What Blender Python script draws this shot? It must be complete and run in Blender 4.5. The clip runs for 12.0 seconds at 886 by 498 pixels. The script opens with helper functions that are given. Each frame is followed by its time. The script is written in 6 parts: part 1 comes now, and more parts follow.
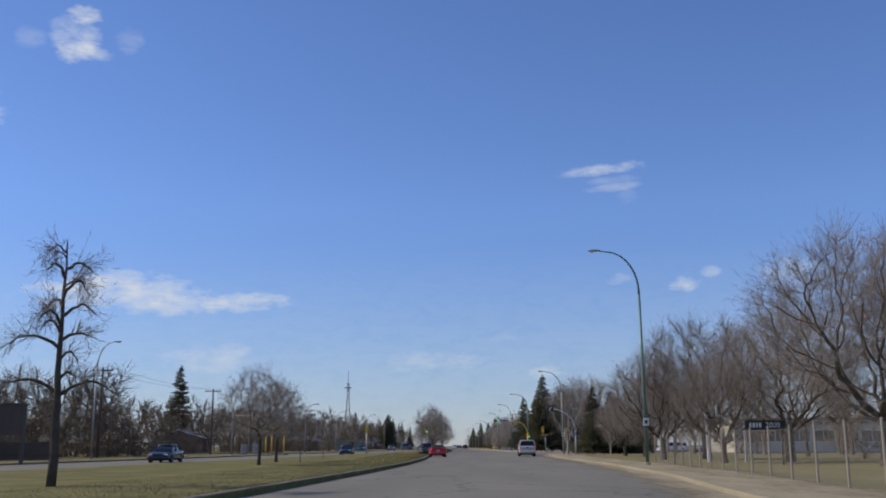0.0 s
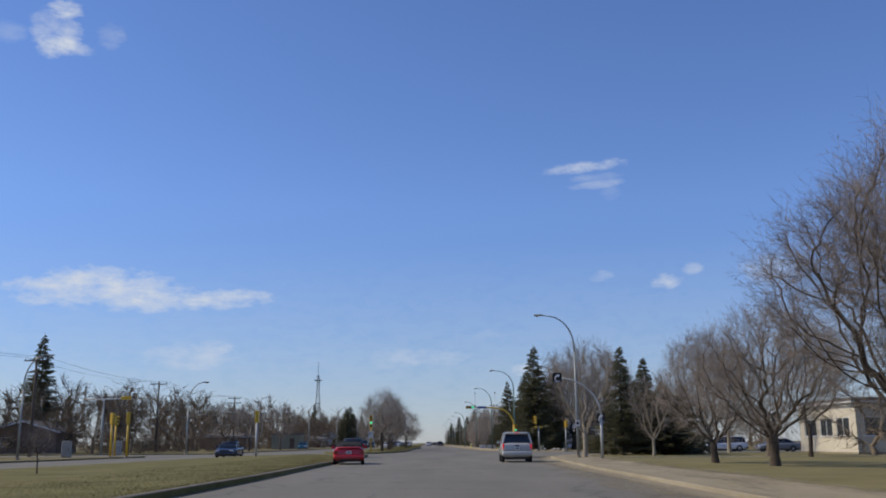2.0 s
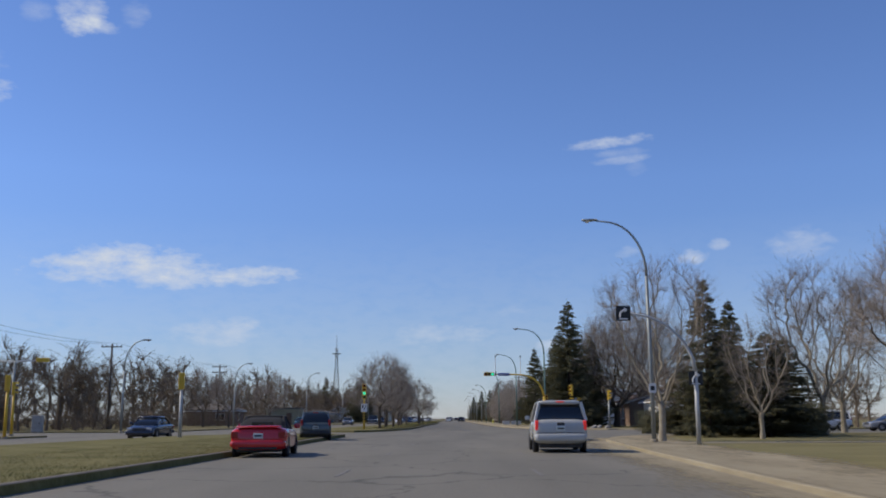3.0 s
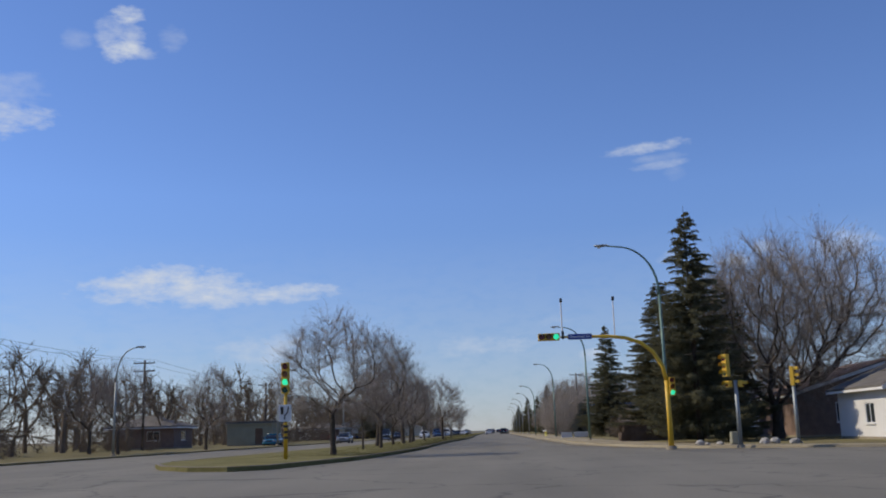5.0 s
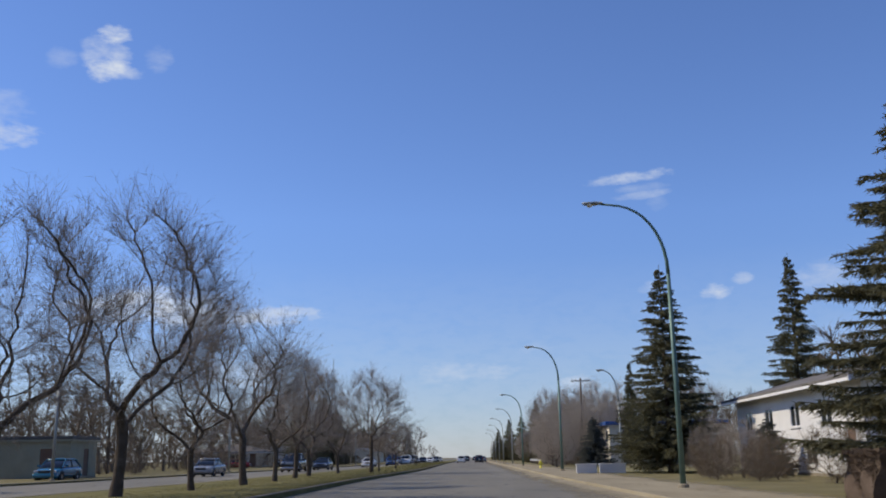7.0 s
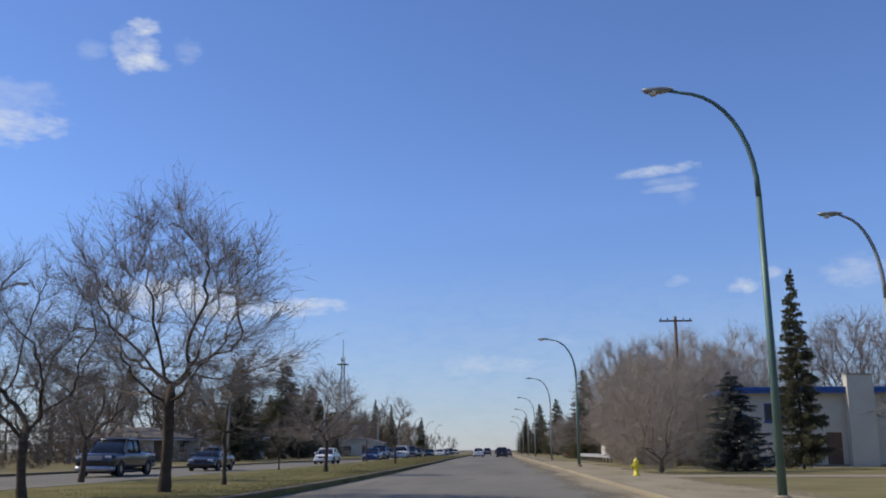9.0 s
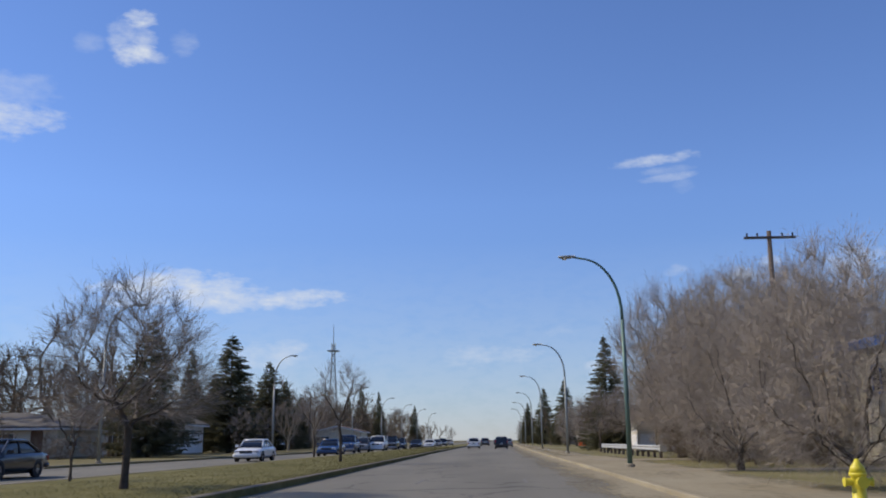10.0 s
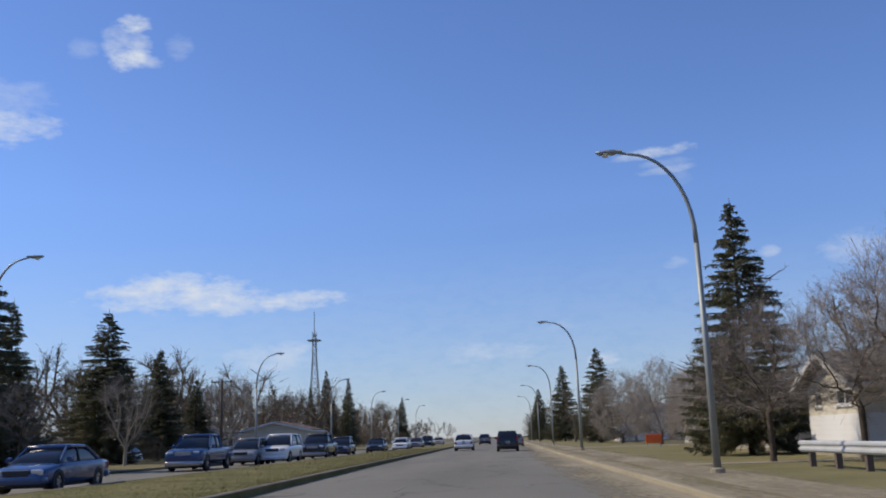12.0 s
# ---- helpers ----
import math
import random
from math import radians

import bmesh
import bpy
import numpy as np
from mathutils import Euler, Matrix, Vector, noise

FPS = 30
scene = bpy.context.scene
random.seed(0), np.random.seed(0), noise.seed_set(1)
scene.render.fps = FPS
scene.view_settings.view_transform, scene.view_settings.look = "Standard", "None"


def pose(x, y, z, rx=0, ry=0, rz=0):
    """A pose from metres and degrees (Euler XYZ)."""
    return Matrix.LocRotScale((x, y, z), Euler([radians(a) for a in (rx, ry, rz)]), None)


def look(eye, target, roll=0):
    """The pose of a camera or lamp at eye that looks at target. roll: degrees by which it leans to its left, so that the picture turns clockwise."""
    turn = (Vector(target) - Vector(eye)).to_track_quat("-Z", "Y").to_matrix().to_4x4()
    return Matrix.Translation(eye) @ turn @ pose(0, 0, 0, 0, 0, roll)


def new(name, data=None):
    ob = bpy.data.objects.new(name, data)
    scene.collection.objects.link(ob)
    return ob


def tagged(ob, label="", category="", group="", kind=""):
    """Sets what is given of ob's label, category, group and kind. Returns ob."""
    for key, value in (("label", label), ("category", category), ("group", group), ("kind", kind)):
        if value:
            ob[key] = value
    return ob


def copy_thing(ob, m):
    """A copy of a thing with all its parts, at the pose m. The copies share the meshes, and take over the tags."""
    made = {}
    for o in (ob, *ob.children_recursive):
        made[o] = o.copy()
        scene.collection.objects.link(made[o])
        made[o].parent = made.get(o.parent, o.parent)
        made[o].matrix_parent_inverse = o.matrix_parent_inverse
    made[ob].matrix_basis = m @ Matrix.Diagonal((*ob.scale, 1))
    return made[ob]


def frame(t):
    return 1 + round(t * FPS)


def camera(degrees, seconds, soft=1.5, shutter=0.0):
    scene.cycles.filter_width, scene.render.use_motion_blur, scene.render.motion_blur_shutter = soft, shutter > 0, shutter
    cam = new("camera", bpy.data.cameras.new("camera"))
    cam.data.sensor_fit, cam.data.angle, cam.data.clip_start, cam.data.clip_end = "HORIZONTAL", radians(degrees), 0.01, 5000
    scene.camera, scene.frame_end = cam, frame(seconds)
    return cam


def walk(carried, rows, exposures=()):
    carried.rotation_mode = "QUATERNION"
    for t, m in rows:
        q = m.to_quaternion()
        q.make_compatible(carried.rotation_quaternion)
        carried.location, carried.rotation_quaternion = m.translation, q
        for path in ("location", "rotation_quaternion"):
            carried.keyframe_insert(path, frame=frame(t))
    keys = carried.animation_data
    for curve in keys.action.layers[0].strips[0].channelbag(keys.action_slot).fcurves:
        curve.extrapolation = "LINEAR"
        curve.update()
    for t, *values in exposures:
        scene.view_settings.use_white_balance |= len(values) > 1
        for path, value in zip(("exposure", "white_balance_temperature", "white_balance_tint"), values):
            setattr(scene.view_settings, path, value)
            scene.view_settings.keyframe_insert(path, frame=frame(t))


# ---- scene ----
import collections
import functools

cam = camera(50.0, 12.0, 1.9)
PATH = [
    (0.0, pose(-8.50, -0.00, 1.25, 101.70, 0.25, 0.04)),
    (0.5, pose(-7.49, 12.82, 1.25, 101.57, -0.96, -0.90)),
    (1.0, pose(-6.48, 25.64, 1.25, 102.33, -0.07, -1.05)),
    (1.5, pose(-5.49, 38.51, 1.25, 101.57, 0.10, -1.02)),
    (2.0, pose(-4.48, 51.41, 1.25, 101.51, 0.38, -0.96)),
    (2.5, pose(-3.52, 64.34, 1.25, 101.41, 0.91, -0.67)),
    (3.0, pose(-2.75, 77.26, 1.25, 100.09, 0.26, 0.51)),
    (3.5, pose(-2.14, 90.18, 1.25, 101.02, 0.61, 1.57)),
    (5.5, pose(-1.49, 142.27, 1.25, 100.82, 1.45, 3.47)),
    (6.0, pose(-1.22, 155.46, 1.25, 102.76, -0.77, 2.39)),
    (6.5, pose(-0.86, 168.69, 1.25, 102.27, 0.38, 1.84)),
    (7.0, pose(-0.46, 181.97, 1.25, 102.38, 0.80, 1.94)),
    (9.0, pose(0.01, 235.27, 1.25, 101.94, 0.17, 3.40)),
    (9.5, pose(-0.00, 248.61, 1.25, 101.51, 0.15, 3.30)),
    (10.0, pose(0.10, 261.92, 1.25, 101.38, 0.55, 3.40)),
    (10.5, pose(0.11, 275.19, 1.25, 101.24, 0.70, 3.67)),
    (11.0, pose(0.03, 288.44, 1.25, 101.43, 1.24, 3.67)),
    (11.5, pose(0.00, 301.69, 1.25, 101.14, 1.42, 3.55)),
    (12.0, pose(-0.01, 314.93, 1.25, 101.25, 1.89, 3.65)),
]
walk(cam, PATH, [(0.0, -0.16), (3.5, -0.17), (5.5, -0.20), (6.5, -0.05), (12.0, -0.05)])

# ---- daylight ----
SUN_AZ, SUN_EL = -83.0, 41.0          # degrees clockwise from +y, above the horizon
world = bpy.data.worlds.new("sky")
scene.world = world
world.use_nodes = True
W = world.node_tree
W.nodes.clear()


def wmath(op, a, b=None, c=None, clamp=False):
    n = W.nodes.new("ShaderNodeMath")
    n.operation, n.use_clamp = op, clamp
    for i, v in enumerate((a, b, c)):
        if v is None:
            continue
        if isinstance(v, (int, float)):
            n.inputs[i].default_value = v
        else:
            W.links.new(v, n.inputs[i])
    return n.outputs[0]


sky = W.nodes.new("ShaderNodeTexSky")
sky.sky_type, sky.sun_disc = "NISHITA", False
sky.sun_elevation, sky.sun_rotation = radians(SUN_EL), radians(SUN_AZ)
sky.air_density, sky.dust_density, sky.ozone_density, sky.altitude = 1.0, 0.15, 4.0, 600
coord = W.nodes.new("ShaderNodeTexCoord")
sep = W.nodes.new("ShaderNodeSeparateXYZ")
W.links.new(coord.outputs["Generated"], sep.inputs[0])
azim = wmath("MULTIPLY", wmath("ARCTAN2", sep.outputs[0], sep.outputs[1]), 57.2958)
elev = wmath("MULTIPLY", wmath("ARCSINE", sep.outputs[2]), 57.2958)
flat = W.nodes.new("ShaderNodeCombineXYZ")
W.links.new(azim, flat.inputs[0])
W.links.new(wmath("MULTIPLY", elev, 2.2), flat.inputs[1])


def wnoise(scale, detail, rough):
    n = W.nodes.new("ShaderNodeTexNoise")
    n.inputs["Scale"].default_value, n.inputs["Detail"].default_value, n.inputs["Roughness"].default_value = scale, detail, rough
    W.links.new(flat.outputs[0], n.inputs["Vector"])
    return n.outputs[0]


puff = wmath("ADD", wmath("MULTIPLY", wnoise(0.9, 6, 0.62), 2.2), wmath("MULTIPLY", wnoise(0.33, 3, 0.5), 1.4))
puff = wmath("SUBTRACT", puff, 1.8)
# fair-weather clouds: azimuth, elevation, half width, half height, thickness
CLOUDS = [(-22.2, 23.9, 0.85, 0.50, 0.95), (-22.9, 23.1, 0.75, 0.9, 0.55), (-22.2, 22.1, 1.1, 0.65, 1.0), (-21.3, 21.9, 1.0, 0.35, 0.6), (-21.7, 22.9, 0.6, 0.6, 0.6), (-19.3, 22.9, 0.7, 0.6, 0.26), (-24.9, 22.3, 0.7, 0.5, 0.24),
          (10.0, 16.2, 2.0, 0.28, 0.75), (11.4, 16.35, 0.8, 0.25, 0.7), (10.5, 15.55, 1.5, 0.22, 0.26), (10.6, 15.15, 1.4, 0.22, 0.42), (11.4, 14.6, 0.5, 0.4, 0.14),
          (-19.6, 8.7, 3.8, 0.95, 1.0), (-16.5, 8.2, 3.0, 0.7, 0.9), (-12.4, 8.3, 2.6, 0.5, 0.95),
          (-29.0, 17.6, 2.6, 0.8, 0.8), (-29.0, 19.2, 2.2, 0.9, 0.3), (14.4, 9.2, 0.85, 0.40, 0.85), (15.9, 9.9, 0.55, 0.30, 0.5), (20.4, 9.7, 1.6, 0.7, 0.5),
          (-1.6, 4.9, 1.9, 0.7, 0.46), (1.4, 5.0, 1.4, 0.55, 0.5), (6.2, 4.3, 1.0, 0.4, 0.8), (-13.8, 5.0, 2.6, 0.75, 0.58), (-12.4, 5.4, 1.0, 0.5, 0.6), (3.6, 6.3, 1.3, 0.4, 0.25), (10.6, 9.6, 0.6, 0.35, 0.35),
          (24.0, 6.0, 6.0, 0.8, 0.3), (-35.0, 7.0, 6.0, 0.8, 0.5), (60.0, 12.0, 9.0, 1.5, 0.6), (110.0, 20.0, 8.0, 2.0, 0.6), (-150.0, 18.0, 9.0, 2.0, 0.6), (-80.0, 14.0, 8.0, 1.6, 0.6)]
cover = None
for az, el, wa, we, thick in CLOUDS:
    u = wmath("MULTIPLY", wmath("SUBTRACT", azim, az), 1 / wa)
    v = wmath("SUBTRACT", elev, wmath("MULTIPLY_ADD", azim, 0.06, el - az * 0.06))
    v = wmath("MULTIPLY", v, 1 / we)
    r2 = wmath("ADD", wmath("MULTIPLY", u, u), wmath("MULTIPLY", v, v))
    m = wmath("SUBTRACT", 1.0, wmath("MULTIPLY", r2, 0.55))
    m = wmath("MULTIPLY", wmath("MULTIPLY_ADD", puff, 1.15, m), thick * 0.74, clamp=True)
    m = wmath("MULTIPLY", m, wmath("SUBTRACT", 1.5, wmath("MULTIPLY", r2, 0.42), clamp=True))
    cover = m if cover is None else wmath("MAXIMUM", cover, m)
veil = wmath("MULTIPLY", wmath("SUBTRACT", 1.0, wmath("MULTIPLY", elev, 0.085), clamp=True), 0.30)
cover = wmath("MAXIMUM", cover, wmath("MULTIPLY", veil, wmath("ADD", puff, 0.9, clamp=True)), clamp=True)
mix = W.nodes.new("ShaderNodeMix")
mix.data_type = "RGBA"
W.links.new(cover, mix.inputs[0])
tint = W.nodes.new("ShaderNodeMix")
tint.data_type, tint.blend_type = "RGBA", "MULTIPLY"
tint.inputs[0].default_value, tint.inputs[7].default_value = 1.0, (0.915, 0.975, 1.24, 1)
W.links.new(sky.outputs[0], tint.inputs[6])
low = W.nodes.new("ShaderNodeVectorMath")
low.operation = "SCALE"
rich = W.nodes.new("ShaderNodeHueSaturation")
rich.inputs["Saturation"].default_value = 1.012
W.links.new(tint.outputs[2], rich.inputs["Color"])
W.links.new(rich.outputs[0], low.inputs[0])
W.links.new(wmath("MULTIPLY_ADD", wmath("MULTIPLY", elev, 1 / 14, clamp=True), 0.36, 0.64), low.inputs[3])
W.links.new(low.outputs[0], mix.inputs[6])
mix.inputs[7].default_value = (5.2, 5.7, 6.6, 1)
back = W.nodes.new("ShaderNodeBackground")
back.inputs[1].default_value = 0.126
out = W.nodes.new("ShaderNodeOutputWorld")
W.links.new(mix.outputs[2], back.inputs[0])
W.links.new(back.outputs[0], out.inputs[0])

sun = new("sun", bpy.data.lights.new("sun", "SUN"))
sun.data.energy, sun.data.angle, sun.data.color = 3.8, radians(0.53), (1.0, 0.88, 0.70)
az, el = radians(SUN_AZ), radians(SUN_EL)
sun_way = Vector((math.sin(az) * math.cos(el), math.cos(az) * math.cos(el), math.sin(el)))
sun.matrix_world = look(sun_way * 50, (0, 0, 0))


# ---- materials ----
def material(name, dark, light, scale=3.0, rough=0.8, bump=0.0, metal=0.0, fine=40.0, vary=0.0, spec=0.5, coat=0.0, stretch=(1, 1, 1), bump_dist=0.02):
    """Two-scale noise between two colours, with fine relief; vary: change from object to object."""
    m = bpy.data.materials.new(name)
    m.use_nodes = True
    t = m.node_tree
    b = t.nodes["Principled BSDF"]
    tc = t.nodes.new("ShaderNodeTexCoord")
    mp = t.nodes.new("ShaderNodeMapping")
    mp.inputs["Scale"].default_value = stretch
    t.links.new(tc.outputs["Object"], mp.inputs[0])
    n1, n2 = t.nodes.new("ShaderNodeTexNoise"), t.nodes.new("ShaderNodeTexNoise")
    for n, s, d in ((n1, scale, 4), (n2, fine, 3)):
        n.inputs["Scale"].default_value, n.inputs["Detail"].default_value = s, d
        t.links.new(mp.outputs[0], n.inputs["Vector"])
    ad = t.nodes.new("ShaderNodeMath")
    ad.operation = "MULTIPLY_ADD"
    ad.inputs[1].default_value = 0.45
    t.links.new(n2.outputs[0], ad.inputs[0])
    sc = t.nodes.new("ShaderNodeMath")
    sc.operation = "MULTIPLY_ADD"
    sc.inputs[1].default_value, sc.inputs[2].default_value = 1.1, -0.32
    t.links.new(n1.outputs[0], sc.inputs[0])
    t.links.new(sc.outputs[0], ad.inputs[2])
    mx = t.nodes.new("ShaderNodeMix")
    mx.data_type = "RGBA"
    mx.inputs[6].default_value, mx.inputs[7].default_value = (*dark, 1), (*light, 1)
    t.links.new(ad.outputs[0], mx.inputs[0])
    col = mx.outputs[2]
    if vary:
        oi = t.nodes.new("ShaderNodeObjectInfo")
        hs = t.nodes.new("ShaderNodeHueSaturation")
        vm = t.nodes.new("ShaderNodeMath")
        vm.operation = "MULTIPLY_ADD"
        vm.inputs[1].default_value, vm.inputs[2].default_value = vary, 1 - vary / 2
        t.links.new(oi.outputs["Random"], vm.inputs[0])
        t.links.new(vm.outputs[0], hs.inputs["Value"])
        t.links.new(col, hs.inputs["Color"])
        col = hs.outputs[0]
    t.links.new(col, b.inputs["Base Color"])
    b.inputs["Roughness"].default_value, b.inputs["Metallic"].default_value = rough, metal
    b.inputs["Specular IOR Level"].default_value, b.inputs["Coat Weight"].default_value = spec, coat
    if bump:
        bp = t.nodes.new("ShaderNodeBump")
        bp.inputs["Strength"].default_value, bp.inputs["Distance"].default_value = bump, bump_dist
        t.links.new(n2.outputs[0], bp.inputs["Height"])
        t.links.new(bp.outputs[0], b.inputs["Normal"])
    return m


def glowing(name, colour, strength):
    m = material(name, colour, colour, rough=0.3)
    b = m.node_tree.nodes["Principled BSDF"]
    b.inputs["Emission Color"].default_value, b.inputs["Emission Strength"].default_value = (*colour, 1), strength
    return m


def grey(v, tint=(1, 1, 1)):
    return tuple(v * c for c in tint)


def road_material():
    """Worn asphalt: mottled, with paler wheel tracks' dust, cracks and patches."""
    m = material("asphalt", (0.114, 0.105, 0.080), (0.228, 0.211, 0.164), scale=0.35, fine=22.0, rough=0.9, bump=0.35, stretch=(1.0, 0.16, 1.0))
    t = m.node_tree
    b = t.nodes["Principled BSDF"]
    mx = next(n for n in t.nodes if n.bl_idname == "ShaderNodeMix")
    tc = next(n for n in t.nodes if n.bl_idname == "ShaderNodeTexCoord")
    vo = t.nodes.new("ShaderNodeTexVoronoi")
    vo.feature = "DISTANCE_TO_EDGE"
    vo.inputs["Scale"].default_value = 0.16
    ns = t.nodes.new("ShaderNodeTexNoise")
    ns.inputs["Scale"].default_value, ns.inputs["Detail"].default_value = 0.7, 5
    va = t.nodes.new("ShaderNodeVectorMath")
    va.operation = "MULTIPLY_ADD"
    va.inputs[1].default_value = (2.5, 2.5, 0)
    t.links.new(tc.outputs["Object"], ns.inputs["Vector"])
    t.links.new(ns.outputs["Color"], va.inputs[0])
    t.links.new(tc.outputs["Object"], va.inputs[2])
    t.links.new(va.outputs[0], vo.inputs["Vector"])
    rp = t.nodes.new("ShaderNodeMapRange")
    rp.inputs[1].default_value, rp.inputs[2].default_value, rp.inputs[3].default_value, rp.inputs[4].default_value = 0.0, 0.012, 0.45, 1.0
    t.links.new(vo.outputs["Distance"], rp.inputs[0])
    ml = t.nodes.new("ShaderNodeMix")
    ml.data_type, ml.blend_type = "RGBA", "MULTIPLY"
    ml.inputs[0].default_value = 1
    t.links.new(mx.outputs[2], ml.inputs[6])
    t.links.new(rp.outputs[0], ml.inputs[7])
    t.links.new(ml.outputs[2], b.inputs["Base Color"])
    return m


ASPHALT = road_material()
GRASS = material("spring_grass", (0.072, 0.076, 0.022), (0.265, 0.228, 0.100), scale=0.45, fine=5.0, rough=0.95, bump=0.8, bump_dist=0.06, spec=0.1)
LAWN = material("dormant_lawn", (0.118, 0.106, 0.046), (0.265, 0.225, 0.118), scale=0.4, fine=8.0, rough=0.95, bump=0.8, bump_dist=0.06, spec=0.1)
EARTH = material("dry_ground", (0.120, 0.100, 0.065), (0.230, 0.195, 0.130), scale=0.05, fine=1.5, rough=0.95, spec=0.1)
DUSTLAWN = material("dusty_verge", (0.125, 0.115, 0.048), (0.275, 0.240, 0.120), scale=0.35, fine=7.0, rough=0.95, bump=0.8, bump_dist=0.05, spec=0.1)
CONCRETE = material("concrete", (0.221, 0.190, 0.138), (0.378, 0.330, 0.245), scale=1.2, fine=30.0, rough=0.9, bump=0.3, spec=0.2)
# dark tone lowered to put the east face's shade into the concrete colour
KERB = material("kerb_concrete", (0.085, 0.074, 0.058), (0.270, 0.236, 0.182), scale=1.0, fine=14.0, rough=0.9, bump=0.4, spec=0.2)
SANDY = material("dusty_gutter", (0.215, 0.182, 0.120), (0.440, 0.385, 0.270), scale=0.55, fine=6.0, rough=0.95, bump=0.7, spec=0.1, stretch=(1, 0.2, 1))
BARK = material("grey_bark", (0.051, 0.040, 0.030), (0.153, 0.124, 0.096), scale=5.0, fine=45.0, rough=0.95, bump=0.6, vary=0.3, spec=0.1)
TWIG = material("bare_twigs", (0.200, 0.168, 0.140), (0.400, 0.345, 0.292), scale=0.6, fine=9.0, rough=0.9, vary=0.3, spec=0.1)
PALETWIG = material("pale_tan_twigs", (0.270, 0.228, 0.182), (0.500, 0.435, 0.360), scale=0.6, fine=9.0, rough=0.9, vary=0.3, spec=0.1)
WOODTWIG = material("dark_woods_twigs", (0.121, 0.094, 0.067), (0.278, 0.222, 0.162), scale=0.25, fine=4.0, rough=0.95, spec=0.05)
PALEBARK = material("pale_bark", (0.242, 0.205, 0.150), (0.441, 0.390, 0.297), scale=3.0, fine=25.0, rough=0.9, bump=0.4, spec=0.1)
NEEDLE = material("spruce_needles", (0.087, 0.086, 0.051), (0.224, 0.214, 0.129), scale=2.2, fine=18.0, rough=0.8, vary=0.35, spec=0.15)
BLUENEEDLE = material("blue_spruce_needles", (0.080, 0.090, 0.082), (0.190, 0.200, 0.182), scale=2.2, fine=18.0, rough=0.8, spec=0.15)
for m in (NEEDLE, BLUENEEDLE):
    t = m.node_tree
    b, o = t.nodes["Principled BSDF"], t.nodes["Material Output"]
    thin, both = t.nodes.new("ShaderNodeBsdfTranslucent"), t.nodes.new("ShaderNodeMixShader")
    both.inputs[0].default_value = 0.4
    t.links.new(b.inputs["Base Color"].links[0].from_socket, thin.inputs["Color"])
    t.links.new(b.outputs[0], both.inputs[1])
    t.links.new(thin.outputs[0], both.inputs[2])
    t.links.new(both.outputs[0], o.inputs[0])
BROWNHEDGE = material("leafless_hedge", (0.073, 0.053, 0.039), (0.158, 0.119, 0.089), scale=1.5, fine=20.0, rough=0.95, spec=0.1)
POSTSTEEL = material("weathered_post_steel", (0.280, 0.240, 0.195), (0.440, 0.385, 0.320), scale=2.0, fine=30.0, rough=0.7, metal=0.2)
STEEL = material("galvanised_steel", (0.230, 0.248, 0.240), (0.360, 0.380, 0.370), scale=2.0, fine=30.0, rough=0.55, metal=0.5)
PALESTEEL = material("pale_weathered_steel", (0.380, 0.385, 0.375), (0.560, 0.560, 0.545), scale=2.0, fine=30.0, rough=0.6, metal=0.2)
GREENSTEEL = material("green_painted_pole", (0.070, 0.140, 0.115), (0.170, 0.250, 0.215), scale=1.5, fine=20.0, rough=0.5, metal=0.3)
YELLOWPAINT = material("traffic_yellow_paint", (0.560, 0.330, 0.020), (0.780, 0.500, 0.045), scale=3.0, fine=30.0, rough=0.5)
BLACKPAINT = material("black_paint", (0.012, 0.012, 0.012), (0.030, 0.030, 0.030), rough=0.5)
WHITEPAINT = material("white_paint", (0.640, 0.630, 0.600), (0.820, 0.810, 0.790), scale=2.0, fine=25.0, rough=0.6)
WOODPOLE = material("weathered_pole_wood", (0.075, 0.055, 0.042), (0.160, 0.125, 0.100), scale=2.0, fine=30.0, rough=0.9, stretch=(1, 1, 0.1))
RUBBER = material("tyre_rubber", (0.010, 0.010, 0.010), (0.026, 0.026, 0.026), rough=0.85)
RIM = material("wheel_alloy", (0.300, 0.300, 0.310), (0.480, 0.480, 0.490), rough=0.35, metal=0.85)
CARGLASS = material("tinted_car_glass", (0.008, 0.010, 0.012), (0.016, 0.018, 0.020), rough=0.06, spec=0.7)
SOFTTOP = material("black_canvas_top", (0.010, 0.010, 0.011), (0.022, 0.022, 0.024), fine=60.0, rough=0.9, bump=0.2)
DARKTRIM = material("dark_plastic_trim", (0.018, 0.018, 0.019), (0.040, 0.040, 0.042), rough=0.6)
PLATE = material("plate_white", (0.560, 0.600, 0.560), (0.720, 0.750, 0.700), rough=0.5)
TAILRED = material("tail_lamp_red", (0.230, 0.008, 0.008), (0.340, 0.014, 0.012), rough=0.15)
BRAKE = glowing("brake_lamp_lit", (0.800, 0.030, 0.022), 0.3)
HEADLAMP = material("clear_headlamp", (0.550, 0.560, 0.570), (0.780, 0.790, 0.800), rough=0.1, metal=0.4)
HEADLIT = glowing("headlamp_lit", (1.0, 0.95, 0.85), 3.0)
WINDOW = material("window_glass", (0.020, 0.026, 0.032), (0.050, 0.060, 0.070), rough=0.05, spec=0.8)
SHINGLE = material("asphalt_shingles", (0.075, 0.068, 0.060), (0.190, 0.175, 0.155), scale=1.0, fine=14.0, rough=0.95, bump=0.5, vary=0.3)
BROWNROOF = material("brown_shingles", (0.110, 0.065, 0.042), (0.220, 0.140, 0.095), scale=1.0, fine=14.0, rough=0.95, bump=0.5)
STUCCO = material("cream_stucco", (0.520, 0.470, 0.360), (0.680, 0.630, 0.510), scale=1.0, fine=30.0, rough=0.9, bump=0.2)
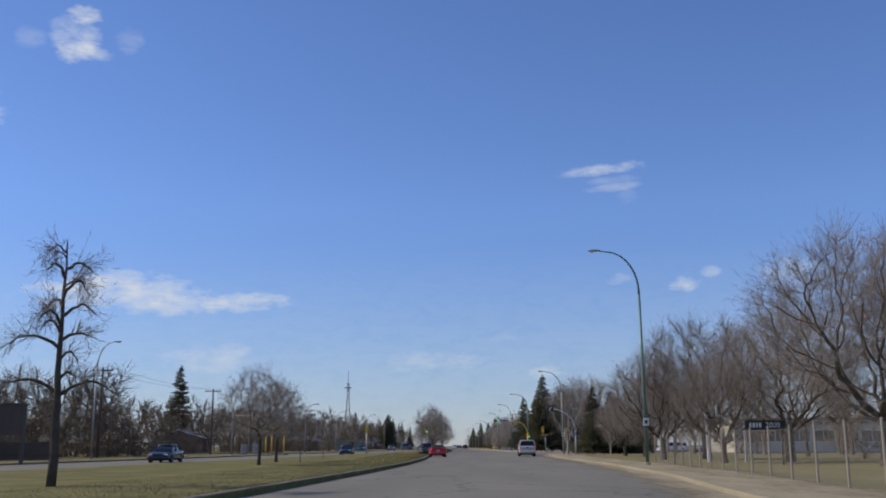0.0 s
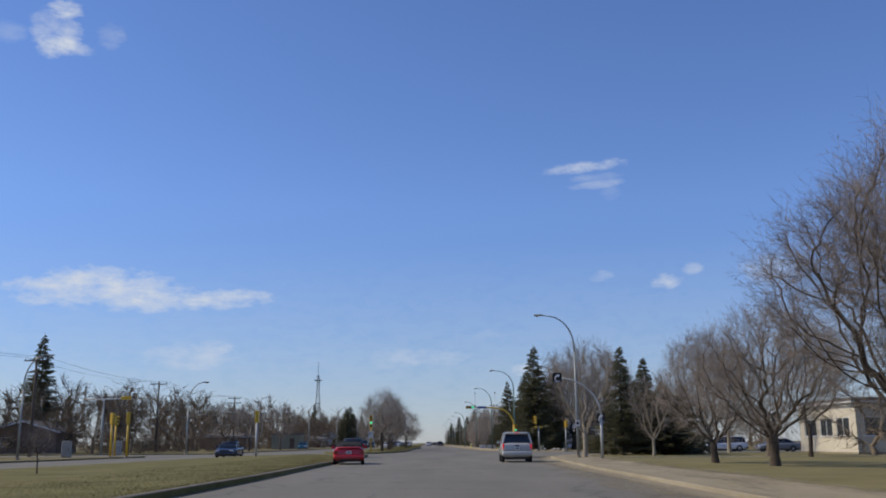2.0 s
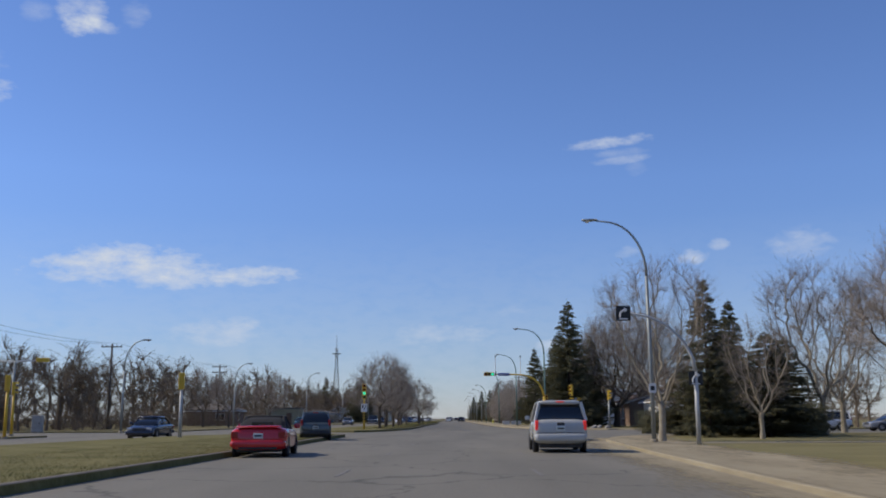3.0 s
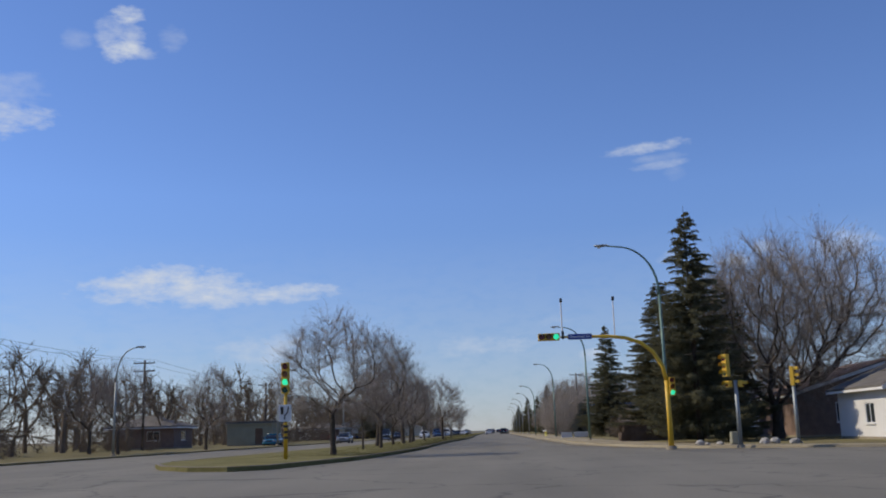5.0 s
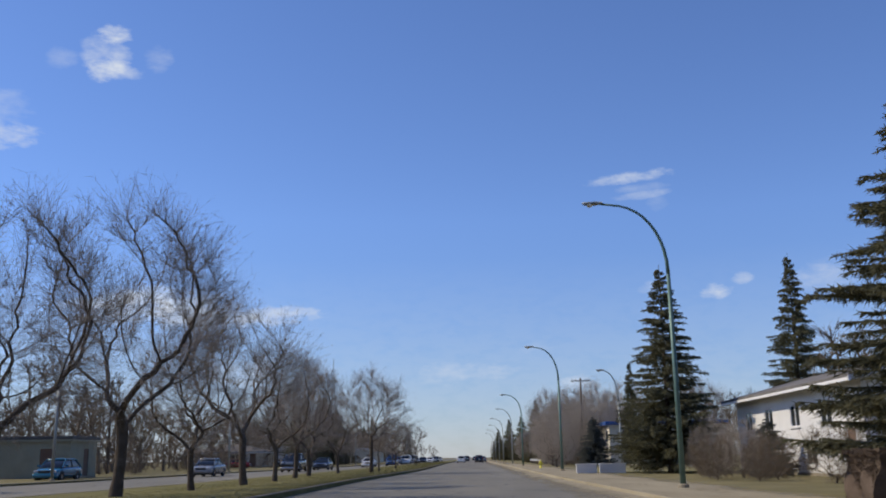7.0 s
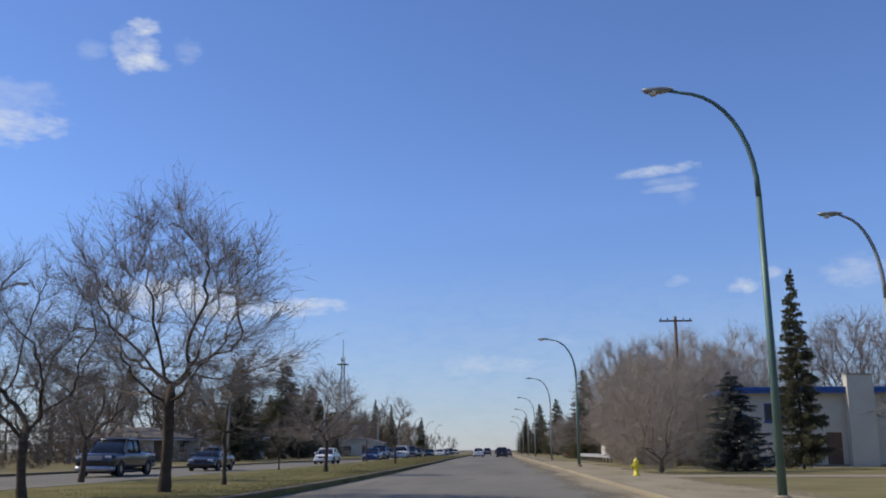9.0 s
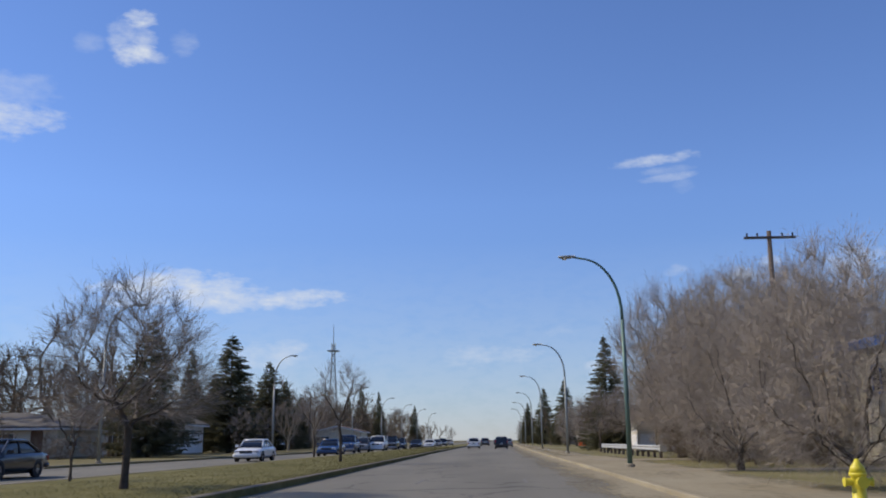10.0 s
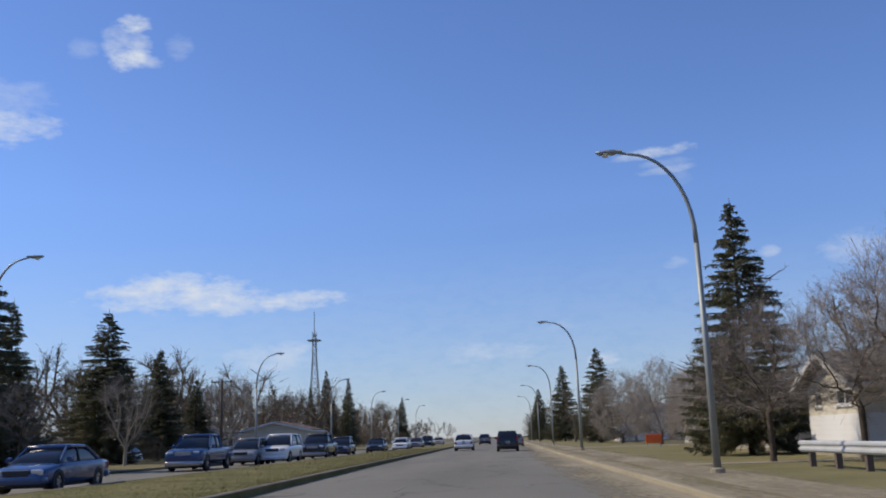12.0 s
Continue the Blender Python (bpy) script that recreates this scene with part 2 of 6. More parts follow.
SIDING = material("white_siding", (0.620, 0.610, 0.580), (0.780, 0.770, 0.740), scale=0.8, fine=20.0, rough=0.7)
BRICKWALL = material("brown_brick_wall", (0.150, 0.100, 0.075), (0.290, 0.200, 0.155), scale=2.0, fine=12.0, rough=0.9, bump=0.3)
TAN = material("tan_house_wall", (0.250, 0.190, 0.145), (0.380, 0.300, 0.235), scale=1.0, fine=16.0, rough=0.9, bump=0.2)
OLIVE = material("olive_block_wall", (0.230, 0.220, 0.150), (0.360, 0.340, 0.240), scale=1.0, fine=16.0, rough=0.9)
BLUESIDE = material("blue_trim_paint", (0.020, 0.075, 0.260), (0.040, 0.120, 0.360), rough=0.5)
SIGNBLUE = material("street_sign_blue", (0.015, 0.045, 0.250), (0.025, 0.065, 0.320), rough=0.35)
ORANGE = material("roadwork_orange", (0.850, 0.120, 0.020), (0.950, 0.190, 0.040), rough=0.6)
HYDRANT = material("hydrant_yellow", (0.620, 0.520, 0.030), (0.800, 0.690, 0.060), rough=0.45)
STONE = material("pale_field_stone", (0.260, 0.245, 0.215), (0.460, 0.435, 0.390), scale=3.0, fine=20.0, rough=0.9, bump=0.4)
FAINTLINE = material("worn_lane_paint", (0.125, 0.116, 0.102), (0.215, 0.205, 0.185), scale=1.4, fine=10.0, rough=0.9)
SIGNALRED = material("unlit_red_lens", (0.110, 0.012, 0.010), (0.170, 0.022, 0.016), rough=0.25)
SIGNALAMBER = material("unlit_amber_lens", (0.150, 0.060, 0.010), (0.210, 0.085, 0.014), rough=0.25)
SIGNALGREEN = glowing("lit_green_lens", (0.030, 0.780, 0.400), 1.0)
DARKGREEN = material("unlit_green_lens", (0.010, 0.060, 0.035), (0.014, 0.085, 0.050), rough=0.25)


def paint(name, colour, rough=0.25):
    return material(name, tuple(c * 0.9 for c in colour), tuple(min(1, c * 1.08) for c in colour), scale=0.8, fine=6.0, rough=rough, coat=0.6)


RED = paint("red_car_paint", (0.560, 0.018, 0.022))
SILVER = paint("pale_silver_car_paint", (0.470, 0.470, 0.440))
NAVY = paint("dark_navy_car_paint", (0.012, 0.016, 0.034))
SAGE = paint("dark_green_grey_car_paint", (0.080, 0.095, 0.090))
WHITE = paint("white_car_paint", (0.780, 0.780, 0.770))
BLACK = paint("black_car_paint", (0.012, 0.012, 0.014))
BLUE = paint("deep_blue_car_paint", (0.020, 0.055, 0.150))
GREY = paint("grey_car_paint", (0.180, 0.185, 0.190))
MAROON = paint("maroon_car_paint", (0.230, 0.020, 0.025))
TEAL = paint("teal_car_paint", (0.015, 0.130, 0.210))
BEIGE = paint("beige_car_paint", (0.420, 0.390, 0.330))


# ---- mesh helpers ----
class Shape:
    """Collects the faces of one mesh."""

    def __init__(self):
        self.v, self.f = [], []

    def add(self, verts, faces):
        o = len(self.v)
        self.v.extend(tuple(p) for p in verts)
        self.f.extend(tuple(i + o for i in f) for f in faces)
        return self

    def box(self, x0, x1, y0, y1, z0, z1, bevel=0.0):
        if bevel:
            c = bevel
            vs, fs = [], []
            rings = [(z0, c), (z0 + c, 0), (z1 - c, 0), (z1, c)]
            for z, i in rings:
                vs += [(x0 + i + c * (i == 0), y0 + i, z), (x1 - i - c * (i == 0), y0 + i, z), (x1 - i, y0 + i + c * (i == 0), z), (x1 - i, y1 - i - c * (i == 0), z),
                       (x1 - i - c * (i == 0), y1 - i, z), (x0 + i + c * (i == 0), y1 - i, z), (x0 + i, y1 - i - c * (i == 0), z), (x0 + i, y0 + i + c * (i == 0), z)]
            for r in range(3):
                for k in range(8):
                    fs.append((r * 8 + k, r * 8 + (k + 1) % 8, r * 8 + 8 + (k + 1) % 8, r * 8 + 8 + k))
            fs += [tuple(range(7, -1, -1)), tuple(range(24, 32))]
            return self.add(vs, fs)
        v = [(x, y, z) for z in (z0, z1) for x, y in ((x0, y0), (x1, y0), (x1, y1), (x0, y1))]
        return self.add(v, [(3, 2, 1, 0), (4, 5, 6, 7), (0, 1, 5, 4), (1, 2, 6, 5), (2, 3, 7, 6), (3, 0, 4, 7)])

    def tube(self, pts, radii, n=6, cap=True):
        pts = [Vector(p) for p in pts]
        vs, fs = [], []
        side = None
        for i, p in enumerate(pts):
            d = (pts[min(i + 1, len(pts) - 1)] - pts[max(i - 1, 0)]).normalized()
            if side is None:
                side = d.cross(Vector((0, 1, 0)) if abs(d.y) < 0.9 else Vector((1, 0, 0))).normalized()
            side = (side - d * side.dot(d)).normalized()
            up = d.cross(side)
            for k in range(n):
                a = 2 * math.pi * k / n
                vs.append(p + (side * math.cos(a) + up * math.sin(a)) * radii[i])
        for i in range(len(pts) - 1):
            for k in range(n):
                a, b = i * n + k, i * n + (k + 1) % n
                fs.append((a, b, b + n, a + n))
        if cap:
            fs += [tuple(range(n - 1, -1, -1)), tuple(range((len(pts) - 1) * n, len(pts) * n))]
        return self.add(vs, fs)

    def spike(self, p, q, r):
        d = (q - p).normalized()
        s = d.cross(Vector((0.31, 0.2, 0.93))).normalized() * r
        u = d.cross(s)
        return self.add((p + s, p + u * 0.7, p - s, q), ((0, 1, 3), (1, 2, 3)))

    def loft(self, stations, n=20, p=0.4):
        """Stations of (y, half width, bottom, top), boxy rounded sections."""
        vs, fs = [], []
        for y, w, z0, z1 in stations:
            for k in range(n):
                a = 2 * math.pi * (k + 0.5) / n
                c, s = math.cos(a), math.sin(a)
                vs.append((w * math.copysign(abs(c) ** p, c), y, (z0 + z1) / 2 + (z1 - z0) / 2 * math.copysign(abs(s) ** p, s)))
        for i in range(len(stations) - 1):
            for k in range(n):
                a, b = i * n + k, i * n + (k + 1) % n
                fs.append((b, a, a + n, b + n))
        fs += [tuple(range(n)), tuple(range(len(stations) * n - 1, (len(stations) - 1) * n - 1, -1))]
        return self.add(vs, fs)

    def wheel(self, x0, x1, y, z, r0, r1, n=18):
        """A ring round the x axis, from radius r0 to r1."""
        vs, fs = [], []
        prof = [(x0, r0), (x0, r1 * 0.94), (x0 + 0.25 * (x1 - x0), r1), (x0 + 0.75 * (x1 - x0), r1), (x1, r1 * 0.94), (x1, r0)]
        for k in range(n):
            a = 2 * math.pi * k / n
            for x, r in prof:
                vs.append((x, y + r * math.cos(a), z + r * math.sin(a)))
        m = len(prof)
        for k in range(n):
            for j in range(m):
                fs.append((k * m + j, k * m + (j + 1) % m, ((k + 1) % n) * m + (j + 1) % m, ((k + 1) % n) * m + j))
        return self.add(vs, fs)

    def mesh(self, name, mat, smooth=False):
        me = bpy.data.meshes.new(name)
        me.from_pydata(self.v, [], self.f)
        me.materials.append(mat)
        if smooth:
            me.polygons.foreach_set("use_smooth", [True] * len(me.polygons))
        me.update()
        return me


def part(name, shape, mat, parent=None, label="", smooth=False, at=None):
    ob = new(name, shape.mesh(name, mat, smooth) if isinstance(shape, Shape) else shape)
    ob.parent = parent
    if at is not None:
        ob.matrix_basis = at
    return tagged(ob, label)


def thing(name, at, label, category, group="", kind=""):
    ob = new(name)
    ob.empty_display_size = 0.3
    ob.matrix_basis = at
    return tagged(ob, label, category, group, kind)


def smooth_line(ys, table):
    """Values along y from a short table of (y, value)."""
    a, b = [t[0] for t in table], [t[1] for t in table]
    return np.interp(ys, a, b)


# ---- ground, roads and kerbs ----
LEFT_KERB = [(-120, -22.5), (0, -15.3), (25, -13.6), (45, -12.1), (65, -10.9), (85, -10.3), (120, -10.1), (147, -10.1)]
NORTH_LEFT = [(172, -8.8), (178, -8.0), (186, -7.5), (196, -7.0), (235, -7.0), (255, -6.4), (270, -6.0), (290, -5.9), (330, -6.2), (360, -6.5), (1200, -6.8)]
RIGHT_KERB = [(-120, -9.6), (0, -3.4), (24, -1.3), (40, 0.7), (64, 2.2), (95, 3.2), (110, 4.0), (128, 5.3), (136, 7.0), (142, 11.0), (146, 18.0)]
NORTH_RIGHT = [(172, 22.0), (175, 14.0), (180, 9.3), (187, 7.0), (196, 5.4), (208, 4.7), (240, 4.1), (280, 3.9), (310, 3.8), (330, 3.6), (380, 3.3), (1200, 3.0)]
MEDIAN_WEST = [(-120, -44.0), (40, -30.0), (66, -27.0), (100, -24.0), (147, -20.5), (172, -17.8), (196, -16.6), (230, -14.8), (300, -13.4), (360, -12.9), (397, -12.2), (430, -10.6), (1200, -10.0)]
FAR_WEST = [(-120, -58.0), (40, -43.0), (74, -40.0), (105, -36.5), (147, -32.0), (172, -30.4), (204, -29.3), (244, -26.4), (280, -24.9), (318, -22.8), (355, -20.6), (393, -19.0), (430, -19.4), (1200, -19.6)]
HORIZON = 2600.0

sheet = Shape().add([(-HORIZON, -HORIZON, -0.06), (HORIZON, -HORIZON, -0.06), (HORIZON, HORIZON, -0.06), (-HORIZON, HORIZON, -0.06)], [(0, 1, 2, 3)])
tagged(part("ground", sheet, EARTH), "dry brown prairie ground reaching the horizon", "ground", kind="structure")

xs, ys = np.linspace(-160, 160, 3), np.linspace(-120, 1200, 60)
road = Shape().add([(x, y, 0.0) for y in ys for x in xs], [(j * 3 + i, j * 3 + i + 1, j * 3 + i + 4, j * 3 + i + 3) for j in range(59) for i in range(2)])
tagged(part("road", road, ASPHALT), "worn grey asphalt avenue with cracks and dust", "road", kind="structure")


def slab(name, outline, top, mat, label, category):
    """A raised piece of ground with a flat top and upright edge."""
    n = len(outline)
    bm = bmesh.new()
    up = [bm.verts.new((x, y, top)) for x, y in outline]
    dn = [bm.verts.new((x, y, -0.05)) for x, y in outline]
    bm.faces.new(up)
    for i in range(n):
        bm.faces.new((dn[i], dn[(i + 1) % n], up[(i + 1) % n], up[i]))
    bmesh.ops.triangulate(bm, faces=[f for f in bm.faces if len(f.verts) > 4])
    bmesh.ops.recalc_face_normals(bm, faces=bm.faces)
    me = bpy.data.meshes.new(name)
    bm.to_mesh(me)
    bm.free()
    me.materials.append(mat)
    return tagged(new(name, me), label, category, kind="structure")


def strip(table, y0, y1, step=4.0, shift=0.0):
    ys = np.arange(y0, y1 + 0.01, (y1 - y0) / max(1, round((y1 - y0) / step)))
    return [(float(x) + shift, float(y)) for x, y in zip(smooth_line(ys, table), ys)]


def ribbon(name, line, wide, z0, z1, mat, label, category):
    """A long low bar along a line on the plan, from the line to `wide` beyond it."""
    s = Shape()
    n = len(line)
    vs = []
    for i, (x, y) in enumerate(line):
        a, b = Vector(line[max(i - 1, 0)]), Vector(line[min(i + 1, n - 1)])
        d = (b - a).normalized()
        nx, ny = d.y * wide, -d.x * wide
        c = 0.02 if z1 - z0 > 0.06 else 0.0
        sx, sy = d.y * math.copysign(c, wide), -d.x * math.copysign(c, wide)
        vs += [(x, y, z0), (x + sx * 0.5, y + sy * 0.5, z1 - c), (x + sx * 2, y + sy * 2, z1), (x + nx, y + ny, z1), (x + nx, y + ny, z0)]
    fs = []
    for i in range(n - 1):
        for k in range(4):
            q = (i * 5 + k, i * 5 + k + 1, i * 5 + k + 6, i * 5 + k + 5)
            fs.append(q if wide > 0 else q[::-1])
    s.add(vs, fs)
    return tagged(part(name, s, mat), label, category, kind="structure")


def arc(cx, cy, r, a0, a1, n=8):
    return [(cx + r * math.cos(radians(a0 + (a1 - a0) * i / n)), cy + r * math.sin(radians(a0 + (a1 - a0) * i / n))) for i in range(n + 1)]


def dust_material():
    """Pale grit that thins out to nothing in ragged patches; the sheet's own dust value sets how much lies there."""
    m = material("drifted_dust", (0.205, 0.172, 0.112), (0.420, 0.365, 0.250), scale=0.55, fine=7.0, rough=0.95, bump=0.5, spec=0.1, stretch=(1, 0.3, 1))
    t = m.node_tree
    o, b = t.nodes["Material Output"], t.nodes["Principled BSDF"]
    at = t.nodes.new("ShaderNodeAttribute")
    at.attribute_name = "dust"
    tc, mp = t.nodes.new("ShaderNodeTexCoord"), t.nodes.new("ShaderNodeMapping")
    mp.inputs["Scale"].default_value = (1.0, 0.22, 1.0)
    t.links.new(tc.outputs["Object"], mp.inputs[0])
    total = at.outputs["Fac"]
    for sc, k in ((0.8, 1.1), (7.0, 0.7)):
        n = t.nodes.new("ShaderNodeTexNoise")
        n.inputs["Scale"].default_value, n.inputs["Detail"].default_value = sc, 4
        t.links.new(mp.outputs[0], n.inputs["Vector"])
        a = t.nodes.new("ShaderNodeMath")
        a.operation, a.inputs[1].default_value = "MULTIPLY_ADD", k
        t.links.new(n.outputs[0], a.inputs[0])
        t.links.new(total, a.inputs[2])
        total = a.outputs[0]
    r = t.nodes.new("ShaderNodeMapRange")
    r.inputs[1].default_value, r.inputs[2].default_value = 1.12, 1.75
    t.links.new(total, r.inputs[0])
    tr, mx = t.nodes.new("ShaderNodeBsdfTransparent"), t.nodes.new("ShaderNodeMixShader")
    t.links.new(r.outputs[0], mx.inputs[0])
    t.links.new(tr.outputs[0], mx.inputs[1])
    t.links.new(b.outputs[0], mx.inputs[2])
    t.links.new(mx.outputs[0], o.inputs[0])
    return m


DUST = dust_material()


def dust_sheet(name, line, columns, z, label):
    """A thin ragged layer of grit along a line; columns: (distance east of the line, how much dust)."""
    k = len(columns)
    vs = [(x + dx, y, z) for x, y in line for dx, d in columns]
    fs = [(j * k + i, j * k + i + 1, (j + 1) * k + i + 1, (j + 1) * k + i) for j in range(len(line) - 1) for i in range(k - 1)]
    ob = part(name, Shape().add(vs, fs), DUST)
    lay = ob.data.attributes.new("dust", "FLOAT", "POINT")
    lay.data.foreach_set("value", [d for _ in line for dx, d in columns])
    return tagged(ob, label, "dust", kind="structure")


# central boulevard, south and north of the cross street
south_w, south_e = strip(MEDIAN_WEST, -120, 143), strip(LEFT_KERB, -120, 144)
slab("median_south", south_e + [(-11.2, 147.0), (-14.0, 149.0), (-18.0, 147.5)] + south_w[::-1], 0.17, GRASS, "patchy green and straw grass boulevard between kerbs", "lawn")
ribbon("kerb_south_median", south_e + [(-11.2, 147.0), (-14.0, 149.0), (-18.0, 147.5)], -0.22, -0.05, 0.19, KERB, "weathered concrete kerb toned darker for its shaded face", "kerb")
north_e, north_w = strip(NORTH_LEFT, 174, 1200, 5), strip(MEDIAN_WEST, 176, 1200, 5)
nose = [(-16.8, 171.6), (-15.4, 168.2), (-13.4, 165.6), (-11.6, 164.6), (-10.3, 165.6), (-9.7, 168.4)]
slab("median_north", north_w[::-1] + nose + north_e, 0.17, GRASS, "patchy green and straw grass boulevard with a rounded end", "lawn")
ribbon("kerb_north_median", nose + north_e, -0.22, -0.05, 0.19, KERB, "weathered concrete kerb toned darker for its shaded face", "kerb")
ribbon("kerb_median_west", strip(MEDIAN_WEST, 176, 700, 6), 0.2, -0.05, 0.185, CONCRETE, "pale concrete kerb on the far side of the boulevard", "kerb")

# east side: kerb, walk, lawns
for tag, table, y0, y1 in (("south", RIGHT_KERB, -120, 146), ("north", NORTH_RIGHT, 172, 1200)):
    line = strip(table, y0, y1, 3 if tag == "south" else 5) if tag == "south" else strip(table, 172, 210, 2) + strip(table, 214, 1200, 6)
    gut = [(x - 0.6, y) for x, y in line]
    ribbon("gutter_" + tag, gut, 0.6, -0.04, 0.006, SANDY, "sandy dust and grit along the road edge", "gutter")
    ribbon("kerb_east_" + tag, line, 0.2, -0.05, 0.118, SANDY, "worn dusty concrete kerb", "kerb")
    edge = [(x + 1.1, y) for x, y in line]
    if tag == "south":
        ribbon("sidewalk_south", edge, 1.6, -0.05, 0.117, SANDY, "dusty pale concrete walk beside the kerb", "sidewalk")
        dust_sheet("verge_dust_south", line, ((-2.6, 0.0), (-1.3, 0.45), (-0.1, 1.0)), 0.008, "sandy dust drifted along the road edge")
        dust_sheet("walk_dust_south", line, ((0.2, 0.95), (1.4, 0.85), (2.8, 0.75), (4.2, 0.0)), 0.122, "sandy dust over the trodden verge")
    else:
        ribbon("sidewalk_middle", [p for p in edge if p[1] <= 250], 1.6, -0.05, 0.117, SANDY, "dusty pale concrete walk beside the kerb", "sidewalk")
        ribbon("sidewalk_north", [p for p in edge if p[1] >= 247], 1.6, -0.05, 0.117, SANDY, "dusty pale concrete walk beside the kerb", "sidewalk")
        dust_sheet("verge_dust_north", line, ((-2.4, 0.0), (-1.2, 0.5), (-0.1, 1.0)), 0.008, "sandy dust drifted along the road edge")
        dust_sheet("walk_dust_middle", [p for p in line if p[1] <= 330], ((0.2, 1.0), (1.4, 0.9), (2.9, 0.9), (4.6, 0.0)), 0.122, "sandy dust over the trodden verge")
        dust_sheet("walk_dust_north", [p for p in line if p[1] >= 326], ((0.2, 0.85), (1.0, 0.45), (2.8, 0.45), (3.6, 0.0)), 0.122, "sandy dust over the trodden verge")
    inner = [(x + 0.2, y) for x, y in line]
    far = [(160, y1), (160, y0)] if tag == "south" else [(160, 1200), (160, 172)]
    if tag == "south":
        slab("lawn_east_south", inner + far, 0.11, DUSTLAWN, "dormant straw-coloured lawn with green patches", "lawn")
    else:
        slab("lawn_east_middle", [p for p in inner if p[1] <= 250] + [(160, 249), (160, 172)], 0.11, LAWN, "dormant straw and green lawn before houses", "lawn")
        slab("lawn_east_north", [p for p in inner if p[1] >= 249] + [(160, 1200), (160, 249)], 0.108, DUSTLAWN, "bare dusty lawn with straw patches", "lawn")
for tag, y0, y1 in (("south", -120, 147), ("north", 170, 1200)):
    line = strip(FAR_WEST, y0, y1, 6)
    slab("lawn_west_" + tag, [(-160, y1), (-160, y0)] + line, 0.12, LAWN, "dormant straw-coloured lawn beyond the far road", "lawn")
    ribbon("kerb_west_" + tag, line, -0.2, -0.05, 0.135, CONCRETE, "pale concrete kerb of the far road", "kerb")
# concrete drives and house walks that cross the lawn
for i, (y, x0, w, ln) in enumerate(((276.0, 5.5, 3.4, 30.0), (296.5, 6.0, 2.4, 16.0), (314.0, 5.2, 3.6, 26.0), (347.0, 6.0, 1.4, 6.2), (392.0, 5.0, 3.4, 20.0), (120.0, 7.0, 1.6, 26.0))):
    d = Shape().box(x0, x0 + ln, y, y + w, 0.08, 0.124)
    tagged(part(f"driveway_{i + 1}", d, CONCRETE), "pale concrete drive crossing the lawn", "driveway", kind="structure")
# grass blades on the near part of the boulevard
nr = np.random.default_rng(4)
count = 300000
gy = nr.uniform(-4, 420, count)
gx0 = np.where(gy < 146, np.interp(gy, *zip(*LEFT_KERB)), np.interp(gy, *zip(*NORTH_LEFT))) - 0.25
gx1 = nr.uniform(0, 1, count) ** 1.9 * 6.0
keep = (gy < 142) | (gy > 178)
gx, gy = (gx0 - gx1)[keep], gy[keep]
n = len(gx)
foot = np.stack((gx, gy, np.full(n, 0.165)), 1)
wide = nr.normal(0, 1, (n, 3)) * np.array((1, 1, 0)) * 0.0045
tip = foot + np.stack((nr.normal(0, 0.03, n), nr.normal(0, 0.03, n), nr.uniform(0.015, 0.055, n)), 1)
blades = Shape().add(np.stack((foot - wide, foot + wide, tip), 1).reshape(-1, 3).tolist(), np.arange(n * 3).reshape(-1, 3).tolist())
tagged(part("boulevard_grass", blades, GRASS), "short patchy green and straw grass of the boulevard", "grass", kind="stuff")
# worn lane marks
marks = []
for k in range(46):
    y = -20 + k * 12.0
    if 138 < y < 174:
        continue
    for u in (0.36, 0.69):
        a, b = (LEFT_KERB, RIGHT_KERB) if y < 140 else (NORTH_LEFT, NORTH_RIGHT)
        x0, x1 = np.interp(y, *zip(*a)), np.interp(y, *zip(*b))
        marks.append((float(x0 + (x1 - x0) * u), y))
stripe = Shape().box(-0.05, 0.05, -1.4, 1.4, 0.0, 0.004).mesh("lane_mark", FAINTLINE)
lines = thing("lane_marking", pose(0, 0, 0), "almost worn-off white lane dashes on the asphalt", "road marking", kind="structure")
for x, y in marks:
    part("lane_mark", stripe, None, lines, at=pose(x, y, 0.002))


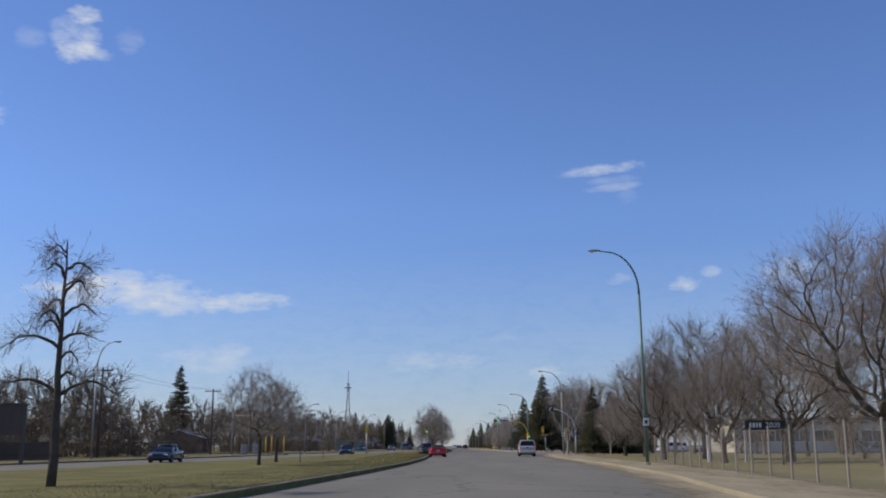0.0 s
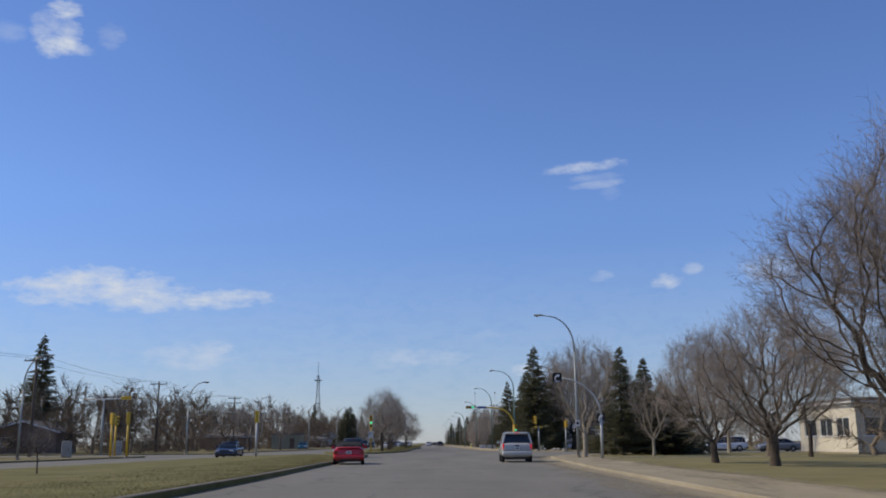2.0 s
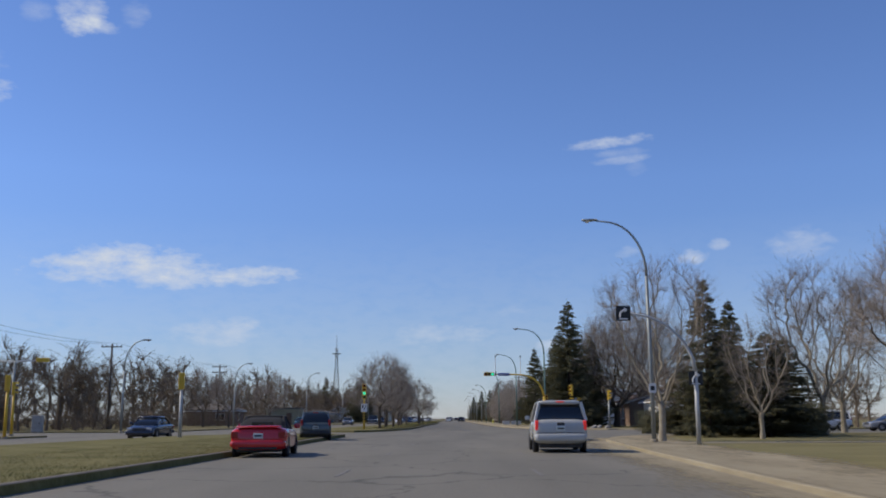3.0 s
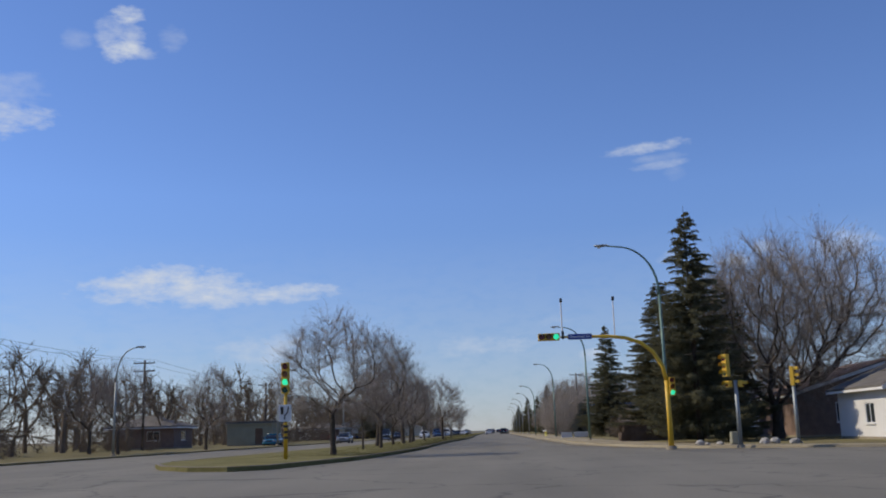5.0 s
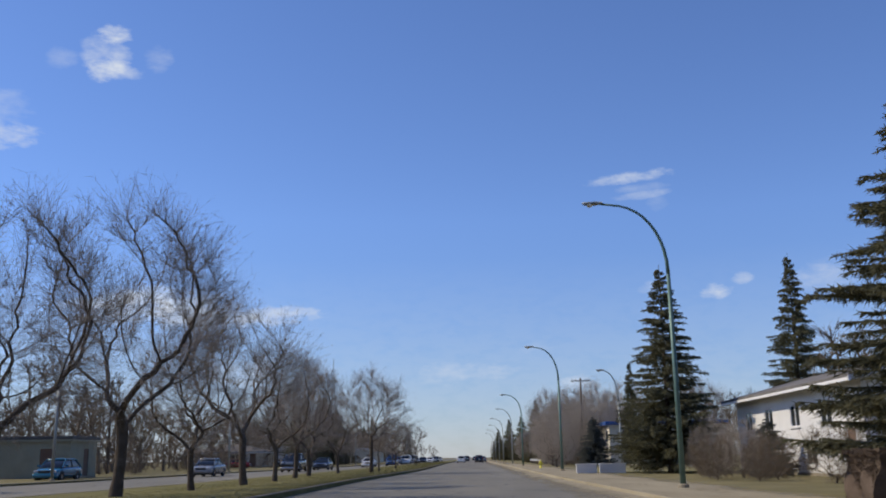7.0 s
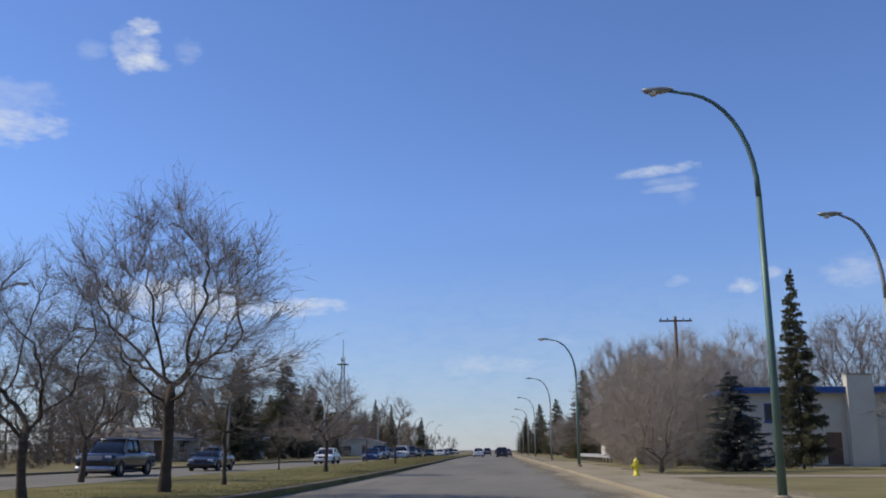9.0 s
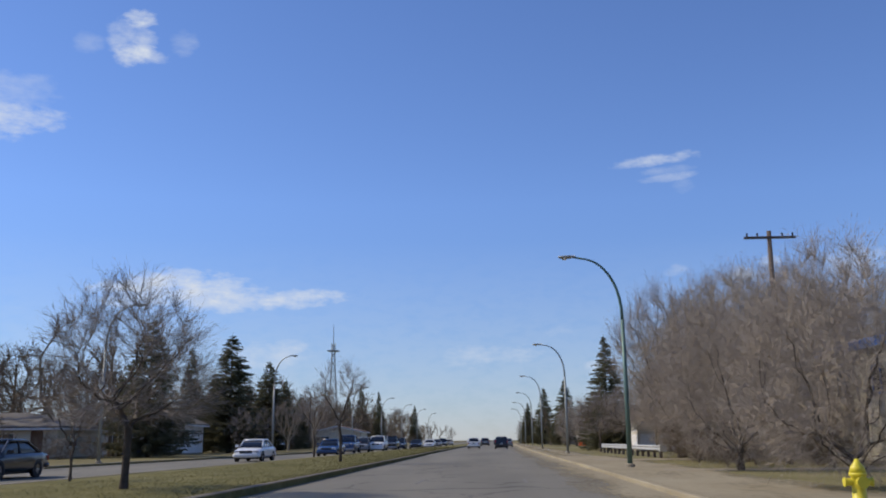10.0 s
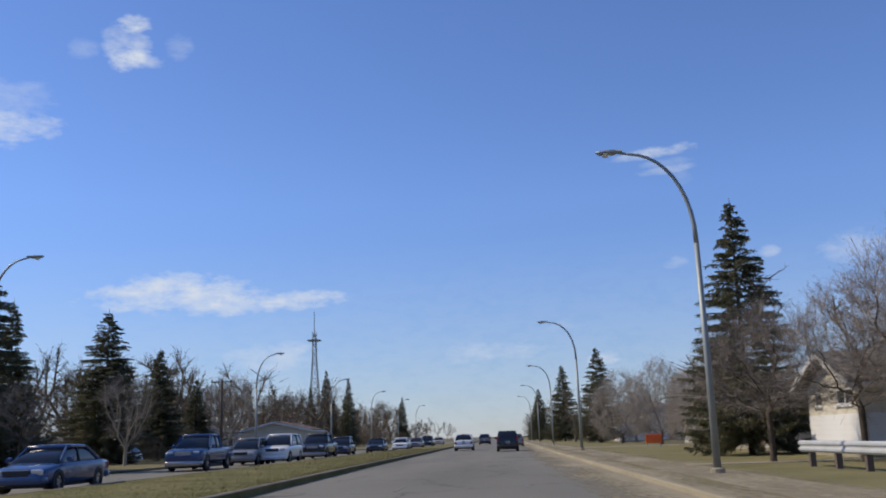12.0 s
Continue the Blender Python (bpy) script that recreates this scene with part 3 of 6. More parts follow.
# ---- trees ----
def grow(seed, height, fork, crown, points=900, stubs=4, spread=0.7, lean=0.0, step=0.030):
    """Branch skeleton that fills a crown. crown: (share of height, radius as a share of height) from bottom to top."""
    nr = np.random.default_rng(seed)
    s = step * height
    zz, rr = np.array([c[0] for c in crown]) * height * 0.90, np.array([c[1] for c in crown]) * height * 0.86
    gaps = [(nr.normal(0, 0.6, 3) * (rr.max(), rr.max(), 0.0) + (0, 0, nr.uniform(zz[0], zz[-1])), nr.uniform(0.06, 0.13) * height) for _ in range(26)]
    att = []
    while len(att) < points:
        z = nr.uniform(zz[0], zz[-1])
        r, a = np.interp(z, zz, rr), nr.uniform(0, 6.283)
        if nr.uniform(0, rr.max()) ** 2 < r * r:
            q = r * nr.uniform(0, 1) ** 0.42
            p = np.array((q * math.cos(a) + lean * z / height, q * math.sin(a), z))
            if all(np.linalg.norm(p - c) > w for c, w in gaps):
                att.append(p)
    att = np.array(att)
    pos, par = [np.array((0.0, 0.0, -0.1))], [-1]

    def put(p, k):
        pos.append(np.array(p, float))
        par.append(k)
        return len(pos) - 1

    k, th = 0, fork * height
    wob = nr.uniform(-0.012, 0.012, 2) * height
    for i in range(1, max(4, int(th / s)) + 1):
        u = i / max(4, int(th / s))
        k = put((lean * th / height * u + wob[0] * math.sin(3.1 * u), wob[1] * math.sin(3.1 * u), th * u), k)
    a0 = nr.uniform(0, 6.28)
    for j in range(stubs):
        a, tilt = a0 + 6.283 * j / max(stubs, 1) + nr.uniform(-0.35, 0.35), spread * nr.uniform(0.7, 1.2)
        d = np.array((math.cos(a) * math.sin(tilt), math.sin(a) * math.sin(tilt), math.cos(tilt)))
        q = k if j < 2 else max(k - int(nr.integers(0, 3)), 1)
        for i in range(3):
            q = put(pos[q] + d * s, q)
    P = np.array(pos)
    dist = np.linalg.norm(att[:, None] - P[None], axis=2)
    near, nd = dist.argmin(1), dist.min(1)
    below = collections.defaultdict(list)
    for _ in range(120):
        if len(att) == 0:
            break
        use = nd < 7 * s
        if not use.any():
            use = nd < nd.min() * 1.2 + s
        base = np.array(pos)
        d = att[use] - base[near[use]]
        d /= np.linalg.norm(d, axis=1)[:, None] + 1e-9
        acc = np.zeros_like(base)
        np.add.at(acc, near[use], d)
        ids = np.unique(near[use])
        first = len(pos)
        for i in ids:
            v = acc[i]
            v = v / (np.linalg.norm(v) + 1e-9) + nr.normal(0, 0.10, 3)
            q = base[i] + v / np.linalg.norm(v) * s
            if all(np.linalg.norm(q - pos[c]) > 0.45 * s for c in below[i]):
                below[i].append(put(q, int(i)))
        if len(pos) == first:
            break
        fresh = np.array(pos[first:])
        dd = np.linalg.norm(att[:, None] - fresh[None], axis=2)
        b = dd.min(1) < nd
        near[b], nd[b] = dd.argmin(1)[b] + first, dd.min(1)[b]
        live = nd > 1.5 * s
        att, near, nd = att[live], near[live], nd[live]
    P, par = np.array(pos), np.array(par)
    for _ in range(14):                                  # soften the kinks
        Q, cnt = P.copy(), np.ones(len(P))
        for i in range(1, len(P)):
            Q[i] += P[par[i]]
            Q[par[i]] += P[i]
            cnt[i] += 1
            cnt[par[i]] += 1
        Q /= cnt[:, None]
        Q[0] = P[0]
        P = 0.5 * P + 0.5 * Q
    return P, par


def bare_tree(seed, height, fork, crown, girth=0.020, points=900, stubs=4, spread=0.7, lean=0.0, twigs=4, fine=1.0, power=1.85, step=0.030, dense=0.6, spray=0.15, shoots=7):
    """A leafless tree: trunk with limbs, and a crown of branches ending in thin twigs. Returns two shapes."""
    P, par = grow(seed, height, fork, crown, points, stubs, spread, lean, step)
    n = len(P)
    tips = np.ones(n)
    kids = [[] for _ in range(n)]
    for i in range(1, n):
        kids[par[i]].append(i)
    tips[[i for i in range(n) if kids[i]]] = 0
    for i in range(n - 1, 0, -1):
        tips[par[i]] += tips[i]
    rad = girth * height * (tips / tips[0]) ** (1 / power)
    rad = np.maximum(rad, 0.006 * fine)
    low = P[:, 2] < 0.3
    rad[low] *= 1.25
    wood, twig = Shape(), Shape()
    todo = [(0, -1)]
    while todo:
        i, frm = todo.pop()
        line = [frm, i] if frm >= 0 else [i]
        while kids[i]:
            ks = sorted(kids[i], key=lambda c: -tips[c])
            todo += [(c, i) for c in ks[1:]]
            i = ks[0]
            line.append(i)
        rs = [float(rad[c]) for c in line]
        if frm >= 0:
            rs[0] = min(rs[0], rs[1] * 1.15)
        big = rs[min(1, len(rs) - 1)]
        cut = next((j for j, r in enumerate(rs) if r < 0.022), len(rs))
        if 1 < cut:
            m = min(cut + 1, len(line))
            wood.tube([P[c] for c in line[:m]], rs[:m], 9 if big > 0.12 else 6 if big > 0.05 else 4, cap=False)
        if cut < len(line) - 1:
            m = cut if cut > 1 else 0
            twig.tube([P[c] for c in line[m:]], rs[m:], 3, cap=False)
    nr = np.random.default_rng(seed + 1)
    thin = np.array([i for i in range(1, n) if tips[i] <= 14])
    src = np.repeat(thin, np.where(tips[thin] == 1, twigs + 2, np.where(tips[thin] < 5, twigs, max(2, twigs // 2))))
    m = len(src)

    def unit(v):
        return v / (np.linalg.norm(v, axis=1)[:, None] + 1e-9)

    def blades(a, b, r):
        sd = unit(np.cross(b - a, nr.normal(0, 1, a.shape))) * r * fine
        twig.add(np.stack((a + sd, a - sd, b), 1).reshape(-1, 3).tolist(), np.arange(len(a) * 3).reshape(-1, 3).tolist())

    # sprays of straight fine shoots that leave the branch ends outward and up
    way = unit(P[src] - P[par[src]])
    g = P[par[src]] + (P[src] - P[par[src]]) * nr.uniform(0, 1, (m, 1))
    out = unit(g - np.array((0, 0, height * 0.38)))
    w = unit(way * 0.7 + out * 0.55 + nr.normal(0, 0.48 * dense / 0.6, (m, 3)) + np.array((0, 0, 0.12)))
    ln = spray * height * nr.uniform(0.35, 1.0, (m, 1)) ** 1.3
    mid = g + w * ln * 0.55
    w1 = unit(w + nr.normal(0, 0.22, w.shape) + np.array((0, 0, 0.10)))
    end = mid + w1 * ln * 0.55
    blades(g, mid + w * ln * 0.1, 0.0095)
    blades(mid, end, 0.007)
    for k in range(shoots):
        f = nr.uniform(0.1, 1.0, (m, 1))
        h = np.where(f < 0.55, g + (mid - g) * f / 0.55, mid + (end - mid) * (f - 0.55) / 0.45)
        w2 = unit(w + nr.normal(0, 0.55, w.shape))
        blades(h, h + w2 * ln * nr.uniform(0.25, 0.6, (m, 1)) * (1.15 - 0.6 * f), 0.0055)
    top = max(v[2] for v in twig.v)
    k = height / top
    for s in (wood, twig):
        s.v = [(x * (0.5 + 0.5 * k), y * (0.5 + 0.5 * k), z * k) for x, y, z in s.v]
    return wood, twig


def spruce_shapes(seed, height, radius, dense=1.0, gappy=0.0, slim=0.85):
    """A conifer: straight stem and whorls of boughs that droop and turn up at the tip, each a frond of short needled twigs."""
    rng, nr = random.Random(seed), np.random.default_rng(seed)
    trunk, crown = Shape(), Shape()
    trunk.tube([(0, 0, -0.1), (0, 0, height * 0.5), (0, 0, height * 0.98)], [0.015 * height, 0.009 * height, 0.012], 8)
    A, B, R = [], [], []
    z = height * 0.07
    while z < height * 0.985:
        u = z / height
        reach = radius * 1.18 * (1 - u) ** slim * (0.8 if u < 0.12 else 1.0) + 0.08
        for k in range(max(4, round(10 - 4 * u))):
            if rng.random() < gappy:
                continue
            a, ln = rng.uniform(0, 6.283), reach * rng.choice((0.62, 0.8, 0.92, 1.0, 1.08, 1.16)) * rng.uniform(0.9, 1.08)
            drop = rng.uniform(0.18, 0.42) * (1 - u) - 0.42 * u
            out = np.array((math.cos(a), math.sin(a), 0.0))
            o = np.array((0, 0, z + rng.uniform(-0.18, 0.18)))
            at = lambda f: o + out * (ln * f)[:, None] + np.array((0, 0, 1.0)) * (ln * (-drop * 1.5 * f + drop * 1.15 * f ** 2.4))[:, None]
            ff = np.linspace(0, 1, 5)
            crown.tube(at(ff).tolist(), [0.018 + 0.012 * ln * (1 - f) for f in ff], 3, cap=False)
            n = int((14 + 24 * ln) * dense)
            f = nr.uniform(0.12, 1.02, n) ** 0.8
            p = at(f)
            b = a + nr.choice((-1, 1), n) * nr.uniform(0.25, 1.05, n)
            t = np.stack((np.cos(b), np.sin(b), nr.uniform(-0.75, 0.25, n) - 0.2 * (1 - u)), 1)
            t /= np.linalg.norm(t, axis=1)[:, None]
            long = (0.13 + 0.20 * ln * np.clip(1.08 - f, 0.05, 1) ** 0.8) * nr.uniform(0.6, 1.25, n)
            q = p + t * long[:, None]
            A += [p, p + (q - p) * nr.uniform(0.2, 0.5, (n, 1)), p + (q - p) * nr.uniform(0.4, 0.8, (n, 1))]
            t2 = t + nr.normal(0, 0.6, t.shape)
            t3 = t + nr.normal(0, 0.6, t.shape) + np.array((0, 0, -0.35))
            B += [q, A[-2] + t2 / np.linalg.norm(t2, axis=1)[:, None] * (0.6 * long + 0.05)[:, None], A[-1] + t3 / np.linalg.norm(t3, axis=1)[:, None] * (0.5 * long + 0.06)[:, None]]
            R += [np.full(n, 0.030), np.full(n, 0.026), np.full(n, 0.024)]
        z += (0.14 + 0.11 * rng.random()) * (0.6 + 0.04 * height)
    a, b, r = np.concatenate(A), np.concatenate(B), np.concatenate(R) / dense ** 0.5
    sd = np.cross(b - a, nr.normal(0, 1, a.shape))
    sd *= (r / (np.linalg.norm(sd, axis=1) + 1e-9))[:, None]
    crown.add(np.stack((a + sd, a - sd, b), 1).reshape(-1, 3).tolist(), np.arange(len(a) * 3).reshape(-1, 3).tolist())
    crown.tube([(0, 0, height * 0.94), (0, 0, height * 1.02)], [0.05, 0.01], 4)
    return trunk, crown


def make_tree(name, shapes, x, y, turn, label, bark, leaf, group="", z=0.1):
    t = thing(name, pose(x, y, z, 0, 0, turn), label, "tree", group)
    part("trunk", shapes[0], bark, t, smooth=True)
    part("crown", shapes[1], leaf, t)
    return t


def place(model, x, y, turn, sx=1.0, sz=None, label="", z=0.1):
    c = copy_thing(model, pose(x, y, z, 0, 0, turn) @ Matrix.Diagonal((sx, sx, sz or sx, 1)))
    c.scale = (sx, sx, sz or sx)
    return tagged(c, label)


MED = "trees of the central boulevard"
ELMS = "elms of the east side"


def leader_tree(seed, height):
    """A leafless tree with one straight stem and a few long arching side limbs."""
    rng = random.Random(seed)
    wood, crown = Shape(), Shape()
    stem = [Vector((0, 0, -0.1))] + [Vector((rng.uniform(-0.06, 0.06), rng.uniform(-0.06, 0.06), height * k / 9)) for k in range(1, 10)]
    wood.tube(stem, [0.15 - 0.0145 * k for k in range(10)], 8)
    limbs = [(0.36, 0.2, 1.5, 0.9), (0.37, 3.0, 2.0, 0.7), (0.42, 1.5, 1.2, 0.8), (0.55, 3.3, 1.4, 0.9), (0.58, -0.3, 1.0, 0.8), (0.64, 4.6, 1.1, 1.2)]
    limbs += [(u, rng.uniform(0, 6.28), rng.uniform(0.5, 1.1), rng.uniform(0.8, 1.6)) for u in (0.50, 0.61, 0.68, 0.72, 0.76, 0.80, 0.84, 0.88, 0.92, 0.95)]
    for u, a, ln, rise in limbs:
        i = min(int(u * 9), 8)
        p = stem[i].lerp(stem[i + 1], u * 9 - i)
        pts = []
        for j in range(8):
            f = j / 7
            pts.append(p + Vector((math.cos(a) * ln * f, math.sin(a) * ln * f, rise * ln * (f * 0.95 - 0.85 * f ** 2.2))) + Vector((rng.uniform(-1, 1), rng.uniform(-1, 1), rng.uniform(-1, 1))) * 0.04 * min(j, 1))
        wood.tube(pts, [0.06 * min(1, ln) - 0.006 * j * min(1, ln) for j in range(8)], 5, cap=False)
        for _ in range(int(42 * ln)):
            j = rng.randrange(2, 7)
            q = pts[j].lerp(pts[j + 1], rng.random()) if j < 7 else pts[7]
            w = (pts[min(j + 1, 7)] - pts[j]).normalized() + Vector((rng.gauss(0, 0.6), rng.gauss(0, 0.6), rng.gauss(0.25, 0.6)))
            e = q + w.normalized() * rng.uniform(0.3, 1.0)
            crown.spike(q, e, 0.010)
            for _ in range(4):
                g = q.lerp(e, rng.uniform(0.2, 0.95))
                crown.spike(g, g + (w + Vector((rng.gauss(0, 0.7), rng.gauss(0, 0.7), rng.gauss(0, 0.7)))).normalized() * rng.uniform(0.12, 0.4), 0.008)
    return wood, crown


# crown outlines
ROUND = ((0.26, 0.08), (0.36, 0.22), (0.52, 0.29), (0.70, 0.30), (0.85, 0.24), (0.95, 0.14), (1.0, 0.04))
BROAD = ((0.30, 0.22), (0.37, 0.36), (0.46, 0.36), (0.58, 0.31), (0.75, 0.30), (0.90, 0.20), (1.0, 0.06))
VASE = ((0.20, 0.10), (0.32, 0.34), (0.50, 0.50), (0.68, 0.52), (0.84, 0.42), (0.94, 0.26), (1.0, 0.10))
UPRIGHT = ((0.22, 0.06), (0.40, 0.20), (0.60, 0.30), (0.80, 0.34), (0.93, 0.28), (1.0, 0.14))
THICKET = ((0.04, 0.16), (0.14, 0.34), (0.35, 0.46), (0.60, 0.44), (0.80, 0.34), (0.94, 0.18), (1.0, 0.06))
BUSH = ((0.05, 0.25), (0.25, 0.50), (0.55, 0.56), (0.80, 0.44), (1.0, 0.18))

# models, each standing at its own place
elm_a = make_tree("bare_tree", bare_tree(11, 8.3, 0.30, BROAD, 0.0130, 1150, 4, 0.75, 0.1, 3, 0.75, step=0.028), -10.5, 181.5, 20, "leafless elm with a broad open crown on the boulevard", BARK, TWIG, MED, 0.16)
elm_b = make_tree("bare_tree", bare_tree(23, 10.6, 0.24, ROUND, 0.0145, 1350, 4, 0.45, 0.35, 3, 0.8, step=0.026), -12.0, 212.9, -10, "tall leafless ash with a rounded crown on the boulevard", BARK, TWIG, MED, 0.16)
elm_a.scale, elm_b.scale = (1.38, 1.38, 1.04), (1.18, 1.18, 1.03)
elm_c = make_tree("bare_tree", bare_tree(37, 12.5, 0.16, VASE, 0.026, 1800, 6, 0.75, -0.2, 3, 0.95, step=0.025), 14.8, 51.0, 40, "large leafless elm with a wide spreading crown behind the fence", BARK, TWIG, ELMS)
elm_c.scale = (1.16, 1.16, 1.12)
young = make_tree("bare_tree", bare_tree(41, 6.2, 0.33, ROUND, 0.013, 420, 3, 0.5, 0.0, 3, 0.6, step=0.036), -11.0, 196.8, 60, "slender young leafless tree on the boulevard", BARK, TWIG, MED, 0.16)
young.scale = (0.85, 0.85, 0.88)
scrub = make_tree("bare_tree", bare_tree(53, 9.0, 0.08, THICKET, 0.016, 1500, 8, 0.6, 0.0, 4, 0.8, step=0.028, dense=0.8, shoots=8), 10.5, 313.0, 10, "dense leafless tree with a thick haze of brown twigs", BARK, PALETWIG, "overgrown yard trees")
pale = make_tree("bare_tree", bare_tree(67, 9.5, 0.16, UPRIGHT, 0.017, 800, 5, 0.55, 0.0, 3, 0.8, step=0.030), 7.3, 123.6, 0, "pale-barked leafless tree with forked upright stems", PALEBARK, TWIG, "pale trees at the corner")
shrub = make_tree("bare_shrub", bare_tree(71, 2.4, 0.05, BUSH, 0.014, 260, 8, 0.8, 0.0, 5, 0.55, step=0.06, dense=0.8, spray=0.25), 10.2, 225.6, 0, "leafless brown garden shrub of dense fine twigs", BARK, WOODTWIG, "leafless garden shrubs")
shrub["category"] = "shrub"
make_tree("bare_tree", leader_tree(19, 7.1), -19.6, 27.6, 0, "leafless tree with one straight stem and crooked side limbs", BARK, TWIG, MED, 0.16)

for x, y, turn, s in ((-19.6, 58.3, 150, 0.78), (-20.4, 69.0, 220, 0.75), (8.9, 348.0, 40, 0.72), (-9.0, 285.0, 200, 0.70), (11.0, 345.5, 100, 0.75), (13.2, 344.0, 230, 0.98), (14.7, 343.6, 330, 0.95)):
    place(elm_a, x, y, turn, s * 1.25, s, "leafless elm with a broad open crown on the grass", 0.16)
place(elm_c, 10.9, 320.6, 200, 0.72, 0.92, "leafless elm with spreading limbs beside the thicket")
place(elm_a, -9.0, 261.0, 95, 1.38, 1.12, "leafless elm with long low limbs on the boulevard", 0.16)
place(young, -8.9, 266.3, 70, 0.85, 0.74, "young leafless sapling on the boulevard grass", 0.16)
for x, y, turn, s in ((-10.3, 201.3, 50, 0.70), (-11.2, 218.5, 130, 0.68), (-10.9, 225.5, 200, 0.92), (-10.9, 232.2, 290, 0.74), (-11.3, 240.0, 20, 0.76), (-11.8, 247.8, 110, 0.78), (-11.2, 257.6, 170, 0.62), (-15.7, 271.0, 30, 0.6),
                      (-30.5, 224.0, 60, 0.86), (-33.0, 208.0, 160, 0.8), (-38.0, 214.0, 240, 0.85), (-52.0, 64.0, 10, 0.8), (-55.0, 88.0, 100, 0.85), (-61.0, 82.0, 210, 0.9)):
    place(elm_b, x, y, turn, s * 1.15, s, "leafless ash with a rounded crown of fine twigs", 0.16)
for x, y, turn, s in ((-8.6, 314.3, 90, 0.95), (-12.6, 290.0, 250, 0.50), (-18.6, 68.5, 10, 0.36), (-19.6, 89.5, 40, 0.34), (-13.2, 330.5, 120, 0.85), (-24.5, 352.0, 20, 0.75), (-24.8, 363.0, 200, 0.8)):
    place(young, x, y, turn, s, s, "young leafless sapling on the boulevard grass", 0.16)
for x, y, turn, s in ((8.9, 77.0, 30, 0.74), (12.8, 78.5, 140, 1.0), (9.4, 62.0, 250, 0.60), (14.5, 64.5, 80, 0.9), (11.2, 95.0, 80, 0.64), (10.6, 102.0, 200, 0.54), (22.5, 56.0, 310, 1.2), (20.6, 200.0, 130, 1.32), (17.6, 196.5, 30, 1.12), (27.5, 311.0, 250, 1.0)):
    place(elm_c, x, y, turn, s, s, "leafless elm with many spreading limbs on the lawn")
for x, y, turn, s in ((26.0, 92.0, 180, 1.15), (36.0, 108.0, 210, 1.2), (22.0, 118.0, 270, 0.95)):
    place(elm_b, x, y, turn, s, s, "leafless ash behind the school yard")
for x, y, turn, s in ((22.0, 141.5, 120, 1.32), (25.5, 147.0, 70, 1.2), (13.5, 128.0, 250, 0.72), (14.5, 205.0, 200, 1.0), (-31.5, 424.0, 10, 1.05), (-26.0, 380.0, 100, 0.7)):
    place(pale, x, y, turn, s, s, "pale-barked leafless tree with forked upright stems")
for x, y, turn, s in ((8.6, 297.0, 0, 0.78), (7.9, 284.0, 80, 0.70), (20.5, 358.0, 20, 0.95), (18.0, 313.0, 80, 1.0), (13.0, 317.0, 70, 1.12), (16.5, 321.0, 140, 1.25), (12.4, 323.5, 210, 0.92), (20.5, 317.0, 280, 1.2), (12.5, 304.5, 320, 0.85), (15.0, 309.0, 30, 1.0),
                      (12.4, 229.5, 80, 0.34), (13.6, 240.5, 20, 0.40), (26.0, 376.0, 200, 1.0), (27.0, 358.0, 250, 1.0), (12.4, 374.0, 20, 0.7), (12.6, 380.0, 300, 0.6),
                      (13.6, 400.0, 0, 0.9), (12.0, 415.0, 90, 0.9)):
    place(scrub, x, y, turn, s, s * (1.14 if 296 < y < 325 else 1.0), "dense leafless tree with a thick haze of brown twigs")
for x, y, turn, s in ((12.5, 445.0, 180, 1.3), (10.0, 490.0, 270, 1.3), (8.5, 540.0, 45, 1.3), (8.0, 580.0, 145, 1.2), (8.0, 630.0, 245, 1.2)):
    place(young, x, y, turn, s, s, "small leafless tree far along the avenue")
for x, y, turn, s in ((13.4, 228.6, 50, 1.05), (11.2, 222.6, 140, 0.8), (12.6, 224.6, 230, 0.95), (9.0, 301.0, 20, 0.9), (10.6, 303.0, 80, 1.1), (11.0, 315.0, 150, 1.5), (13.2, 314.0, 260, 1.6), (9.4, 308.5, 10, 1.3), (11.4, 310.0, 90, 1.6), (15.2, 319.5, 200, 1.8), (17.4, 322.0, 300, 1.9),
                      (12.6, 299.5, 40, 1.4), (13.2, 303.0, 170, 1.3), (10.4, 319.0, 70, 1.3), (12.6, 210.5, 130, 0.8), (14.5, 215.5, 10, 1.1), (13.0, 219.0, 100, 1.1), (15.4, 221.0, 200, 1.3), (10.6, 228.5, 220, 0.7), (11.8, 361.8, 30, 0.7), (10.9, 246.5, 60, 0.9), (12.2, 236.0, 60, 1.0)):
    place(shrub, x, y, turn, s, s, "leafless brown garden shrub of dense fine twigs")

SPR = "spruces of the avenue"
spruce_a = make_tree("spruce_tree", spruce_shapes(3, 15.0, 3.3, 1.2, 0.0, 0.8), 11.2, 191.0, 0, "tall dark green spruce with drooping branches on the lawn", BARK, NEEDLE, SPR)
spruce_b = make_tree("spruce_tree", spruce_shapes(5, 13.0, 3.3, 0.8, 0.0, 0.92), 11.7, 243.2, 0, "conical dark green spruce on the lawn", BARK, NEEDLE, SPR)
spruce_c = make_tree("spruce_tree", spruce_shapes(9, 9.0, 1.9, 1.0, 0.08), 12.0, 132.6, 0, "narrow dark spruce with gaps between its branches", BARK, NEEDLE, SPR)
blue_spruce = make_tree("spruce_tree", spruce_shapes(15, 5.2, 1.85, 1.1), 12.4, 287.6, 0, "low blue-green spruce with spreading skirts", BARK, BLUENEEDLE, SPR)
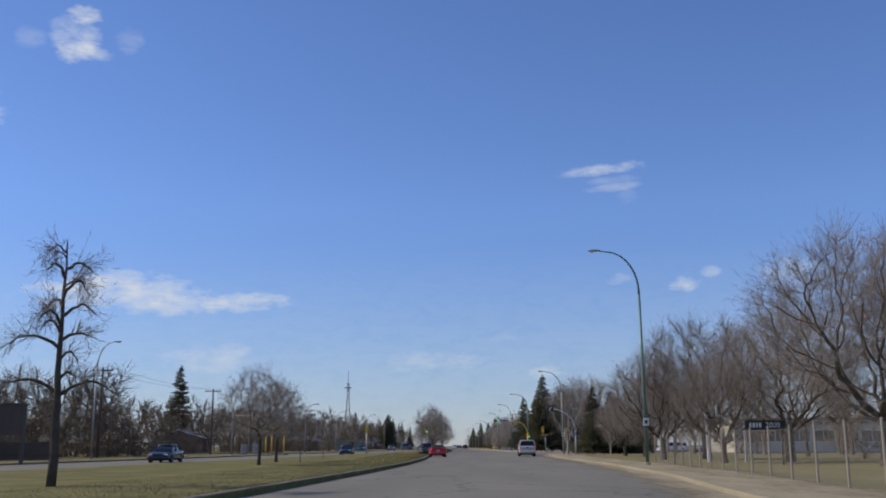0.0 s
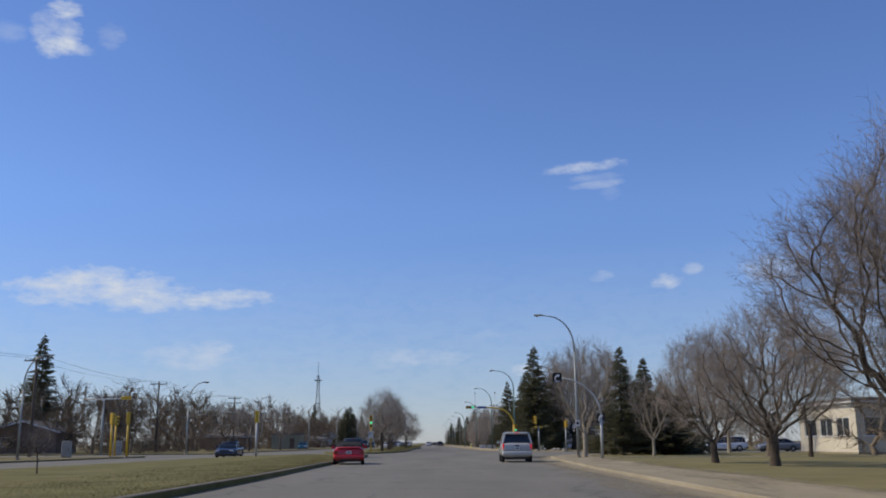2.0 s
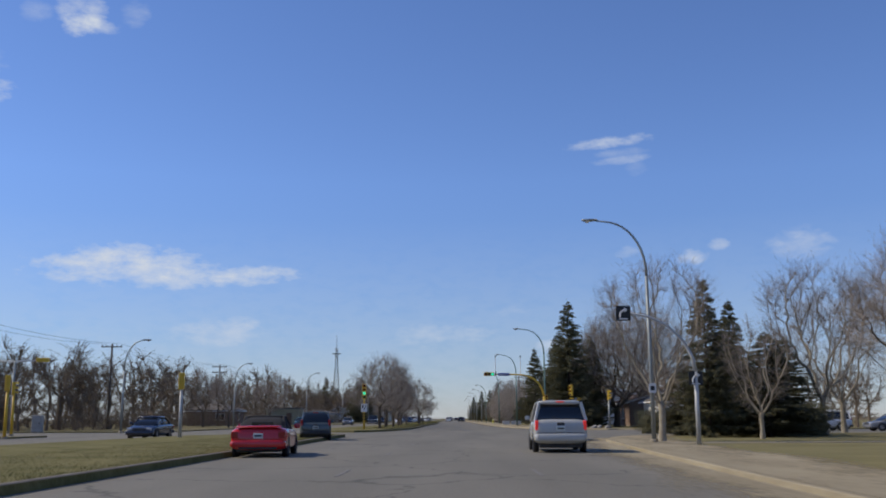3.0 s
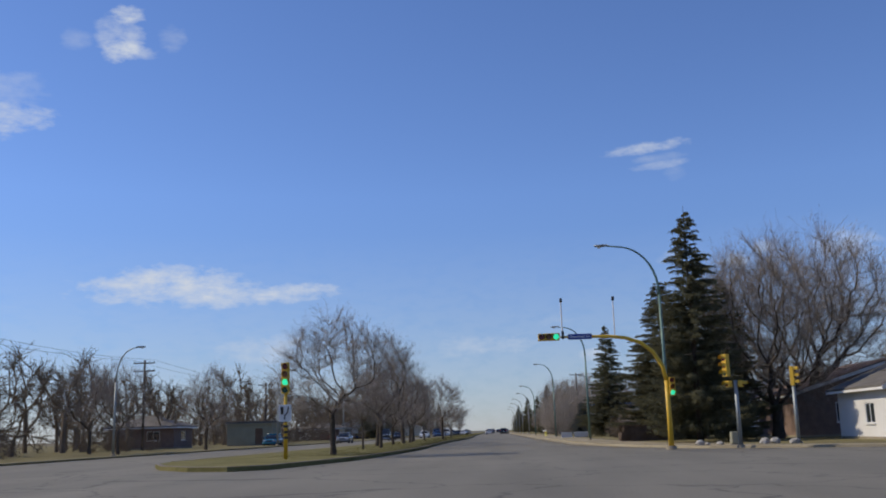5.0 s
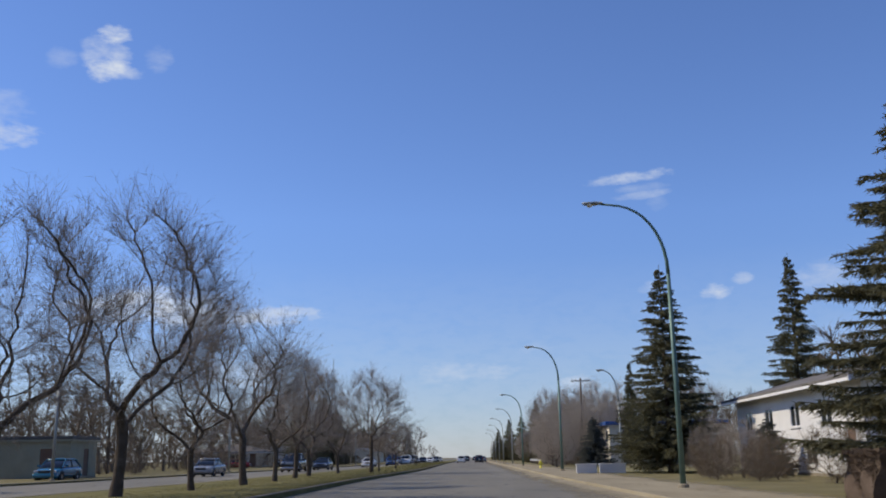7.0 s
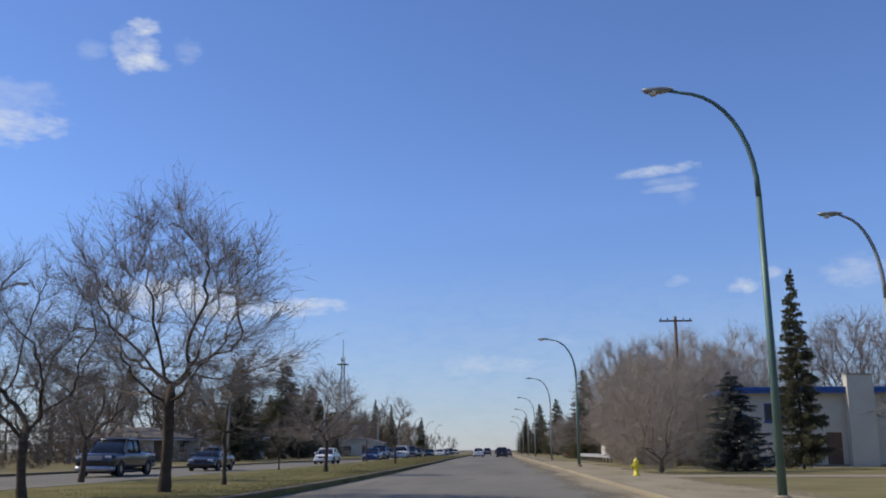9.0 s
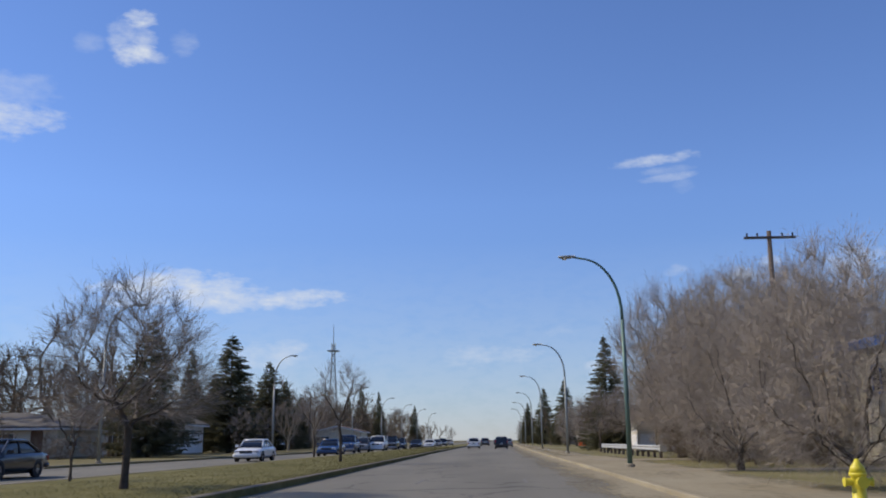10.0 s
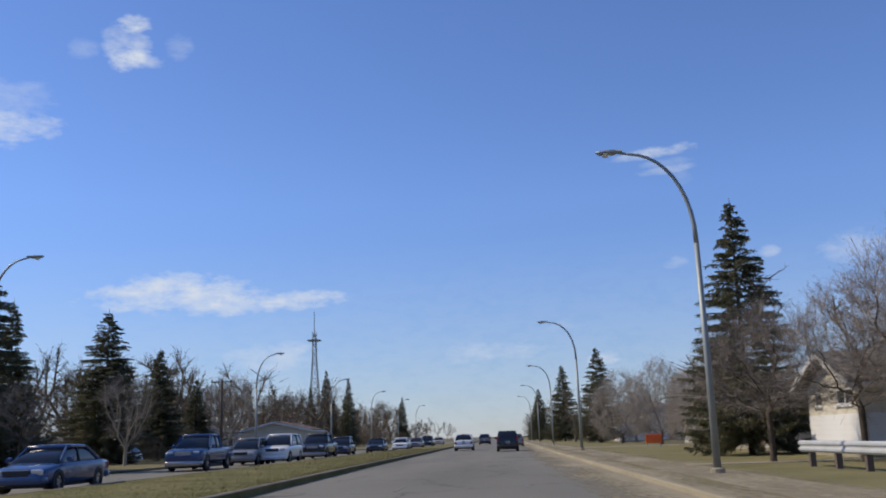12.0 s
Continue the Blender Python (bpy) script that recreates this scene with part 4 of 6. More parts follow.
for x, y, turn, sx, sz in ((11.6, 205.0, 40, 1.12, 0.83), (14.5, 196.5, 90, 0.9, 0.75), (-62.6, 196.8, 10, 1.05, 1.18), (-29.5, 366.2, 60, 1.2, 0.86), (-30.0, 386.0, 140, 1.0, 0.77), (-45.0, 400.0, 200, 0.8, 1.0), (14.0, 209.0, 300, 1.0, 0.62)):
    place(spruce_a, x, y, turn, sx, sz, "tall dark green spruce with drooping branches")
for x, y, turn, sx, sz in ((23.0, 252.0, 30, 1.0, 1.19), (10.6, 357.5, 100, 0.95, 0.86), (11.3, 430.0, 10, 1.1, 0.86), (9.6, 470.0, 60, 1.1, 0.92), (7.5, 520.0, 120, 0.95, 0.82), (-28.4, 338.8, 200, 1.25, 0.86), (-31.0, 400.0, 270, 0.95, 0.76), (-31.2, 411.0, 330, 0.7, 0.6),
                           (-34.8, 503.0, 0, 0.85, 1.16), (-30.1, 501.0, 80, 0.75, 1.02), (-37.0, 498.0, 80, 0.7, 0.9), (-29.0, 590.0, 150, 0.8, 1.0), (-33.0, 372.0, 150, 0.8, 0.7), (8.4, 560.0, 150, 0.8, 0.8)):
    place(spruce_b, x, y, turn, sx * 0.88, sz, "conical dark green spruce")
for x, y, turn, sx, sz in ((16.0, 141.5, 30, 1.0, 0.98), (14.2, 137.0, 80, 1.2, 0.72), (17.5, 147.0, 130, 1.3, 0.75), (15.6, 133.0, 200, 1.4, 0.66), (19.4, 141.0, 260, 1.2, 0.7), (17.3, 292.0, 310, 0.72, 1.28), (12.2, 139.0, 20, 1.1, 0.5)):
    place(spruce_c, x, y, turn, sx, sz, "narrow dark spruce with gaps between its branches")
place(blue_spruce, 14.6, 232.5, 90, 0.7, 0.55, "low blue-green spruce with spreading skirts")


@functools.lru_cache(None)
def wood_patterns():
    """Five plain leafless trees from which the far woods are made."""
    kinds = []
    for k in range(5):
        shapes = bare_tree(900 + k, 8.0, (0.22, 0.1, 0.16, 0.28, 0.05)[k], (ROUND, THICKET, UPRIGHT, ROUND, BUSH)[k], 0.015, 90, 4, 0.6, 0.0, 3, 2.9, step=0.065, dense=0.8, spray=0.17, shoots=3)
        v, f = [], []
        for s in shapes:
            o = len(v)
            v += s.v
            f += [tuple(i + o for i in q) for q in s.f]
        kinds.append((np.array(v), f))
    return kinds


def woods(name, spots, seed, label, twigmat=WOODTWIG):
    """Far woods as one mesh: many small leafless trees, each with its own stem, limbs and a haze of thin twigs."""
    rng = random.Random(seed)
    kinds = wood_patterns()
    vs, fs, o = [], [], 0
    for x, y, h in spots:
        v, f = kinds[rng.randrange(4) if h > 6.2 else rng.choice((1, 4, 4))]
        a, k, wide = rng.uniform(0, 6.28), h / 8.0, rng.uniform(1.05, 1.5)
        c, s = math.cos(a) * k * wide, math.sin(a) * k * wide
        vs.append(np.stack((v[:, 0] * c - v[:, 1] * s + x, v[:, 0] * s + v[:, 1] * c + y, v[:, 2] * k), 1))
        fs += [tuple(i + o for i in q) for q in f]
        o += len(v)
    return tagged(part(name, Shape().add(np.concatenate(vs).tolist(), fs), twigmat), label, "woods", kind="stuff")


rng = random.Random(77)
spots = []
for k in range(330):                                            # west side, behind the far road
    y = -10 + 640 * k / 330 + rng.uniform(-2, 2)
    x = float(np.interp(y, *zip(*FAR_WEST))) - rng.uniform(13, 46)
    if 140 < y < 176:
        continue
    spots.append((x, y, rng.uniform(8.2, 13.2)))
for k in range(200):                                            # undergrowth
    y = -10 + 640 * k / 200 + rng.uniform(-2, 2)
    if not 142 < y < 176:
        spots.append((float(np.interp(y, *zip(*FAR_WEST))) - rng.uniform(11, 30), y, rng.uniform(3.2, 5.6)))
for k in range(130):
    y = 55 + 140 * k / 130
    if not 142 < y < 174:
        spots.append((float(np.interp(y, *zip(*FAR_WEST))) - rng.uniform(14, 34), y, rng.uniform(5.5, 9.0)))
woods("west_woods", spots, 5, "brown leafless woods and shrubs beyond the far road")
spots = [(rng.uniform(20, 64), rng.uniform(40, 330), rng.uniform(6, 10)) for _ in range(120)]
spots = [p for p in spots if not 138 < p[1] < 178]
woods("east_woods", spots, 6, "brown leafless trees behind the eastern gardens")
spots = [(rng.uniform(9, 60), rng.uniform(345, 900), rng.uniform(6, 9.5)) for _ in range(90)]
spots += [(rng.uniform(-20, 20) + rng.choice((-60, -45, 45, 60)), rng.uniform(640, 1000), rng.uniform(7, 11)) for _ in range(70)]
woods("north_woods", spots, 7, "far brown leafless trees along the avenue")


# ---- street furniture ----
def street_lamp(x, y, height, toward, mat, label, group, reach=2.7, badge=False):
    """A tapered mast that curves over into its arm, with a cobra head."""
    t = thing("street_lamp", pose(x, y, 0.1), label, "street lamp", group)
    bend, off = height - 2.7, toward * 0.04
    arc_pts = [(off, 0, bend)]
    for k in range(1, 10):
        a = radians(90 * k / 10)
        arc_pts.append((off + toward * (1 - math.cos(a)) * (reach * 0.66), 0, bend + math.sin(a) ** 0.92 * (height - bend - 0.10)))
    arc_pts.append((toward * (reach - 0.5), 0, height - 0.03))
    part("pole", Shape().tube([(0, 0, 0.1), (off * 0.3, 0, bend * 0.5), (off, 0, bend)], [0.105, 0.088, 0.070], 12), mat, t, smooth=True)
    part("arm", Shape().tube(arc_pts, [0.070 - 0.0032 * i for i in range(len(arc_pts))], 10), mat, t, smooth=True)
    part("base", Shape().tube([(0, 0, -0.02), (0, 0, 0.12), (0, 0, 0.16)], [0.2, 0.19, 0.13], 12), CONCRETE, t)
    head = Shape()
    vs = [(reach - 0.62, 0.07, 0.0), (reach - 0.35, 0.16, -0.06), (reach + 0.02, 0.13, -0.07), (reach + 0.12, 0.04, -0.02)]
    ring = [(px, w, dz) for px, w, dz in vs]
    pts = []
    for px, w, dz in ring:
        for k in range(8):
            a = 2 * math.pi * k / 8
            pts.append((toward * px, w * math.cos(a), height + dz * 0.4 + 0.5 * w * math.sin(a) + 0.01))
    fs = [(i * 8 + k, i * 8 + (k + 1) % 8, i * 8 + 8 + (k + 1) % 8, i * 8 + 8 + k) for i in range(3) for k in range(8)]
    fs += [tuple(range(8)), tuple(range(24, 32))]
    head.add(pts, fs)
    h = part("lamp_head", head, STEEL, t, smooth=True)
    lens = Shape().tube([(toward * (reach - 0.15), 0, height - 0.03), (toward * (reach - 0.15), 0, height - 0.14)], [0.13, 0.08], 10)
    part("lens", lens, HEADLAMP, h, "clear glass lens")
    if badge:
        part("sign_plate", Shape().box(-0.17, 0.17, -0.14, -0.115, 2.25, 2.68, 0.008), WHITEPAINT, t, "small white sign plate")
        part("sign_symbol", Shape().box(-0.09, 0.09, -0.146, -0.141, 2.36, 2.56), BLACKPAINT, t, "dark symbol on the plate")
    return t


LAMPS = "street lamps of the east kerb"
GREEN_L, GREY_L = "green-painted steel street lamp with a curved arm over the road", "grey steel street lamp with a curved arm over the road"
for x, y, h, mat, label, badge in ((3.3, 56.4, 12.7, GREENSTEEL, GREEN_L, True), (6.5, 121.6, 10.4, STEEL, GREY_L, True), (7.12, 178.6, 10.5, GREENSTEEL, GREEN_L, False), (6.65, 215.9, 10.2, GREENSTEEL, GREEN_L, False),
                                   (6.15, 257.1, 9.6, GREENSTEEL, GREEN_L, False), (5.3, 301.6, 8.7, GREENSTEEL, GREEN_L, False), (5.5, 340.8, 8.85, STEEL, GREY_L, False), (5.2, 381.5, 8.9, STEEL, GREY_L, False),
                                   (5.4, 424.0, 8.9, STEEL, GREY_L, False), (5.4, 467.0, 8.9, STEEL, GREY_L, False), (5.4, 510.0, 8.9, STEEL, GREY_L, False)):
    street_lamp(x, y, h, -1, mat, label, LAMPS, (3.15 if 170 < y < 180 else 2.9) if y < 220 else 2.5, badge)
for x, y, h in ((-43.0, 95.0, 11.5), (-36.5, 128.0, 8.2), (-31.6, 161.3, 8.1), (-31.0, 202.0, 8.3), (-28.0, 244.5, 9.0), (-25.8, 281.0, 9.4), (-23.6, 318.0, 9.4), (-21.8, 354.0, 9.4), (-19.8, 391.0, 8.3), (-20.4, 428.0, 8.4), (-20.6, 464.0, 8.6), (-20.6, 502.0, 8.8), (-20.6, 540.0, 8.8)):
    street_lamp(x, y, h, 1, STEEL, "grey steel street lamp beyond the far road", "street lamps of the west kerb", 2.2)

street_lamp(11.9, 264.8, 8.35, -1, STEEL, "grey steel street lamp beside the house gardens", LAMPS, 1.75)


def signal_face(name, parent, x, y, z, lit, wide=0.34, upright=True, count=3, body=YELLOWPAINT, turn=0):
    """A traffic light head of stacked lenses with visors, looking along -y."""
    at = pose(x, y, z, 0, 0, turn)
    ln = wide * count
    s = Shape().box(-wide / 2, wide / 2, -0.09, 0.12, 0, ln, 0.02) if upright else Shape().box(0, ln, -0.09, 0.12, -wide / 2, wide / 2, 0.02)
    head = part(name, s, body, parent, at=at)
    cols = [SIGNALRED, SIGNALAMBER, SIGNALGREEN if lit else DARKGREEN, DARKGREEN][:count]
    for k in range(count):
        c = wide * (k + 0.5)
        p = (0, -0.09, ln - c) if upright else (c, -0.09, 0)
        part("lens", Shape().tube([(p[0], p[1] - 0.022, p[2]), (p[0], p[1] - 0.002, p[2])], [wide * 0.36, wide * 0.40], 14), cols[k], head, ("red", "amber", "green", "dark")[k] + " lens")
        v = Shape()
        pts, fs = [], []
        for j in range(9):
            a = radians(-10 + 200 * j / 8)
            for yy in (-0.09, -0.30):
                pts.append((p[0] + wide * 0.43 * math.cos(a), yy, p[2] + wide * 0.43 * math.sin(a)))
        for j in range(8):
            fs.append((2 * j, 2 * j + 1, 2 * j + 3, 2 * j + 2))
        part("visor", v.add(pts, fs), body if upright else BLACKPAINT, head)
    return head


# overhead signal at the cross street
mast = thing("traffic_signal_mast", pose(6.85, 176.9, 0.1), "yellow curved mast arm with a lit horizontal traffic light", "traffic signal")
part("pole", Shape().tube([(0, 0, 0), (0, 0, 1.6), (-0.02, 0, 3.3)], [0.14, 0.12, 0.11], 12), YELLOWPAINT, mast, smooth=True)
bendp = [(-0.02, 0, 3.3), (-0.15, 0, 4.0), (-0.55, 0, 4.7), (-1.15, 0, 5.2), (-1.9, 0, 5.47), (-2.7, 0, 5.56), (-4.4, 0, 5.6), (-5.1, 0, 5.6)]
part("arm", Shape().tube(bendp, [0.11, 0.105, 0.10, 0.095, 0.09, 0.08, 0.065, 0.055], 10), YELLOWPAINT, mast, smooth=True)
part("base", Shape().tube([(0, 0, -0.03), (0, 0, 0.14)], [0.26, 0.24], 12), CONCRETE, mast)
signal_face("signal_head", mast, -6.22, 0, 5.62, True, 0.36, upright=False)
signal_face("signal_head", mast, 0.22, -0.05, 2.55, True, 0.30, count=3)
plate = part("street_sign", Shape().box(-4.72, -3.56, -0.10, -0.07, 5.46, 5.72, 0.006), SIGNBLUE, mast, "blue street name sign with white letters")
part("sign_rim", Shape().box(-4.735, -3.545, -0.068, -0.055, 5.445, 5.735), WHITEPAINT, plate, "thin white rim")
font = bpy.data.curves.new("sign_letters", "FONT")
font.body, font.size, font.align_x, font.align_y, font.extrude = "Sherwood Dr", 0.185, "CENTER", "CENTER", 0.004
font.offset = 0.0015
letters = new("sign_letters", font)
letters.parent = plate
letters.matrix_basis = pose(-4.14, -0.107, 5.59, 90, 0, 0)
font.materials.append(WHITEPAINT)
for x in (-5.0, -2.4):
    part("detector_post", Shape().tube([(x, 0, 5.55), (x, 0, 7.35)], [0.035, 0.03], 8), WHITEPAINT, mast, "slim white post")
    part("detector", Shape().box(x - 0.06, x + 0.06, -0.12, 0.08, 7.35, 7.55, 0.02), DARKTRIM, mast, "small dark detector unit")
part("bracket", Shape().box(-5.04, -4.92, -0.08, 0.08, 5.5, 5.9, 0.01), DARKTRIM, mast, "dark mounting bracket")


def corner_signal(x, y, faces, label, height=4.1, mat=STEEL):
    t = thing("traffic_signal_post", pose(x, y, 0.1), label, "traffic signal", "signals of the crossing")
    part("pole", Shape().tube([(0, 0, 0), (0, 0, height * 0.72)], [0.11, 0.09], 12), mat, t, smooth=True)
    part("base", Shape().tube([(0, 0, -0.03), (0, 0, 0.1)], [0.2, 0.18], 10), CONCRETE, t)
    for dx, z, turn, w, n in faces:
        signal_face("signal_head", t, dx, -0.05, z, False, w, count=n, turn=turn)
    return t


corner_signal(10.0, 176.2, ((-0.42, 3.35, -70, 0.36, 3), (-0.35, 2.85, -70, 0.30, 1), (0.25, 2.85, 60, 0.30, 1)), "grey signal post with yellow traffic light heads at the corner", 4.4)
corner_signal(14.2, 181.0, ((0.0, 3.0, 60, 0.34, 3),), "grey signal post with a yellow traffic light head seen from behind", 4.3)
corner_signal(-19.3, 136.0, ((0.0, 2.95, 180, 0.34, 3),), "pale signal post with its yellow light head turned away", 4.2, PALESTEEL)
corner_signal(-33.5, 141.0, ((0.0, 3.0, 150, 0.34, 3),), "yellow signal post across the far road", 4.2, YELLOWPAINT)
corner_signal(-36.0, 150.0, ((0.0, 3.0, 100, 0.34, 3),), "yellow signal post across the far road", 4.2, YELLOWPAINT)
corner_signal(-31.4, 139.0, ((0.0, 3.0, 200, 0.34, 3),), "yellow signal post across the far road", 4.2, YELLOWPAINT)
# boulevard signal with striped foot
bs = thing("traffic_signal_post", pose(-11.55, 174.3, 0.15), "yellow and black striped signal post with a lit green light", "traffic signal", "signals of the crossing")
part("pole", Shape().tube([(0, 0, 0), (0, 0, 4.35)], [0.10, 0.07], 12), YELLOWPAINT, bs, smooth=True)
for k in range(5):
    z = 0.95 + 0.26 * k
    part("stripe", Shape().tube([(0, 0, z), (0, 0, z + 0.12)], [0.104, 0.103], 12), BLACKPAINT, bs, "black band")
signal_face("signal_head", bs, 0, -0.06, 3.05, True, 0.37, count=4)
kr = part("keep_right_sign", Shape().box(-0.30, 0.30, -0.16, -0.13, 1.75, 2.55, 0.01), WHITEPAINT, bs, "white keep-right sign")
part("arrow", Shape().tube([(-0.02, -0.165, 1.85), (0.0, -0.165, 2.05), (0.13, -0.165, 2.2), (0.16, -0.165, 2.45)], [0.03, 0.03, 0.03, 0.03], 6), BLACKPAINT, kr, "black curved arrow")
part("island_mark", Shape().tube([(-0.14, -0.165, 2.1), (-0.14, -0.165, 2.45)], [0.06, 0.075], 6), BLACKPAINT, kr, "black island symbol")


nb = thing("notice_board", pose(-41.3, 72.0, 0.1), "dark brown notice board on two stout posts", "sign")
part("board", Shape().box(-1.65, 1.65, -0.08, 0.08, 2.1, 4.3, 0.03), WOODPOLE, nb)
for x in (-1.5, 1.5):
    part("post", Shape().box(x - 0.12, x + 0.12, -0.1, 0.1, 0, 2.1, 0.02), WOODPOLE, nb)
part("board_cap", Shape().box(-1.75, 1.75, -0.14, 0.14, 4.3, 4.42, 0.02), WOODPOLE, nb)

wm = thing("traffic_signal_mast", pose(-40.7, 160.0, 0.1), "slim grey signal mast with a yellow head across the road", "traffic signal")
part("pole", Shape().tube([(0, 0, 0), (0, 0, 6.2)], [0.13, 0.09], 10), STEEL, wm, smooth=True)
part("arm", Shape().tube([(-2.4, 0, 6.2), (0, 0, 6.15), (2.6, 0, 6.3)], [0.05, 0.08, 0.05], 8), PALESTEEL, wm, smooth=True)
part("signal_head", Shape().box(1.9, 3.0, -0.12, 0.12, 6.1, 6.46, 0.04), YELLOWPAINT, wm, "yellow signal head seen from its back")


def arrow_sign(parent, x, z, w):
    s = part("lane_sign", Shape().box(x - w / 2, x + w / 2, -0.06, -0.03, z, z + w * 1.02, 0.012), BLACKPAINT, parent, "black sign with a white right-turn arrow")
    pts = [(x - w * 0.22, -0.068, z + w * 0.22), (x - w * 0.22, -0.068, z + w * 0.45), (x - w * 0.10, -0.068, z + w * 0.66), (x + w * 0.10, -0.068, z + w * 0.72)]
    part("arrow", Shape().tube(pts, [w * 0.065] * 4, 6), WHITEPAINT, s, "white curved arrow")
    part("arrow_head", Shape().add([(x + w * 0.06, -0.070, z + w * 0.56), (x + w * 0.32, -0.070, z + w * 0.72), (x + w * 0.06, -0.070, z + w * 0.90), (x + w * 0.06, -0.064, z + w * 0.56), (x + w * 0.32, -0.064, z + w * 0.72), (x + w * 0.06, -0.064, z + w * 0.90)],
                                  [(0, 1, 2), (5, 4, 3), (0, 3, 4, 1), (1, 4, 5, 2), (2, 5, 3, 0)]), WHITEPAINT, s, "white arrow head")
    part("text_bar", Shape().box(x - w * 0.3, x + w * 0.3, -0.066, -0.062, z + w * 0.07, z + w * 0.15), WHITEPAINT, s, "short white line of lettering")


gan = thing("lane_sign_post", pose(7.5, 117.5, 0.1), "grey curved post that carries two black right-turn lane signs", "road sign")
part("pole", Shape().tube([(0, 0, 0), (0, 0, 3.0)], [0.10, 0.085], 12), PALESTEEL, gan, smooth=True)
part("arm", Shape().tube([(0, 0, 3.0), (-0.10, 0, 3.6), (-0.45, 0, 4.3), (-1.1, 0, 4.95), (-1.9, 0, 5.35), (-2.75, 0, 5.5)], [0.085, 0.075, 0.065, 0.055, 0.05, 0.045], 10), PALESTEEL, gan, smooth=True)
arrow_sign(gan, -2.95, 5.18, 0.62)
arrow_sign(gan, -0.02, 2.45, 0.58)


def utility_pole(x, y, height, label, arms=1):
    t = thing("utility_pole", pose(x, y, 0.1), label, "utility pole", "wooden utility poles")
    part("pole", Shape().tube([(0, 0, 0), (0, 0, height)], [0.17, 0.11], 10), WOODPOLE, t, smooth=True)
    for k in range(arms):
        z = height - 0.35 - 0.9 * k
        part("crossarm", Shape().box(-1.25, 1.25, -0.16, -0.04, z - 0.06, z + 0.06, 0.01), WOODPOLE, t)
        for i in (-1.1, -0.6, 0.6, 1.1):
            part("insulator", Shape().tube([(i, -0.1, z + 0.06), (i, -0.1, z + 0.22)], [0.035, 0.05], 6), DARKTRIM, t)
    return t


UP = "weathered wooden utility pole with a crossarm"
for x, y, h, a in ((-47.0, 108.0, 10.0, 1), (-44.5, 150.0, 10.0, 1), (-43.0, 190.0, 10.0, 1), (-41.0, 235.0, 10.0, 2), (-38.0, 280.0, 9.5, 1), (-31.5, 421.0, 8.5, 1), (-56.0, 130.0, 11.0, 1), (13.5, 308.5, 11.1, 1)):
    utility_pole(x, y, h, UP, a)
for x0, y0, z0, x1, y1, z1 in ((-47, 108, 9.9, -44.5, 150, 9.9), (-44.5, 150, 9.9, -43, 190, 9.9), (-43, 190, 9.9, -41, 235, 9.9), (-41, 235, 9.9, -38, 280, 9.4)):
    w = thing("power_line", pose((x0 + x1) / 2, (y0 + y1) / 2, z0), "thin dark power lines strung between wooden poles", "cable", "power lines")
    for off in (-1.1, 1.1):
        pts = [(x0 + (x1 - x0) * k / 8 - (x0 + x1) / 2 + off, y0 + (y1 - y0) * k / 8 - (y0 + y1) / 2, (z1 - z0) * k / 8 + 0.2 - 2.4 * (k / 8) * (1 - k / 8)) for k in range(9)]
        part("wire", Shape().tube(pts, [0.014] * 9, 4), BLACKPAINT, w)

# lattice radio mast on the horizon
tower = thing("radio_mast", pose(-80.0, 720.0, 0), "tall grey steel lattice radio mast far off", "radio mast")
for k in range(4):
    sx, sy = ((-1, -1), (1, -1), (1, 1), (-1, 1))[k]
    part("leg", Shape().tube([(sx * 3.0, sy * 3.0, 0), (sx * 0.9, sy * 0.9, 36), (sx * 0.45, sy * 0.45, 47)], [0.18, 0.14, 0.11], 6), STEEL, tower)
bz = 0.0
while bz < 46:
    w0, w1 = 3.0 - 2.1 * min(bz / 36, 1), 3.0 - 2.1 * min((bz + 4) / 36, 1)
    for a, b in (((-1, -1), (1, -1)), ((1, -1), (1, 1)), ((1, 1), (-1, 1)), ((-1, 1), (-1, -1))):
        part("brace", Shape().tube([(a[0] * w0, a[1] * w0, bz), (b[0] * w1, b[1] * w1, bz + 4)], [0.07, 0.07], 4), STEEL, tower)
        part("brace", Shape().tube([(b[0] * w0, b[1] * w0, bz), (a[0] * w1, a[1] * w1, bz + 4)], [0.07, 0.07], 4), STEEL, tower)
        part("brace", Shape().tube([(a[0] * w0, a[1] * w0, bz), (b[0] * w0, b[1] * w0, bz)], [0.07, 0.07], 4), STEEL, tower)
    bz += 4.0
part("top_mast", Shape().tube([(0, 0, 46), (0, 0, 57)], [0.22, 0.12], 6), STEEL, tower)
part("platform", Shape().box(-2.6, 2.6, -2.6, 2.6, 44.0, 44.5, 0.05), STEEL, tower)

